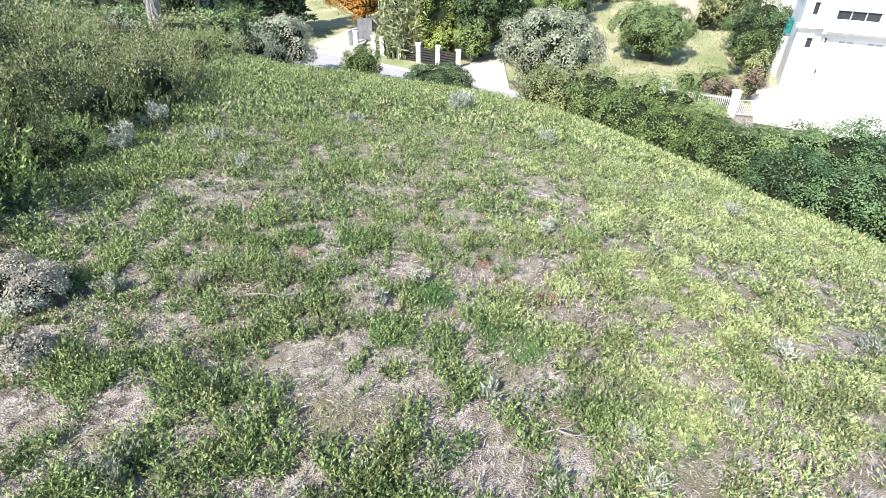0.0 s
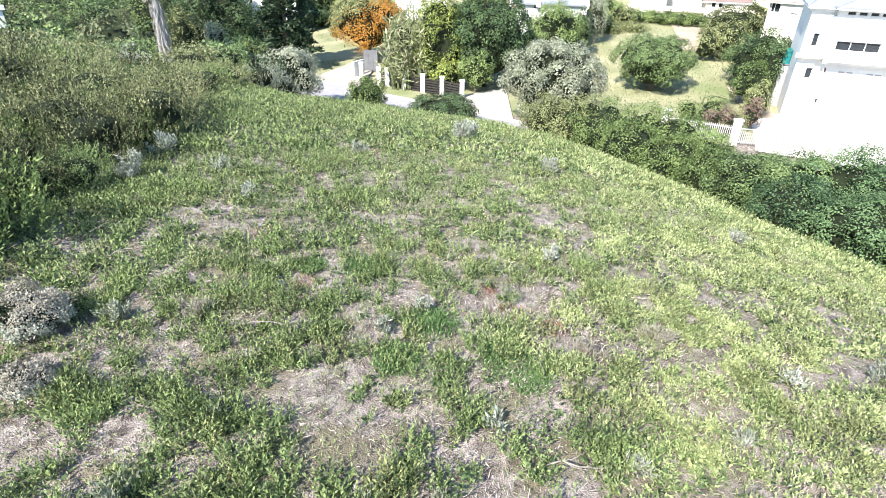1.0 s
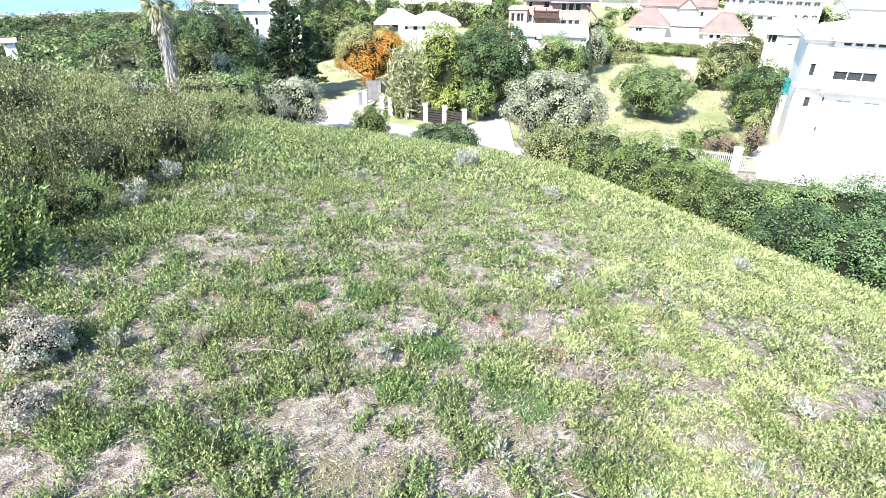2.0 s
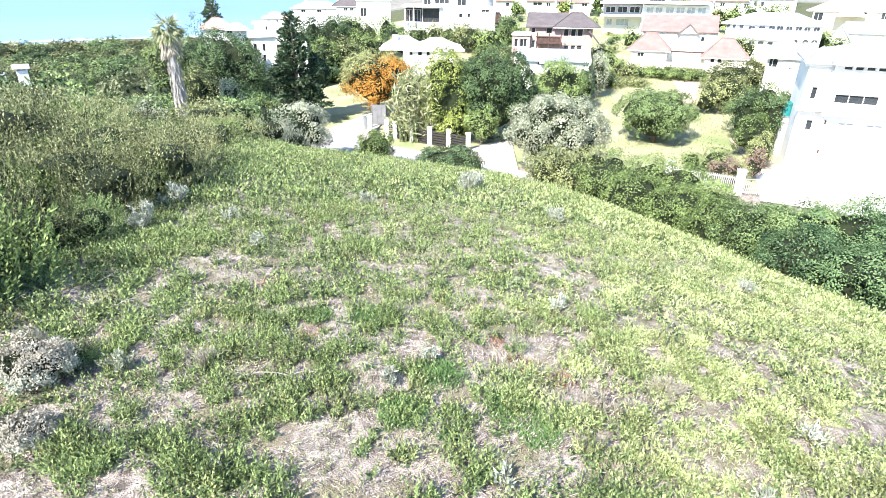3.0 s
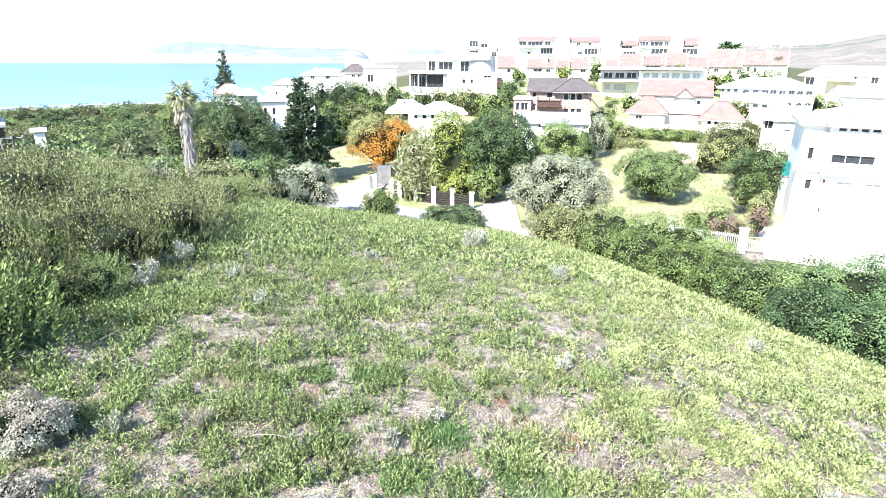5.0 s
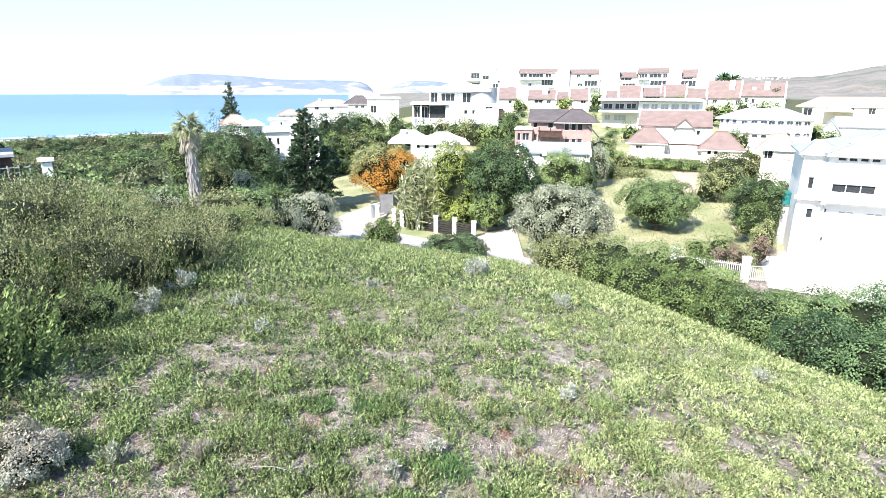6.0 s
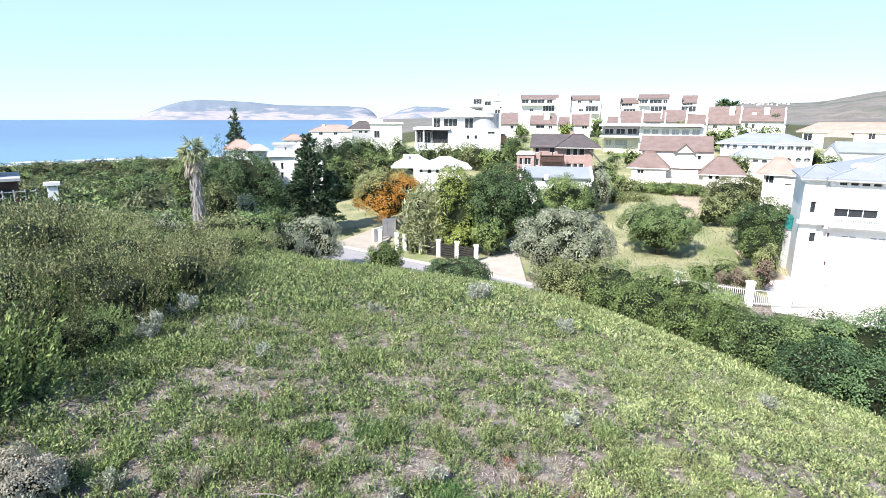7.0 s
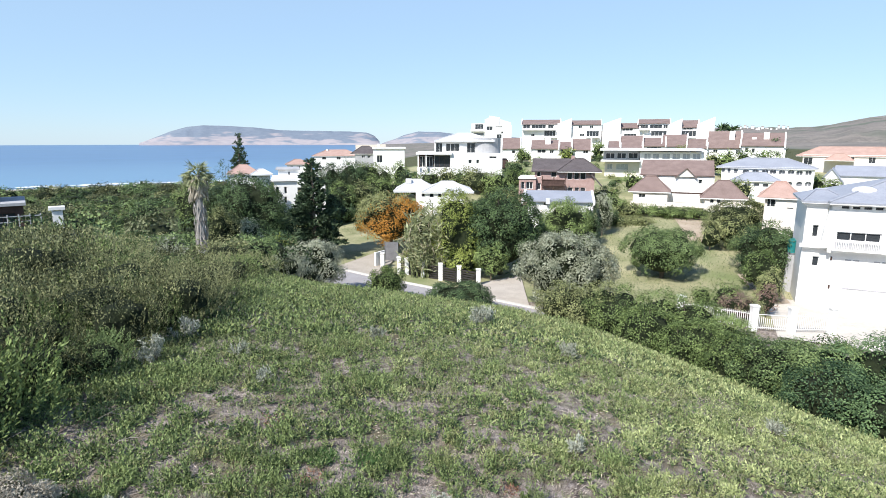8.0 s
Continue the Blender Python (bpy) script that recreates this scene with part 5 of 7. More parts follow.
for a in (2.65, 3.2, 4.6, 5.15, 6.6):
    box("vent", h, M_GREYWALL, a, a + 0.42, -0.28, -0.2, 4.28, 4.40, "small grey wall vent")
box("garage_lintel", h, M_GREYWALL, 2.7, 9.0, -0.31, -0.2, 1.86, 1.98, "thin grey lintel over the garage")
box("garage_door", h, M_WHITE, 2.75, 8.9, -0.29, -0.23, -0.3, 1.84)
for i in range(4):
    box("garage_slat", h, M_WHITE, 2.78, 8.87, -0.315, -0.288, -0.25 + i * 0.52, 0.23 + i * 0.52)
# grey sheet on the white wall imitates the shaded gap behind the balusters
box("balcony_shade", h, M_GREYWALL, 1.72, 4.8, -0.79, -0.753, 5.32, 5.9, "flat grey panel standing in for shade behind balusters")
box("wall_lamp", h, M_DARKTIMBER, 1.62, 1.74, -0.4, -0.25, 4.25, 4.55, "dark wall lamp")
box("wall_lamp", h, M_DARKTIMBER, 1.72, 1.84, -0.4, -0.25, 1.8, 2.1, "dark wall lamp")
hip_roof(h, M_ROOFBLUE, 1.2, 15.4, -1.35, 11.4, 9.2, 1.9)
hip_roof(h, M_ROOFBLUE, -0.6, 2.4, -0.5, 7.6, 9.15, 0.7)
bm = bmesh.new()
bmesh.ops.create_uvsphere(bm, u_segments=14, v_segments=7, radius=0.9, matrix=Matrix.Translation((3.6, 1.6, 10.0)) @ Matrix.Diagonal((1, 0.7, 0.4, 1)))
part("roof_light", bm, M_WHITE, h, "white domed skylight on the roof")
box("chimney", h, M_WHITE, 5.6, 6.1, 3.5, 4.0, 10.4, 11.6)


# ---- the town beyond the valley ----
h = thing('modern_house', 'white modern house with flat roofs and glazed terrace', "house", pose(-1.46, 109.99, 24.13, 0, 0, 0.8))
walls(h, M_WHITE, -2.01, 8.20, 0.00, 9.00, -3.99, 3.41, [(1.55, 2.21, 1.44, 2.21), (3.1, 3.66, 1.44, 2.21), (5.64, 7.08, 2.43, 2.87)])
walls(h, M_WHITE, -8.65, -2.02, 0.50, 9.50, -4.04, 0.63, [])
walls(h, M_WHITE, -5.29, -2.03, 0.80, 8.80, 0.62, 3.06, [(-5.2, -2.1, 0.66, 3.0)], M_DARKTIMBER)
walls(h, M_DARKTIMBER, -8.49, -5.39, 3.00, 9.00, 0.51, 3.00, [(-8.26, -7.23, 0.62, 2.78), (-7.0, -5.62, 0.63, 2.78)])
walls(h, M_WHITE, -8.3, -2.4, 0.30, 0.49, -1.9, -0.25, [(-8.0, -5.5, -1.8, -0.35), (-5.1, -2.6, -1.8, -0.35)], M_DARKTIMBER, 0.12)
box('terrace_roof', h, M_WHITE, -8.76, -1.68, -0.60, 8.40, 3.20, 3.69)
box('column', h, M_WHITE, -8.46, -8.22, -0.30, -0.05, 0.44, 3.19)
box('column', h, M_WHITE, -6.90, -6.66, -0.30, -0.05, 0.45, 3.19)
walls(h, M_WHITE, -5.20, 4.01, 1.50, 10.50, 3.38, 5.92, [(-4.97, -3.62, 3.49, 5.48), (-2.95, -0.25, 3.82, 5.37), (1.21, 3.67, 3.49, 5.48)])
drum(h, M_GREYWALL, 4.9, 0.00, 5.2, 6.4, 3.42, 6.4)
hip_roof(h, M_ROOFPALE, -4.95, 6.42, 0.70, 11.20, 5.86, 1.48)
box('dark_rail', h, M_DARKTIMBER, 8.25, 9.3, -0.2, -0.1, 0.6, 2.2)
box('glass_bay', h, M_GLASS, 8.3, 9.22, 1.50, 5.50, 0.27, 2.39)

h = thing('white_house', 'white box-shaped house above the shrubs', "house", pose(-19.79, 138.59, 23.40, 0, 0, 8.1))
walls(h, M_WHITE, -3.74, 3.98, 0.00, 9.00, -4.28, 4.59, [(-2.9, -1.5, 1.27, 3.07)])
flat_roof(h, M_ROOFPALE, -3.81, 4.15, -0.35, 9.35, 4.59, 0.41)

h = thing('grey_roof_house', 'low house with a grey tiled roof and chimney', "house", pose(-30.27, 162.20, 24.39, 0, 0, 10.6))
walls(h, M_GREYWALL, -2.75, 3.80, 0.00, 8.00, -4.00, 1.95, [(-0.79, 0.19, 0.65, 1.47), (0.85, 1.83, 0.65, 1.46)])
hip_roof(h, M_ROOFDARK, -3.66, 4.50, -0.35, 8.35, 1.95, 2.11)
box('chimney', h, M_WHITE, 3.78, 4.78, 3.00, 4.00, 3.53, 4.69)

h = thing('coast_house', 'white seaside house with a terracotta roof', "house", pose(-44.92, 184.61, 23.23, 0, 0, 13.7))
walls(h, M_WHITE, -6.22, 8.43, 0.00, 10.00, -5.19, 1.86, [(-3.65, -2.36, 0.58, 1.51), (1.15, 2.45, 0.55, 1.48)])
hip_roof(h, M_ROOFRED, -6.68, 9.05, -0.35, 10.35, 1.86, 1.85)
box('chimney', h, M_WHITE, -2.31, -1.56, 4.00, 5.00, 2.90, 4.03)

h = thing('coast_house', 'small white seaside house with a tiled roof', "house", pose(-51.32, 162.07, 21.40, 0, 0, 17.6))
walls(h, M_WHITE, -1.88, 4.09, 0.00, 8.00, -5.01, 1.80, [(-0.92, -0.12, 0.5, 1.33), (1.01, 1.82, 0.48, 1.3)])
hip_roof(h, M_ROOFRED, -2.12, 4.49, -0.35, 8.35, 1.80, 1.32)

h = thing('white_house', 'white block house behind the tall conifer', "house", pose(-25.64, 79.99, 19.96, 0, 0, 17.8))
walls(h, M_WHITE, -2.60, 0.67, 0.00, 8.00, -2.96, 4.17, [(-1.21, -0.81, 2.44, 3.43), (-1.28, -0.88, 1.04, 2.03), (-2.39, -1.92, 2.47, 3.46)])
walls(h, M_WHITE, 2.84, 4.75, 1.00, 7.00, -3.02, 3.50, [(3.67, 4.09, 2.49, 3.08)])
flat_roof(h, M_WHITE, -2.78, 1.02, -0.35, 8.35, 4.25, 0.41)
walls(h, M_WHITE, -1.99, 0.84, 2.00, 8.00, 4.61, 5.78, [(-0.54, -0.29, 5.03, 5.53)])
flat_roof(h, M_GREYWALL, -2.12, 0.96, 1.65, 8.35, 5.78, 0.21)

h = thing('peach_roof_house', 'low house with a peach-coloured hipped roof', "house", pose(-44.25, 109.39, 22.60, 0, 0, 22.0))
walls(h, M_WHITE, -3.15, 4.46, 0.00, 9.00, -4.24, 0.89, [(0.88, 1.96, 0.08, 0.65)])
hip_roof(h, M_ROOFRED, -3.47, 2.26, -0.35, 9.35, 0.91, 1.62)
hip_roof(h, M_ROOFPALE, 0.93, 4.69, -1.35, 5.35, 0.79, 0.89)

h = thing('white_roof_house', 'white house with a pale tiled roof among trees', "house", pose(-5.14, 79.83, 20.92, 0, 0, 3.7))
walls(h, M_WHITE, -2.37, 4.52, 0.00, 8.00, -3.33, 1.80, [(-1.55, -1.06, 1.07, 1.73), (-0.4, 0.25, 0.99, 1.64), (0.82, 1.32, 0.98, 1.64)])
hip_roof(h, M_ROOFPALE, -5.36, 0.42, 0.65, 8.35, 1.88, 1.40)
hip_roof(h, M_ROOFPALE, -1.22, 5.74, -0.35, 8.35, 1.80, 1.22)
box('chimney', h, M_WHITE, -3.96, -3.11, 3.00, 4.00, 2.81, 3.48)

h = thing('grey_roof_house', 'low house with a pale grey sheet roof', "house", pose(11.75, 71.03, 21.72, 0, 0, -9.4))
walls(h, M_WHITE, -3.95, 4.19, 0.00, 8.00, -3.43, 0.73, [(-2.01, -1.15, 0.11, 0.54)])
mono_roof(h, M_ROOFBLUE, -4.71, 4.27, -0.35, 8.35, 0.55, 0.85)
box('dormer', h, M_ROOFPALE, -1.72, -1.15, -0.60, 0.20, 0.32, 1.04)

h = thing('brick_house', 'two-storey red brick house with dark tiled roof', "house", pose(14.72, 86.76, 21.65, 0, 0, -9.6))
walls(h, M_BRICK, -4.33, 4.75, 0.00, 9.00, -3.08, 3.93, [(0.65, 1.41, 2.47, 3.51), (1.67, 2.43, 2.48, 3.52), (2.6, 3.44, 2.5, 3.53), (0.74, 1.59, 0.46, 1.25), (1.85, 2.53, 0.48, 1.27), (2.7, 3.46, 0.5, 1.28), (-4.02, -3.41, 2.84, 3.71), (-3.96, -3.35, 0.81, 1.87), (-1.85, -0.99, 2.78, 3.74)])
gable_roof(h, M_ROOFDARK, -4.85, 2.6, -0.5, 9.35, 3.73, 1.82)
hip_roof(h, M_ROOFDARK, -0.61, 5.42, -0.90, 9.10, 3.80, 1.71)
slope(h, M_ROOFDARK, 3.64, 5.87, -0.6, 9.0, 4.05, 1.67)
walls(h, M_BRICK, -6.73, -4.10, -0.50, 5.50, -2.15, 2.50, [(-6.39, -5.86, 0.9, 2.05), (-5.6, -4.55, 0.92, 2.06)])
box('parapet', h, M_WARMWHITE, -6.85, -4.05, -0.70, 5.30, 2.51, 2.77)
box('balcony_floor', h, M_DARKTIMBER, -3.20, 0.44, -1.60, 0.00, 1.51, 1.77)
box('balcony_rail', h, M_DARKTIMBER, -3.23, 0.41, -1.60, -1.48, 2.37, 2.54)
box('balcony_screen', h, M_DARKTIMBER, -3.05, 0.26, -1.50, -1.44, 1.76, 2.36)
box('chimney', h, M_BRICK, 1.19, 1.72, 4.00, 4.90, 4.73, 5.99)
box('post', h, M_DARKTIMBER, -3.12, -2.98, -1.55, -1.40, 0.17, 3.03)
box('post', h, M_DARKTIMBER, -1.42, -1.28, -1.55, -1.40, 0.21, 3.05)
box('post', h, M_DARKTIMBER, 0.28, 0.41, -1.55, -1.40, 0.24, 3.07)

h = thing('flat_roof_house', 'grey and white stepped house with wide glazing', "house", pose(38.85, 118.81, 22.82, 0, 0, -18.1))
walls(h, M_WHITE, -2.74, 9.52, 0.00, 9.00, -3.92, 4.94, [(-1.94, -0.61, 3.39, 4.56), (-0.27, 1.05, 3.41, 4.58), (1.6, 3.13, 3.32, 4.59), (3.56, 5.07, 3.34, 4.61), (5.5, 6.99, 3.36, 4.62), (7.41, 8.88, 3.39, 4.64)], pane=M_CURTAIN)
box('roof', h, M_ROOFPALE, -10.84, 9.39, -1.50, 9.50, 5.12, 5.58)
walls(h, M_GREYWALL, -10.28, -2.87, 1.00, 9.00, 3.06, 4.98, [(-9.81, -7.93, 3.4, 4.6), (-7.47, -5.61, 3.42, 4.62), (-5.15, -3.21, 3.45, 4.64)])
box('terrace_roof', h, M_ROOFPALE, -10.63, -2.64, -1.20, 8.80, 2.78, 3.19)
walls(h, M_WARMWHITE, -9.91, -2.69, 1.20, 9.20, -4.32, 2.70, [(-9.46, -8.28, 1.08, 2.3), (-7.58, -5.02, 1.01, 2.34)], pane=M_CURTAIN)

h = thing('gabled_house', 'white house with brown tiled gabled roofs', "house", pose(33.27, 90.05, 21.05, 0, 0, -20.3))
walls(h, M_WHITE, -5.23, 5.55, 2.00, 11.00, -4.28, 3.58, [(-3.91, -3.21, 1.92, 2.66), (3.24, 3.82, 2.13, 2.85)])
gable_roof(h, M_ROOFBROWN, -5.64, 5.50, 1.65, 11.35, 3.49, 2.27)
front_gable(h, M_WARMWHITE, M_ROOFBROWN, -0.02, 2.76, 1.6, 5.0, 3.55, 4.61)
walls(h, M_WARMWHITE, -6.31, -1.15, -2.00, 4.00, -3.04, 1.12, [(-5.47, -4.44, -0.01, 0.63)])
hip_roof(h, M_ROOFBROWN, -6.79, -0.97, -2.35, 4.35, 1.03, 2.23)
box('eave_beam', h, M_DARKTIMBER, -6.48, 4.03, -0.20, 0.10, 0.66, 0.88)
walls(h, M_WARMWHITE, 4.25, 9.72, -2.00, 4.00, -3.44, 0.46, [(4.93, 5.55, -0.48, 0.22), (5.86, 6.48, -0.44, 0.25)])
hip_roof(h, M_ROOFBROWN, 3.84, 9.82, -2.35, 4.35, 0.37, 2.48)
box('garage_door', h, M_WHITE, -0.41, 3.79, 1.93, 2.03, -0.94, 0.34)
box('garden_wall', h, M_WARMWHITE, -6.56, 10.47, -3.50, -3.20, -1.15, -0.45)

h = thing('arcaded_house', 'white two-storey house with rows of arched openings', "house", pose(52.00, 96.93, 20.44, 0, 0, -28.2))
walls(h, M_WHITE, -8.03, 5.75, 0.00, 9.00, -3.29, 5.16, [(-8.05, -7.51, 4.01, 4.95), (-7.15, -6.62, 3.93, 4.92), (-6.17, -5.47, 3.87, 4.85), (-4.76, -3.72, 3.82, 4.69, 'arch'), (-3.29, -2.27, 3.86, 4.73, 'arch'), (-1.85, -0.85, 3.9, 4.76, 'arch'), (-0.68, 0.31, 3.94, 4.79, 'arch'), (0.65, 1.63, 3.88, 4.73, 'arch'), (1.95, 2.92, 3.92, 4.77, 'arch'), (3.16, 4.12, 3.87, 4.71, 'arch'), (4.43, 5.37, 3.91, 4.74, 'arch'), (1.99, 2.8, 1.94, 2.79, 'arch'), (3.36, 4.23, 2.0, 2.84, 'arch'), (4.55, 5.49, 2.05, 2.88, 'arch')], pane=M_SHADEGLASS)
hip_roof(h, M_ROOFBLUE, -8.62, 5.9, -0.35, 9.35, 5.04, 1.45)
walls(h, M_WHITE, -4.65, 2.01, -4.00, 0.00, -2.90, 3.08, [(-4.13, -3.22, 1.96, 2.62, 'arch'), (-2.8, -1.9, 2.02, 2.67, 'arch'), (-1.49, -0.6, 1.98, 2.63, 'arch'), (-0.12, 0.68, 2.04, 2.68, 'arch')], pane=M_SHADEGLASS)
hip_roof(h, M_ROOFBLUE, -6.03, 0.86, -4.35, 0.85, 3.04, 1.22)

h = thing('orange_roof_house', 'small cream house with a terracotta hipped roof', "house", pose(37.00, 66.39, 20.92, 0, 0, -29.1))
walls(h, M_WARMWHITE, -1.84, 1.56, 0.00, 6.00, -2.27, 2.59, [(-1.8, -0.71, 1.33, 2.4, 'arch'), (0.44, 1.11, 1.26, 1.39)])
hip_roof(h, M_ROOFRED, -2.35, 1.55, -0.35, 6.35, 2.52, 1.65)

h = thing('long_roof_house', 'long house with a terracotta roof and recessed porches', "house", pose(90.88, 137.72, 23.81, 0, 0, -33.4))
walls(h, M_WARMWHITE, -9.26, 14.21, 0.00, 9.00, -4.04, 2.85, [(-9.03, -7.16, 0.34, 2.13), (-2.22, -1.33, 1.57, 2.37), (-0.23, 1.08, 1.61, 2.41), (3.8, 5.16, 0.91, 2.48), (8.76, 10.26, 1.03, 2.56)])
hip_roof(h, M_ROOFRED, -10.46, 14.89, -0.35, 9.35, 2.59, 2.09)
hip_roof(h, M_ROOFRED, -4.43, 0.80, -3.35, 1.35, 1.65, 1.58)

h = thing('gabled_house', 'white house with a grey roof and gable front', "house", pose(65.95, 97.85, 22.35, 0, 0, -34.0))
walls(h, M_WHITE, -2.45, 9.41, 0.00, 8.00, -3.00, 1.86, [(1.49, 3.74, 0.22, 0.88), (5.91, 7.33, 0.51, 1.42)])
gable_roof(h, M_ROOFBLUE, -2.97, 9.89, -0.35, 8.35, 1.78, 1.58)
front_gable(h, M_WHITE, M_ROOFBLUE, -4.80, -1.58, -2.5, 6.0, 1.02, 2.97)
walls(h, M_WHITE, -4.27, -1.74, -2.50, 3.50, -3.36, 1.26, [])

h = thing('apartment', 'white cubic apartment with open terrace', "house", pose(3.04, 172.97, 27.86, 0, 0, -1.0), 'terraced apartments on the ridge')
walls(h, M_WHITE, -2.12, 2.03, 0.00, 10.00, -7.00, 7.30, [(-0.94, 1.64, 5.61, 7.13), (-1.78, 1.68, 3.92, 4.43)])
box('balcony_wall', h, M_WHITE, -2.29, 1.99, -1.40, -1.20, 4.91, 5.58)
box('balcony_floor', h, M_WHITE, -2.29, 2.00, -1.20, 0.00, 4.92, 5.05)

h = thing('apartment', 'white cubic stepped apartment block', "house", pose(9.08, 170.76, 27.89, 0, 0, -3.0), 'terraced apartments on the ridge')
walls(h, M_WHITE, -4.07, 3.92, 0.00, 10.00, -7.00, 6.69, [(-3.59, -1.72, 5.2, 6.37), (-0.88, 1.15, 6.03, 6.36), (0.85, 1.52, 4.19, 4.86), (-0.49, 1.04, 2.86, 4.03)])
fin(h, M_WHITE, -4.14, -2.78, 0.50, 5.50, 3.22, 8.39, 9.04)
fin(h, M_WHITE, -2.78, 0.28, 0.20, 5.20, 3.20, 9.53, 9.02)
fin(h, M_WHITE, 0.28, 3.68, 0.60, 5.60, 3.04, 8.54, 7.53)

h = thing('apartment', 'white stepped apartment block with brown roof', "house", pose(22.03, 170.58, 29.57, 0, 0, -7.4), 'terraced apartments on the ridge')
walls(h, M_WHITE, -5.81, 5.56, 0.00, 10.00, -7.00, 5.49, [(-5.53, -3.51, 4.01, 5.18), (-3.0, 1.18, 4.0, 5.16), (1.85, 3.51, 3.99, 5.14), (-3.09, -2.08, 1.67, 2.51), (0.75, 4.08, 1.83, 3.49)])
mono_roof(h, M_ROOFBROWN, -6.08, 5.59, -0.35, 10.35, 5.40, 1.41)
fin(h, M_WHITE, 4.57, 8.64, -1.20, 3.80, -4.65, 5.43, 6.95)
box('balcony_wall', h, M_WHITE, -5.79, 4.17, -1.40, -1.20, 3.48, 3.97)
box('balcony_floor', h, M_WHITE, -5.80, 4.18, -1.20, 0.00, 3.48, 3.61)
box('balcony_wall', h, M_WHITE, 0.61, 4.41, -1.40, -1.20, 1.33, 1.82)
box('balcony_floor', h, M_WHITE, 0.62, 4.43, -1.20, 0.00, 1.33, 1.46)

h = thing('apartment', 'white stepped apartment block with brown roof', "house", pose(34.92, 168.42, 29.25, 0, 0, -11.7), 'terraced apartments on the ridge')
walls(h, M_WHITE, -4.54, 4.21, 0.00, 10.00, -7.00, 5.56, [(-2.34, -1.36, 4.27, 5.25), (0.9, 1.87, 4.25, 5.23), (-1.9, -0.6, 1.97, 2.79), (0.03, 3.57, 1.97, 3.6)])
mono_roof(h, M_ROOFBROWN, -4.85, 4.19, -0.35, 10.35, 5.48, 1.38)
fin(h, M_WHITE, 4.53, 9.52, -1.20, 3.80, -4.28, 5.50, 7.29)
box('balcony_wall', h, M_WHITE, -0.08, 3.92, -1.40, -1.20, 1.47, 1.96)
box('balcony_floor', h, M_WHITE, -0.07, 3.93, -1.20, 0.00, 1.47, 1.60)

h = thing('apartment', 'white stepped apartment block with brown roof', "house", pose(47.02, 165.45, 28.62, 0, 0, -15.9), 'terraced apartments on the ridge')
walls(h, M_WHITE, -2.82, 2.47, 0.00, 10.00, -7.00, 5.14, [(-2.47, 0.49, 4.18, 4.98), (-1.89, 1.52, 2.42, 3.38)])
mono_roof(h, M_ROOFBROWN, -3.17, 2.41, -0.35, 10.35, 5.06, 1.51)

h = thing('apartment', 'white stepped apartment block with brown roof', "house", pose(53.28, 163.54, 29.60, 0, 0, -18.0), 'terraced apartments on the ridge')
walls(h, M_WHITE, -4.45, 4.01, 0.00, 10.00, -7.00, 5.22, [(-4.41, -1.97, 3.82, 4.93), (-1.51, 1.8, 3.8, 4.9), (2.1, 3.29, 3.78, 4.87), (-1.08, 3.13, 1.74, 3.16)])
mono_roof(h, M_ROOFBROWN, -4.81, 3.93, -0.35, 10.35, 5.14, 1.33)
fin(h, M_WHITE, 3.46, 6.92, -1.20, 3.80, -4.55, 4.83, 6.49)
box('balcony_wall', h, M_WHITE, -4.32, -1.45, -1.40, -1.20, 3.32, 3.79)
box('balcony_floor', h, M_WHITE, -4.32, -1.44, -1.20, 0.00, 3.32, 3.45)
box('balcony_wall', h, M_WHITE, -1.31, 3.47, -1.40, -1.20, 1.26, 1.73)
box('balcony_floor', h, M_WHITE, -1.30, 3.49, -1.20, 0.00, 1.26, 1.39)

h = thing('apartment', 'white stepped apartment block with brown roof', "house", pose(61.94, 160.46, 29.60, 0, 0, -21.1), 'terraced apartments on the ridge')
walls(h, M_WHITE, -2.49, 2.14, 0.00, 10.00, -7.00, 4.03, [(-2.22, 1.55, 1.55, 3.1), (-1.89, 0.58, 3.41, 3.95)])
mono_roof(h, M_ROOFBROWN, -2.86, 2.05, -0.35, 10.35, 3.95, 2.08)
fin(h, M_WHITE, 1.58, 6.00, -1.40, 3.60, -4.52, 4.89, 6.79)
box('balcony_wall', h, M_WHITE, -2.42, 1.76, -1.40, -1.20, 1.08, 1.54)
box('balcony_floor', h, M_WHITE, -2.41, 1.77, -1.20, 0.00, 1.08, 1.21)

h = thing('terraced_house', 'white terraced house with a red-brown tiled roof', "house", pose(11.54, 149.56, 25.19, 0, 0, -4.4), 'terraced houses under the ridge')
walls(h, M_WHITE, -2.42, 2.35, 0.00, 8.00, -5.00, 2.67, [(0.1, 1.0, 1.49, 2.37)])
mono_roof(h, M_ROOFBROWN, -2.63, 2.43, -0.35, 8.35, 2.59, 2.87)

h = thing('terraced_house', 'white terraced house with a red-brown tiled roof', "house", pose(20.40, 148.61, 24.64, 0, 0, -7.8), 'terraced houses under the ridge')
walls(h, M_WHITE, -3.74, 3.59, 0.00, 8.00, -5.00, 3.23, [(-2.15, 0.05, 2.2, 3.08), (1.08, 2.1, 2.07, 2.95)])
mono_roof(h, M_ROOFBROWN, -3.97, 3.63, -0.35, 8.35, 3.16, 2.26)
walls(h, M_WHITE, -0.21, 1.27, 2.50, 3.90, 3.28, 6.31, [])

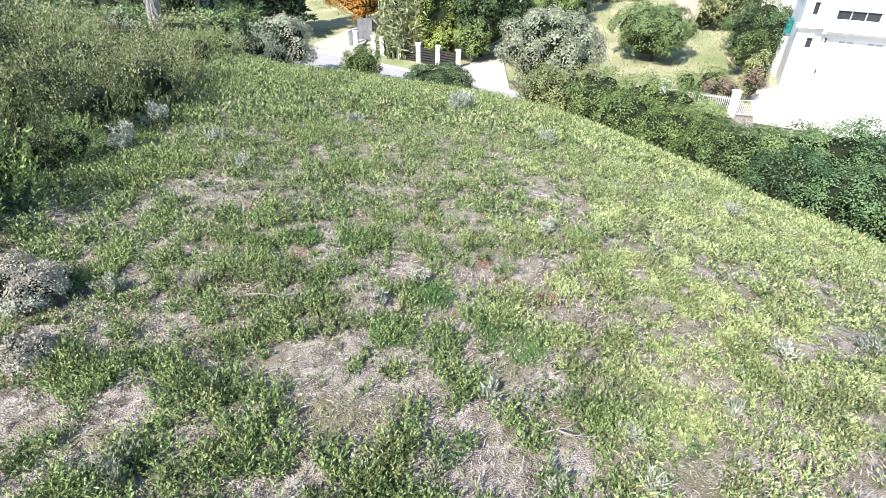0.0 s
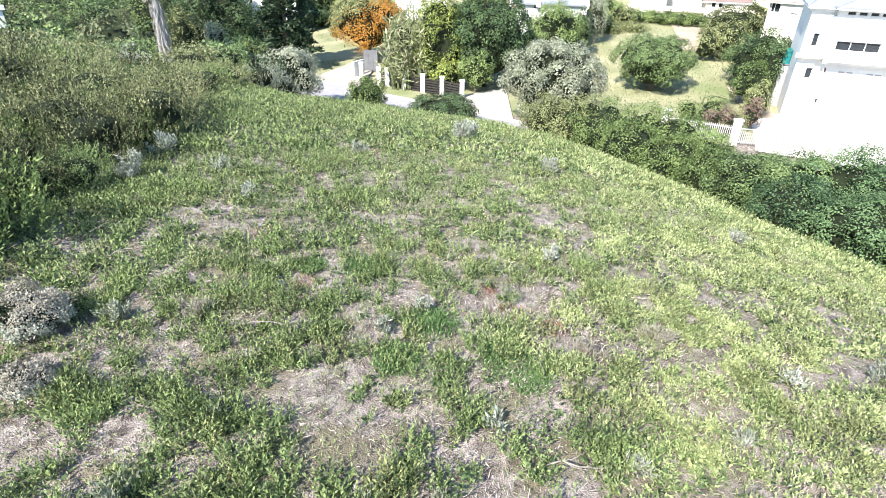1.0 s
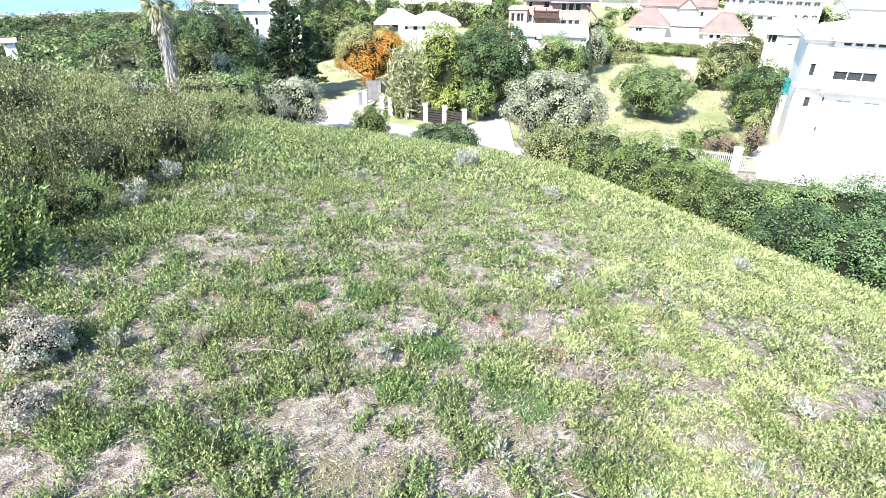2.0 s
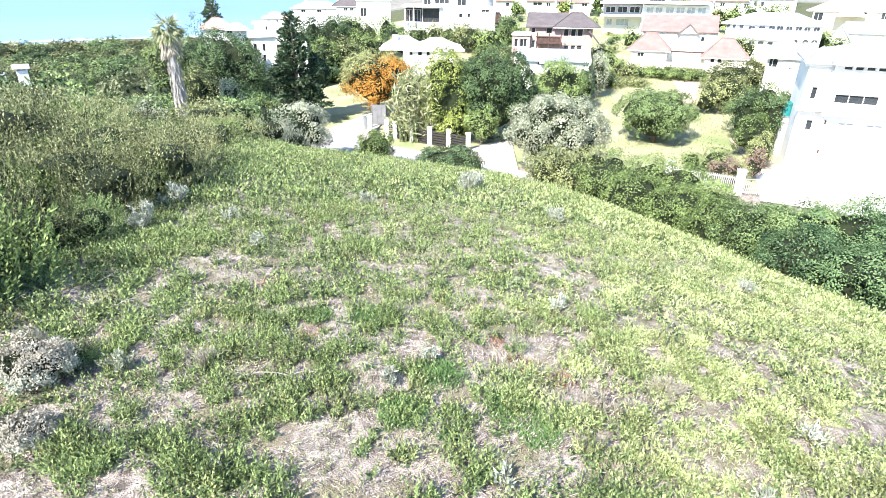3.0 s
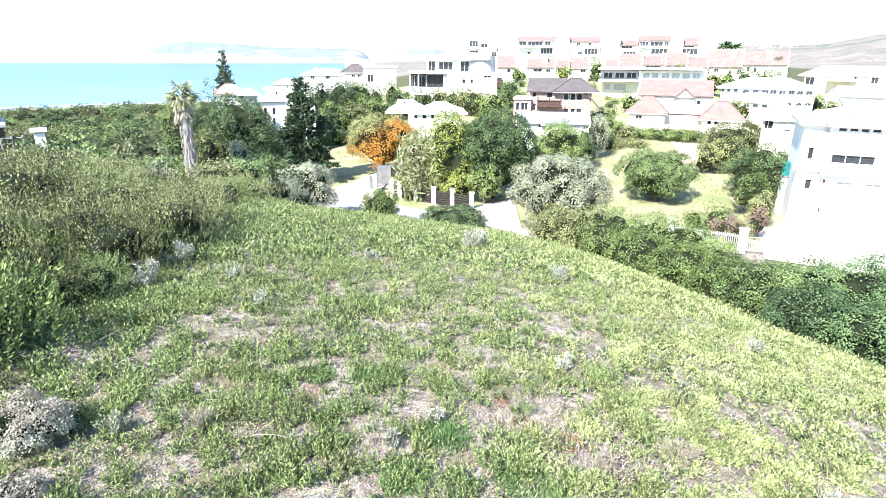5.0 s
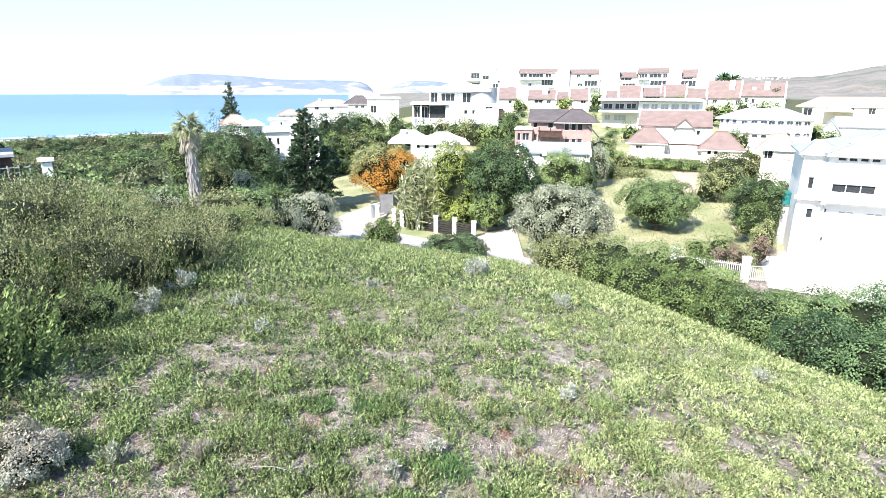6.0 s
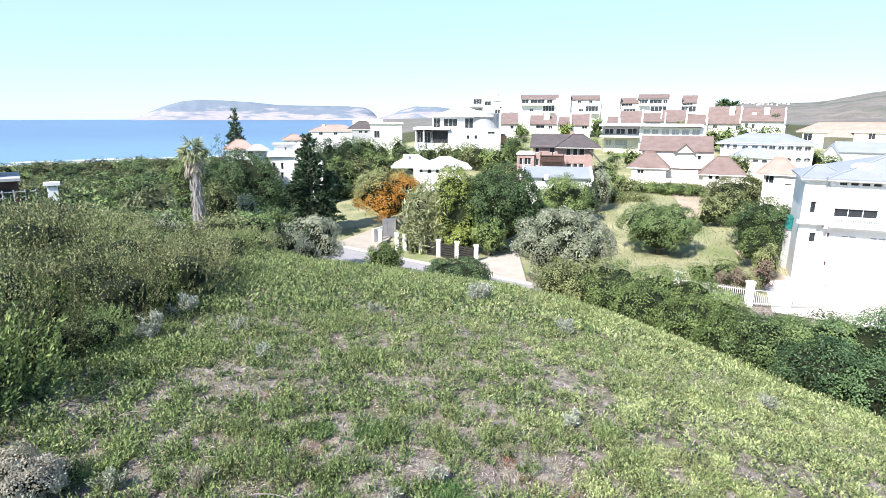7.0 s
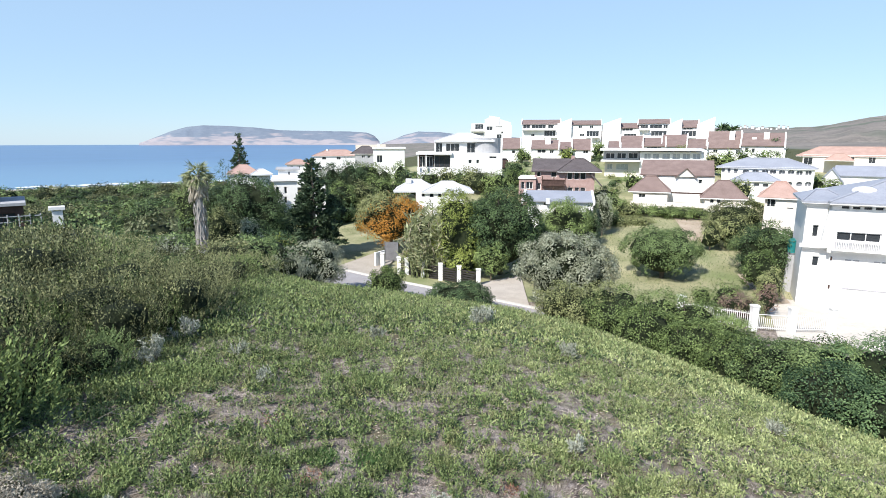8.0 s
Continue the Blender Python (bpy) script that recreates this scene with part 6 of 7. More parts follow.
h = thing('terraced_house', 'white terraced house with a red-brown tiled roof', "house", pose(25.42, 146.82, 24.72, 0, 0, -9.8), 'terraced houses under the ridge')
walls(h, M_WHITE, -1.65, 1.51, 0.00, 8.00, -5.00, 3.33, [(-1.25, 0.76, 1.74, 3.19)])
mono_roof(h, M_ROOFBROWN, -1.90, 1.54, -0.35, 8.35, 3.26, 1.80)

h = thing('terraced_house', 'white terraced house with a red-brown tiled roof', "house", pose(29.55, 147.06, 24.71, 0, 0, -11.4), 'terraced houses under the ridge')
walls(h, M_WHITE, -2.51, 2.35, 0.00, 8.00, -5.00, 3.05, [(0.31, 1.59, 2.04, 2.91)])
mono_roof(h, M_ROOFBROWN, -2.78, 2.35, -0.35, 8.35, 2.97, 2.81)

h = thing('terraced_house', 'white terraced house with a red-brown tiled roof', "house", pose(36.72, 142.34, 25.74, 0, 0, -14.5), 'terraced houses under the ridge')
walls(h, M_WHITE, -1.57, 1.42, 0.00, 8.00, -5.00, 2.52, [(-1.05, -0.24, 1.4, 2.23)])
mono_roof(h, M_ROOFBROWN, -1.82, 1.43, -0.35, 8.35, 2.45, 1.73)

h = thing('terraced_house', 'white terraced house with a red-brown tiled roof', "house", pose(41.03, 142.20, 25.75, 0, 0, -16.1), 'terraced houses under the ridge')
walls(h, M_WHITE, -2.78, 2.59, 0.00, 8.00, -5.00, 2.51, [(-2.0, -0.92, 1.39, 2.23)])
mono_roof(h, M_ROOFBROWN, -3.08, 2.54, -0.35, 8.35, 2.44, 3.12)

h = thing('terraced_house', 'white terraced house with a red-brown tiled roof', "house", pose(46.39, 141.59, 26.05, 0, 0, -18.1), 'terraced houses under the ridge')
walls(h, M_WHITE, -2.74, 2.52, 0.00, 8.00, -5.00, 2.77, [(-1.98, 1.44, 1.39, 2.49)])
mono_roof(h, M_ROOFBROWN, -3.03, 2.48, -0.35, 8.35, 2.70, 2.00)

h = thing('terraced_house', 'white terraced house with a red-brown tiled roof', "house", pose(51.18, 141.00, 25.80, 0, 0, -19.9), 'terraced houses under the ridge')
walls(h, M_WHITE, -2.97, 2.71, 0.00, 8.00, -5.00, 2.89, [(-1.97, -1.19, 1.64, 2.47), (0.1, 1.13, 1.66, 2.48)])
mono_roof(h, M_ROOFBROWN, -3.31, 2.62, -0.35, 8.35, 2.82, 2.94)

h = thing('terraced_house', 'white terraced house with a red-brown tiled roof', "house", pose(55.57, 138.25, 25.89, 0, 0, -21.9), 'terraced houses under the ridge')
walls(h, M_WHITE, -2.36, 2.13, 0.00, 8.00, -5.00, 2.43, [(-1.64, 0.36, 1.08, 2.29)])
mono_roof(h, M_ROOFBROWN, -2.66, 2.07, -0.35, 8.35, 2.36, 2.21)

h = thing('terraced_house', 'white terraced house with a red-brown tiled roof', "house", pose(61.35, 136.88, 26.47, 0, 0, -24.1), 'terraced houses under the ridge')
walls(h, M_WHITE, -3.75, 3.51, 0.00, 8.00, -5.00, 1.73, [(-2.53, -1.55, 0.65, 1.45), (0.66, 1.26, 0.41, 1.07), (2.33, 3.28, 0.3, 1.35)])
mono_roof(h, M_ROOFBROWN, -4.11, 3.37, -0.35, 8.35, 1.66, 4.04)
walls(h, M_WHITE, 0.68, 1.89, 2.50, 3.90, 1.59, 5.85, [])

h = thing('terraced_house', 'white terraced house with a red-brown tiled roof', "house", pose(67.81, 131.55, 25.85, 0, 0, -27.3), 'terraced houses under the ridge')
walls(h, M_WHITE, -4.61, 4.17, 0.00, 8.00, -5.00, 2.93, [(-3.96, -3.27, 1.5, 2.53), (-0.46, 0.1, 0.89, 1.66), (-2.57, -1.88, 1.38, 2.41)])
mono_roof(h, M_ROOFBROWN, -4.99, 3.99, -0.35, 8.35, 2.87, 2.98)
walls(h, M_WHITE, -2.79, -1.86, 2.50, 3.90, 0.51, 4.98, [])
walls(h, M_WHITE, -0.39, 0.75, 2.50, 3.90, 2.08, 6.13, [])


# ---- road, drives, walls and fences in the valley ----
def drape(name, label, corners, material, lift=0.06, n=14, category="paving"):
    """A sheet laid over the ground between four corners."""
    a, b, c, d = [Vector((*p, 0)) for p in corners]
    verts, faces = [], []
    for i in range(n + 1):
        for j in range(n + 1):
            p = a.lerp(b, i / n).lerp(d.lerp(c, i / n), j / n)
            verts.append((p.x, p.y, gz(p.x, p.y) + lift))
    for i in range(n):
        for j in range(n):
            k = i * (n + 1) + j
            faces.append((k, k + n + 1, k + n + 2, k + 1))
    return tagged(new(name, mesh_of(name, verts, faces, material, True)), label, category, kind="structure")


ROAD = [(-60, 62), (-40, 63.5), (-26, 62.6), (-19, 60.2), (-13.8, 57.7), (-4.1, 51.2), (2.3, 46.9), (7.1, 43.6), (14, 38.6), (22, 32.5), (32, 24), (44, 12)]


def ribbon(name, label, line, off0, off1, lift, material, side=0.0, category="road"):
    """A strip along a line of the plan between two offsets to its near side; side: the depth of its edges."""
    pts = []
    for (x0, y0), (x1, y1) in zip(line, line[1:]):
        for k in range(6):
            pts.append((x0 + (x1 - x0) * k / 6, y0 + (y1 - y0) * k / 6))
    pts.append(line[-1])
    verts, faces = [], []
    for i, (x, y) in enumerate(pts):
        xa, ya = pts[max(0, i - 1)]
        xb, yb = pts[min(len(pts) - 1, i + 1)]
        t = Vector((xb - xa, yb - ya, 0)).normalized()
        nrm = Vector((t.y, -t.x, 0))
        zc = gz(x + nrm.x * 3, y + nrm.y * 3) * 0.5 + gz(x, y) * 0.5 + lift
        p, q = Vector((x, y, 0)) + nrm * off0, Vector((x, y, 0)) + nrm * off1
        verts += [(p.x, p.y, zc - side), (p.x, p.y, zc), (q.x, q.y, zc), (q.x, q.y, zc - side)]
    for i in range(len(pts) - 1):
        k = i * 4
        for j in range(3):
            faces.append((k + j, k + j + 1, k + 4 + j + 1, k + 4 + j))
    return tagged(new(name, mesh_of(name, verts, faces, material)), label, category, kind="structure")


ribbon("road", "grey asphalt road along the foot of the hill", ROAD, 0.0, 6.2, 0.10, M_ASPHALT, 0.2)
ribbon("kerb", "pale concrete kerb along the far side of the road", ROAD, -0.28, 0.0, 0.24, M_KERB, 0.4, "kerb")
ribbon("kerb_2", "pale concrete kerb along the near side of the road", ROAD, 6.2, 6.48, 0.24, M_KERB, 0.4, "kerb")
M_DRIVE = mat("sandy_drive", (0.38, 0.335, 0.28), (0.48, 0.43, 0.365), 0.6, 0.95, 0.3)
M_WHITEPAVE = mat("pale_concrete", (0.50, 0.455, 0.40), (0.62, 0.575, 0.515), 0.5, 0.9, 0.2)
M_DIRT = mat("bare_earth", (0.38, 0.30, 0.22), (0.52, 0.43, 0.33), 0.5, 0.95, 0.4)
drape("driveway", "pale concrete driveway leading under trees", [(0.6, 52.6), (5.6, 56.6), (5.3, 45.1), (2.2, 47.2)], M_PAVING, 0.2)
drape("driveway_2", "sandy driveway beside the lawn", [(-14.6, 58.6), (-9.3, 55.3), (-8.4, 64.5), (-11.5, 66.0)], M_DRIVE, 0.18)
drape("driveway_3", "pale concrete forecourt of the white house", [(22.5, 39.0), (40.0, 31.0), (46.0, 42.0), (27.0, 49.6)], M_WHITEPAVE, 0.10)
drape("path", "bare sandy earth track on the open plot", [(31.5, 88.0), (35.5, 88.0), (31.5, 68.0), (28.0, 70.0)], M_DIRT, 0.10)
drape("earth_bank", "bare earth beside the white house", [(26.0, 47.0), (28.2, 47.6), (31.0, 57.0), (28.0, 57.0)], M_DIRT, 0.12)
drape("lawn_patch", "green mown verge beside the road", [(-26, 59.5), (-16, 55), (-14, 50), (-24, 54)], M_LAWN, 0.1, category="lawn")

# boundary of the shaded garden: white pillars with dark slatted panels
pill = [(-9.4, 59.6), (-7.3, 57.6), (-6.4, 57.0), (-4.6, 55.9), (-2.7, 54.7), (-0.8, 53.7), (1.1, 52.3)]
M_SLAT = mat("dark_fence_slats", (0.025, 0.022, 0.02), (0.05, 0.045, 0.04), 2, 0.8, 0.2)
fence = thing("boundary_fence", "white plastered pillars with dark slatted panels between", "fence", pose(-4, 55.5, 16.0))


def pillar(parent, x, y, z, w, hgt, origin):
    bm = bmesh.new()
    ox, oy, oz = x - origin[0], y - origin[1], z - origin[2]
    box_bm(bm, ox - w / 2, ox + w / 2, oy - w / 2, oy + w / 2, oz - 0.3, oz + hgt - 0.1)
    box_bm(bm, ox - w / 2 - 0.05, ox + w / 2 + 0.05, oy - w / 2 - 0.05, oy + w / 2 + 0.05, oz + hgt - 0.1, oz + hgt)
    part("pillar", bm, M_WHITE, parent)


for i, (x, y) in enumerate(pill):
    pillar(fence, x, y, 16.05, 0.42, 1.75, (-4, 55.5, 16.0))
for (xa, ya), (xb, yb) in list(zip(pill, pill[1:]))[1:]:
    d = Vector((xb - xa, yb - ya, 0))
    for k in range(6):
        bm = bmesh.new()
        z0 = 0.15 + k * 0.24
        a, b = Vector((xa + 4, ya - 55.5, z0)) + d * 0.1, Vector((xa + 4, ya - 55.5, z0)) + d * 0.9
        limb(bm, a, b, 0.1, 0.1, 4, 0, None, 1)
        part("slat", bm, M_SLAT, fence)
gate = thing("driveway_gate", "tall grey sheet-metal driveway gate standing open", "gate", pose(-8.8, 62.6, 16.15, 0, 0, 8))
M_GATE = mat("grey_gate_metal", (0.16, 0.16, 0.17), (0.24, 0.24, 0.25), 1.5, 0.6, 0.1)
box("gate_panel", gate, M_GATE, -0.75, 0.75, -0.03, 0.03, 0.05, 2.3)
for a in (-0.75, -0.25, 0.25, 0.75):
    box("gate_post", gate, M_GATE, a - 0.04, a + 0.04, -0.06, 0.06, -0.1, 2.4)
wall = thing("gate_wall", "low white garden wall beside the gate", "wall", pose(-9.9, 60.6, 16.05, 0, 0, 60))
box("wall_panel", wall, M_WHITE, -0.8, 0.9, -0.12, 0.12, -0.2, 1.7)

# white picket fence and gate posts before the white house
M_WHITEMETAL = mat("white_painted_metal", (0.72, 0.72, 0.70), (0.80, 0.80, 0.78), 2.0, 0.5, 0.05)
FP = [(17.0, 43.0), (19.2, 41.8), (21.45, 40.5), (23.95, 40.0), (26.9, 40.1)]
picket_fence = thing("picket_fence", "white metal railing fence between square white pillars", "fence", pose(21.3, 40.2, 16.0))
for i, (x, y) in enumerate(FP):
    if i != 1:
        pillar(picket_fence, x, y, 16.05, 0.46, 1.95, (21.3, 40.2, 16.0))
pk = bmesh.new()
limb(pk, (0, 0, 0.25), (0, 0, 1.45), 0.022, 0.022, 5, 0, None, 1)
pk_me = bpy.data.meshes.new("picket")
pk.to_mesh(pk_me)
pk.free()
pk_me.materials.append(M_WHITEMETAL)
for i, ((xa, ya), (xb, yb)) in enumerate(zip(FP, FP[1:])):
    d = Vector((xb - xa, yb - ya, 0))
    n = int(d.length / 0.13)
    for k in range(1, n):
        p = part("picket", pk_me, None, picket_fence)
        f = k / n
        dip = -0.32 * math.sin(f * math.pi) if i == 2 else 0.0
        p.location = (xa - 21.3 + d.x * f, ya - 40.2 + d.y * f, 0)
        p.scale = (1, 1, 1 + dip)
    for z in (0.3, 1.3):
        bm = bmesh.new()
        limb(bm, (xa - 21.3, ya - 40.2, z), (xb - 21.3, yb - 40.2, z), 0.03, 0.03, 5, 0, None, 1)
        part("rail", bm, M_WHITEMETAL, picket_fence)
edging = thing("stone_edging", "row of pale stones along the flower bed", "edging", pose(23.0, 44.6, 16.05))
rng_e = np.random.RandomState(3)
for i in range(16):
    bm = bmesh.new()
    bmesh.ops.create_icosphere(bm, subdivisions=1, radius=0.16, matrix=Matrix.Translation((i * 0.3 - 1.5, 0.09 * i + rng_e.uniform(-.06, .06), 0.06)) @ Matrix.Diagonal((1, 0.8, 0.7, 1)))
    part("stone", bm, M_KERB, edging)
M_TEAL = mat("teal_tank", (0.015, 0.16, 0.165), (0.02, 0.22, 0.22), 1.0, 0.5, 0.05)
tank = thing("water_tank", "teal plastic water tank beside the white house", "tank", pose(30.3, 52.1, 19.75, 0, 0, -24.5))
bm = bmesh.new()
bmesh.ops.create_cone(bm, cap_ends=True, segments=20, radius1=0.34, radius2=0.34, depth=1.1, matrix=Matrix.Translation((0, 0, 0.55)))
bmesh.ops.create_cone(bm, cap_ends=True, segments=20, radius1=0.37, radius2=0.14, depth=0.25, matrix=Matrix.Translation((0, 0, 1.22)))
part("tank_body", bm, M_TEAL, tank)
# added support; its grey stands in for the house's shaded side wall
box("tank_shade_pier", tank, M_GREYWALL, -0.3, 0.3, -0.3, 0.3, -4.2, -0.08, "added grey pier imitating the house's shaded side")
box("tank_platform", tank, M_GATE, -0.4, 0.4, -0.4, 0.4, -0.08, -0.002)

# rough grass over the open plot and verges
def plot_grass():
    rng = np.random.RandomState(21)
    green, dry = [], []
    for _ in range(6500):
        r, a = math.sqrt(rng.uniform(46 ** 2, 96 ** 2)), rng.uniform(-19, 33)
        x, y = r * math.sin(math.radians(a)), r * math.cos(math.radians(a))
        if (a > 23 and r < 58) or r < 50:
            continue
        if a < 10 and (r < 62 or noise.noise((x * 0.1, y * 0.1, 2)) < 0.1):
            continue
        n = 7
        p = np.stack([x + rng.normal(size=n) * 0.5, y + rng.normal(size=n) * 0.5, np.zeros(n)], 1)
        p[:, 2] = ground_z(p[:, 0], p[:, 1])
        d = rng.normal(size=(n, 3)) * 0.5
        d[:, 2] = 1
        (green if noise.noise((x * 0.22, y * 0.22, 6)) + rng.normal() * 0.2 > 0 else dry).append(quads(n, p, d, 0.16, 0.05, face=d * 0 + np.array([-0.6, -0.5, 0.8]), rng=rng))
    tagged(new("rough_grass", quad_mesh("rough_grass", np.concatenate(green), M_HERB)), "rough green grass tufts on the open plot", "grass", kind="stuff")
    tagged(new("dry_grass", quad_mesh("dry_grass", np.concatenate(dry), M_SAGE)), "pale dry grass tufts on the open plot", "grass", kind="stuff")


plot_grass()


def far_tree(name, label, x, y, top, w, leaf, seed, group):
    """A tree or bush seen from afar: fewer, larger leaf sprays."""
    r = math.hypot(x, y)
    spray = 0.0032 * r
    n = int(min(3200, max(500, 2.2 * w * max(w, top - gz(x, y)) / (spray * spray * 0.45))))
    tree(name, label, x, y, top, w, leaf, n, spray, spray * 0.5, seed, 0.06, count=18, category="tree" if "tree" in name else "bush", group=group)


# ---- trees and bushes of the valley and the far slope: place, top, width ----
for i, (x, y, top, w) in enumerate((
        (-30.3, 67.5, 25.3, 4.6), (-30.8, 73.9, 25.8, 5.7), (-29.1, 76.7, 25.1, 5.3), (-26.5, 73.4, 23.6, 4.4), (-24.8, 61.2, 22.4, 4.8),
        (-22.9, 61.9, 20.7, 3.4), (-24.8, 102, 26.1, 6.2), (-23.3, 109.6, 26.3, 6.6), (-26.5, 96.4, 25.1, 4.8), (-22.4, 89.2, 22.3, 5.4),
        (-20.7, 87.6, 20.1, 5.4), (-22.7, 85, 20, 4.3), (-18.9, 90, 18.8, 4.6), (-10.9, 83.3, 22, 5.1), (-11.6, 105.4, 24.7, 4.3),
        (9.1, 107.6, 26.5, 5), (7.2, 91.7, 22.8, 2.4),)):
    far_tree("garden_tree", "dense dark green tree among the gardens", x, y, top, w, M_DARKLEAF, 1758 + i, "garden trees of the valley")
for i, (x, y, top, w) in enumerate((
        (-20.7, 51, 22.9, 2.5),)):
    far_tree("garden_tree", "soft grey-green tree among the gardens", x, y, top, w, M_GREYLEAF, 1905 + i, "garden trees of the valley")
for i, (x, y, top, w) in enumerate((
        (-24, 70, 20.3, 3.5), (-33.1, 64, 26.1, 3.6), (-21.1, 116.1, 25.9, 7.1), (-20.8, 92.7, 23.4, 5.6), (-16, 98.7, 24, 6),
        (-14.3, 101, 23, 5.2), (-13.4, 111.2, 26.1, 4.1), (-9.8, 103.5, 24.2, 5.3), (-7.1, 101.8, 25.0, 5.2), (-1.4, 102, 24.8, 5.2),
        (-17.6, 116.7, 24.7, 4.7), (5.2, 98.9, 24.8, 6), (7.9, 101.7, 25.4, 4.1), (10.7, 104.5, 24.8, 3.8), (3.6, 83.9, 23.2, 5.1),)):
    far_tree("garden_tree", "leafy mid-green tree among the gardens", x, y, top, w, M_LEAF, 3728 + i, "garden trees of the valley")
for i, (x, y, top, w) in enumerate((
        (-29.8, 63.3, 24.8, 3.7),)):
    far_tree("garden_tree", "very dark fine-leaved tree among the gardens", x, y, top, w, M_NEEDLE, 771 + i, "garden trees of the valley")
for i, (x, y, top, w) in enumerate((
        (-20.3, 60.7, 19.3, 3.1), (-23.5, 53, 23.3, 3.1), (-24.2, 51.6, 24.1, 2.5), (-18.4, 95.2, 23.4, 5.8), (-15, 86.7, 21.6, 5.3),
        (-3.9, 101.9, 25.2, 4.7), (2.2, 100, 25.0, 6.1), (5.9, 79.8, 23.2, 4), (0.7, 101, 25.4, 4.1),)):
    far_tree("garden_tree", "dull olive-green tree among the gardens", x, y, top, w, M_OLIVELEAF, 2409 + i, "garden trees of the valley")
for i, (x, y, top, w) in enumerate((
        (-20.7, 58.4, 20.3, 2.7),)):
    far_tree("garden_tree", "bright yellow-green tree among the gardens", x, y, top, w, M_YELLOWLEAF, 3060 + i, "garden trees of the valley")
for i, (x, y, top, w) in enumerate((
        (14.8, 68.4, 22.5, 3.4), (19.9, 77.5, 20.7, 3), (71.2, 132, 30.6, 3.3), (29.4, 56.8, 21.5, 3.5), (29.4, 52.3, 21.9, 2.2),)):
    far_tree("slope_bush", "dense dark green bush on the slope between houses", x, y, top, w, M_DARKLEAF, 1226 + i, "bushes between the houses")
for i, (x, y, top, w) in enumerate((
        (24.1, 43.8, 18.9, 1.5),)):
    far_tree("slope_bush", "dry brown twiggy bush on the slope between houses", x, y, top, w, M_DRYLEAF, 869 + i, "bushes between the houses")
for i, (x, y, top, w) in enumerate((
        (12.1, 68.9, 22.5, 4.1), (8.3, 61.4, 21.6, 3.1), (13, 62.7, 21, 3.7), (10.8, 67.1, 22.2, 3.4), (21.8, 89.4, 22.9, 4.3),
        (22.1, 85.2, 21.9, 4.9), (26.5, 83.9, 20.4, 4.8), (29.1, 83, 20.4, 4.7), (31.3, 82.2, 20.3, 4.6), (33.2, 81.5, 20.3, 3.7),
        (30.3, 103.7, 24.5, 3.5), (31, 99.3, 23.9, 2.8), (55.5, 122, 28.3, 4.3), (58.4, 120.6, 28.3, 4.6), (61.1, 119.2, 28.1, 4.5),
        (64.3, 119.8, 27.9, 3), (59.6, 97.2, 24.3, 2.7), (60.8, 95.2, 23.7, 2.3), (41.8, 90.8, 23.3, 2.4), (44.2, 94.2, 24.2, 3.3),)):
    far_tree("slope_bush", "leafy mid-green bush on the slope between houses", x, y, top, w, M_LEAF, 3196 + i, "bushes between the houses")
for i, (x, y, top, w) in enumerate((
        (14.2, 147.3, 28.2, 3.8), (35.8, 155.9, 29.6, 3.6), (27.2, 51.2, 20.3, 3.6), (20.7, 43.3, 19, 3.2), (19.9, 45.9, 18.1, 1.7),
        (14, 33.2, 17.9, 1.6),)):
    far_tree("slope_bush", "leafy mid-green bush on the slope between houses", x, y, top, w, M_LEAF, 3216 + i, "bushes between the houses")
for i, (x, y, top, w) in enumerate((
        (23.9, 83.7, 20.8, 4.8), (21.2, 79.2, 19.3, 4.6), (24.4, 79.3, 19.4, 4.6), (53.4, 124, 27.8, 4.4), (44.8, 91.6, 23.9, 2.4),
        (51.5, 136.6, 28.9, 3.7), (31.8, 66.8, 21.7, 5.4), (28.9, 66, 20.8, 3), (26.2, 47.2, 19.5, 2.5), (21.7, 41.7, 18.5, 2.2),)):
    far_tree("slope_bush", "dull olive-green bush on the slope between houses", x, y, top, w, M_OLIVELEAF, 1877 + i, "bushes between the houses")
for i, (x, y, top, w) in enumerate((
        (25.5, 144.8, 28.2, 4),)):
    far_tree("slope_bush", "bright yellow-green bush on the slope between houses", x, y, top, w, M_YELLOWLEAF, 2528 + i, "bushes between the houses")


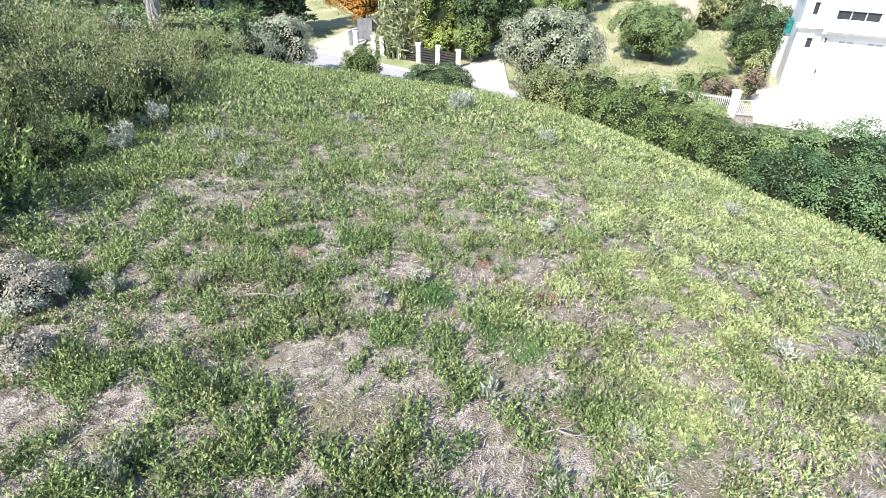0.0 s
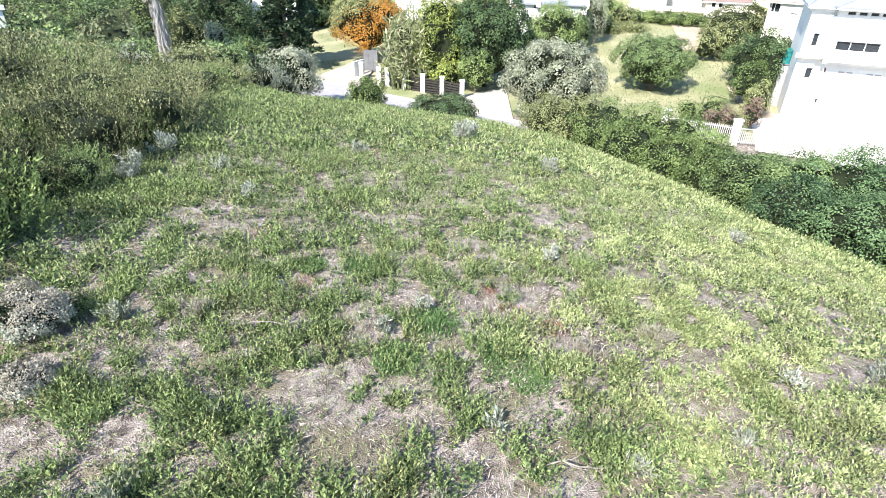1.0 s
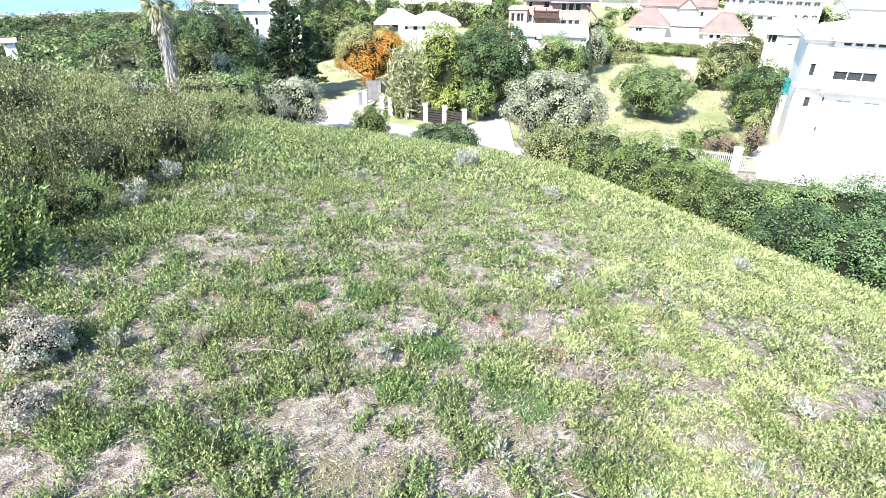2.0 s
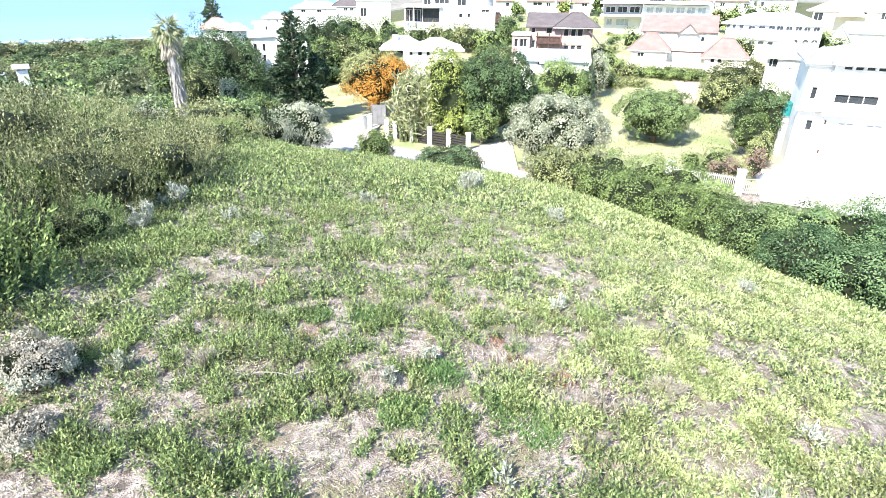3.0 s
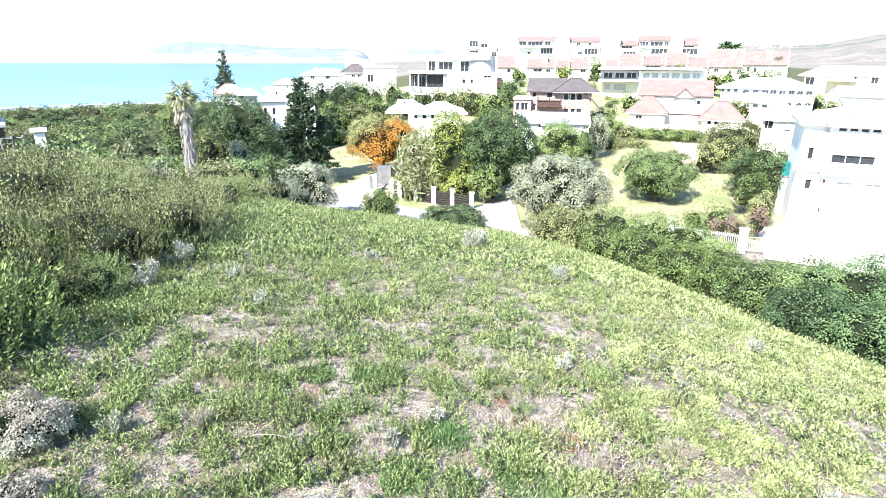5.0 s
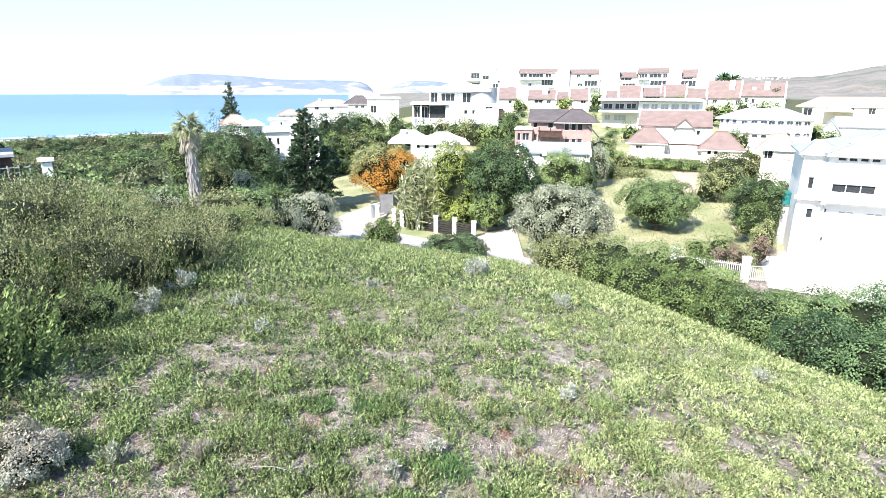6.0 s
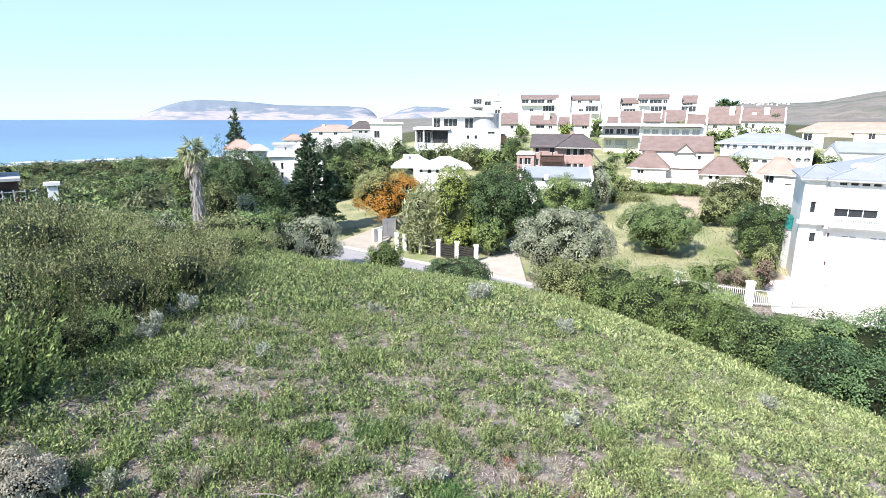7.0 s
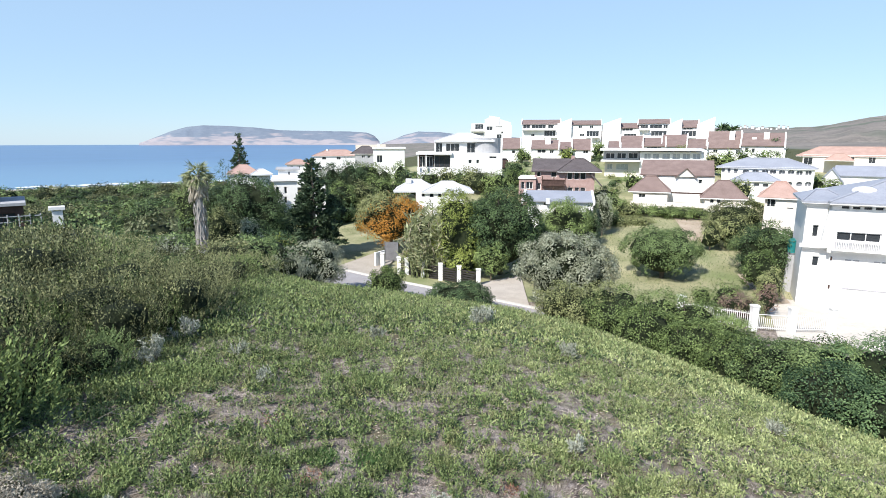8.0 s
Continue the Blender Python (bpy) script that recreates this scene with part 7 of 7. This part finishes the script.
# ---- palm, banana-like clump and other marked plants ----
def fan_palm(x, y, top, base):
    rng = np.random.RandomState(77)
    t = thing("fan_palm", "old fan palm with green crown and hanging dead fronds", "palm", pose(x, y, base))
    h = top - base - 1.3
    bm = bmesh.new()
    limb(bm, (0, 0, 0), (0, 0, h * 0.45), 0.46, 0.34, 12, 0.03, rng, 5)
    limb(bm, (0, 0, h * 0.45), (0, 0, h), 0.34, 0.22, 12, 0.03, rng, 5)
    part("trunk", bm, M_PALMTRUNK, t, "grey fibrous trunk")
    fib = 260
    a, z = rng.uniform(0, 2 * math.pi, fib), rng.uniform(0.1, h * 0.62, fib)
    p = np.stack([np.cos(a) * 0.4, np.sin(a) * 0.4, z + 0.35], 1)
    d = np.stack([np.cos(a) * 0.25, np.sin(a) * 0.25, -np.ones(fib)], 1)
    part("bark_fibre", quad_mesh("bark_fibre", quads(fib, p, d, 0.7, 0.09, rng=rng), M_PALMTRUNK), None, t)
    for kind, count, m in (("frond", 52, M_PALM), ("dead_frond", 44, M_DEADFROND)):
        for i in range(count):
            a = rng.uniform(0, 2 * math.pi)
            if kind == "frond":
                el = rng.uniform(-0.7, 1.2)
                c = np.array([math.cos(a) * math.cos(el), math.sin(a) * math.cos(el), math.sin(el)]) * rng.uniform(0.55, 0.85) + [0, 0, h]
                out = np.array([math.cos(a) * math.cos(el), math.sin(a) * math.cos(el), math.sin(el)])
            else:
                k = rng.uniform(0.3, 1.0)
                c = np.array([math.cos(a) * 0.75 * k, math.sin(a) * 0.75 * k, h - 0.2 - rng.uniform(0, 2.0) * (1.1 - 0.5 * k)])
                out = np.array([math.cos(a) * 0.35, math.sin(a) * 0.35, -1.0])
            out /= np.linalg.norm(out)
            side = np.cross(out, [0, 0, 1.0])
            side /= np.linalg.norm(side) + 1e-6
            n = 16
            ang = np.linspace(-1.15, 1.15, n)
            d = np.cos(ang)[:, None] * out + np.sin(ang)[:, None] * side
            d[:, 2] -= 0.7 * np.abs(np.sin(ang)) + 0.3
            v = quads(n, np.repeat(c[None], n, 0), d, 0.8, 0.075, rng=rng)
            stalk = quads(1, np.array([[0, 0, h - (0.1 if kind == "frond" else 0.4)]]), (c - np.array([0, 0, h]))[None] + 1e-3, float(np.linalg.norm(c - np.array([0, 0, h]))) , 0.05, rng=rng)
            part(kind, quad_mesh(kind, np.concatenate([v, stalk]), m), None, t)


M_PALMTRUNK = mat("palm_trunk", (0.30, 0.28, 0.26), (0.50, 0.47, 0.44), 2.5, 0.95, 0.8)
M_PALM = leaves("palm_fronds", (0.20, 0.23, 0.11), (0.36, 0.38, 0.22))
M_DEADFROND = leaves("dead_fronds", (0.34, 0.30, 0.23), (0.54, 0.49, 0.40))
fan_palm(-23.2, 46.6, 28.4, 20.3)


def banana_clump():
    """A clump of tall stems with long paddle leaves, many torn and dry."""
    rng = np.random.RandomState(55)
    t = thing("strelitzia_clump", "tall clump of paddle-leaved stems with torn dry leaves", "plant", pose(-3.9, 56.6, 16.0))
    m_green = leaves("paddle_leaves", (0.17, 0.20, 0.09), (0.40, 0.42, 0.24))
    m_dry = leaves("dry_paddle_leaves", (0.30, 0.26, 0.18), (0.48, 0.42, 0.30))
    for i in range(60):
        a, q = rng.uniform(0, 2 * math.pi), math.sqrt(rng.uniform(0, 1))
        bx, by = math.cos(a) * q * 2.4, math.sin(a) * q * 1.5
        hh = rng.uniform(3.5, 8.0) * (1 - 0.2 * q)
        tip = (bx * 1.15 + rng.normal() * 0.3, by * 1.1, hh)
        bm = bmesh.new()
        limb(bm, (bx, by, 0), tip, 0.06, 0.03, 6, 0.08, rng, 3)
        stem = part("stem", bm, m_green, t)
        n = 30
        ang = rng.uniform(0, 2 * math.pi, n)
        up = rng.uniform(-0.6, 1.3, n)
        d = np.stack([np.cos(ang), np.sin(ang), up], 1)
        p = np.repeat(np.array(tip)[None], n, 0) + rng.normal(size=(n, 3)) * 0.2
        p[:, 2] -= rng.uniform(0, 0.75, n) * hh
        tagged(part("leaf_spray", quad_mesh("leaf_spray", quads(n, p, d, 1.05, 0.17, rng=rng), m_green), None, stem), kind="stuff")
        n = 7
        ang = rng.uniform(0, 2 * math.pi, n)
        d = np.stack([np.cos(ang) * 0.5, np.sin(ang) * 0.5, -np.ones(n)], 1)
        p = np.repeat(np.array(tip)[None], n, 0) + rng.normal(size=(n, 3)) * 0.25
        p[:, 2] -= rng.uniform(0, 0.5, n) * hh
        tagged(part("dry_leaves", quad_mesh("dry_leaves", quads(n, p, d, 1.0, 0.10, rng=rng), m_dry), None, stem), kind="stuff")


banana_clump()
tree("garden_tree", "olive-green tree behind the paddle-leaved clump", -4.3, 59.2, 23.4, 5.2, M_OLIVELEAF, 4500, 0.22, 0.11, 906, 0.0)
tree("garden_bush", "bright green bush before the boundary pillars", -0.6, 54.9, 19.4, 3.4, M_YELLOWLEAF, 2600, 0.2, 0.1, 901, 0.02, category="bush")
tree("garden_bush", "leafy green bush behind the boundary pillars", 2.4, 54.6, 20.2, 3.6, M_LEAF, 2800, 0.2, 0.1, 902, 0.1, category="bush")
tree("garden_bush", "yellow-green shrub among the pillars", -6.2, 58.4, 18.6, 1.8, M_YELLOWLEAF, 900, 0.2, 0.08, 903, 0.02, category="bush")
tree("bare_tree", "small sparse dark tree against the sea", -38.6, 86.0, 27.2, 3.2, M_DARKLEAF, 500, 0.3, 0.1, 904, 0.55, count=9, core=None)
tree("bank_shrub", "purple-grey flowering shrub by the white house", 26.6, 47.8, 18.4, 1.8, M_GREYLEAF, 1200, 0.14, 0.06, 905, 0.02, category="bush")

# the dark house, its railing and pale chimney beyond the scrub
h = thing("dark_house", "dark flat-roofed house half hidden by scrub", "house", pose(-42.4, 50.6, 19.4, 0, 0, 39.9))
walls(h, M_DARKTIMBER, -10, 0, 0, 7, -2.5, 4.55, [(-3.6, -0.6, 2.4, 3.9), (-7.5, -4.6, 2.4, 3.9)], M_DARKTIMBER)
box("roof", h, M_GREYWALL, -10.3, 0.25, -0.35, 7.3, 4.55, 4.85, "flat roof with a grey edge")
walls(h, M_DARKTIMBER, -10, -1.75, 1.5, 6.5, 4.85, 7.6, [(-3.4, -2.1, 5.3, 7.0)], M_DARKTIMBER)
box("roof", h, M_DARKTIMBER, -10.3, -1.5, 1.2, 6.8, 7.6, 7.85, "dark flat upper roof")
ch = thing("chimney_stack", "white plastered chimney with a flat cap", "chimney", pose(-36.7, 47.5, gz(-36.7, 47.5) - 0.1, 0, 0, 37.7))
top = 24.25 - ch.location.z
box("shaft", ch, M_WHITE, -0.4, 0.4, -0.35, 0.35, 0, top - 0.42)
box("cap", ch, M_WHITE, -0.62, 0.62, -0.5, 0.5, top - 0.30, top)
for a in (-0.42, 0.3):
    box("cap_leg", ch, M_WHITE, a, a + 0.12, -0.35, 0.35, top - 0.42, top - 0.30)
rail = thing("terrace_railing", "grey post-and-rail terrace railing", "railing", pose(-37.6, 44.2, 20.0, 0, 0, 40))
for i in range(7):
    box("post", rail, M_GREYWALL, -3.0 + i * 0.75, -2.9 + i * 0.75, -0.05, 0.05, -1.6, 3.95)
for z in (3.3, 3.75):
    box("rail", rail, M_GREYWALL, -3.0, 1.6, -0.03, 0.03, z, z + 0.07)


def small_palm(x, y, top, seed):
    """A far palm: thin trunk and a tuft of arching fronds."""
    rng = np.random.RandomState(640 + seed)
    base = gz(x, y)
    t = thing("palm_tree", "distant palm standing above the roofs", "palm", pose(x, y, base))
    h = top - base - 1.2
    bm = bmesh.new()
    limb(bm, (0, 0, 0), (0, 0, h), 0.25, 0.16, 6, 0.05, rng, 3)
    part("trunk", bm, M_PALMTRUNK, t)
    n = 60
    a = rng.uniform(0, 2 * math.pi, n)
    d = np.stack([np.cos(a), np.sin(a), rng.uniform(-0.7, 1.2, n)], 1)
    part("crown", quad_mesh("crown", quads(n, np.repeat(np.array([[0, 0, h]]), n, 0), d, 2.0, 0.4, rng=rng), M_DARKLEAF), None, t)


# tiny white houses along the far ridge
for x, y, z in ((479, 1045, 55.8), (485, 1043, 54.9), (490, 1040, 57.3), (496, 1037, 58.3), (500, 1036, 56.1), (507, 1032, 57.2), (513, 1029, 53.2), (516, 1028, 55.1), (521, 1025, 56.0), (527, 1022, 53.2), (533, 1019, 53.1), (540, 1015, 53.4), (543, 1014, 57.2), (549, 1010, 56.7), (555, 1007, 55.4)):
    f = thing("ridge_house", "tiny white house on the distant ridge", "house", pose(x, y, z - 6.0, 0, 0, -25), "houses on the distant ridge")
    w = 1.2 + (x * 7 % 5) * 0.35
    box("wall", f, M_WHITE, -w, w, 0, 5, 0, 4.5)
    box("roof", f, M_ROOFBROWN, -w - 0.3, w + 0.3, -0.3, 5.3, 4.5, 5.2)
small_palm(65.2, 148.3, 34.3, 0)
small_palm(67.3, 147.4, 34.0, 1)
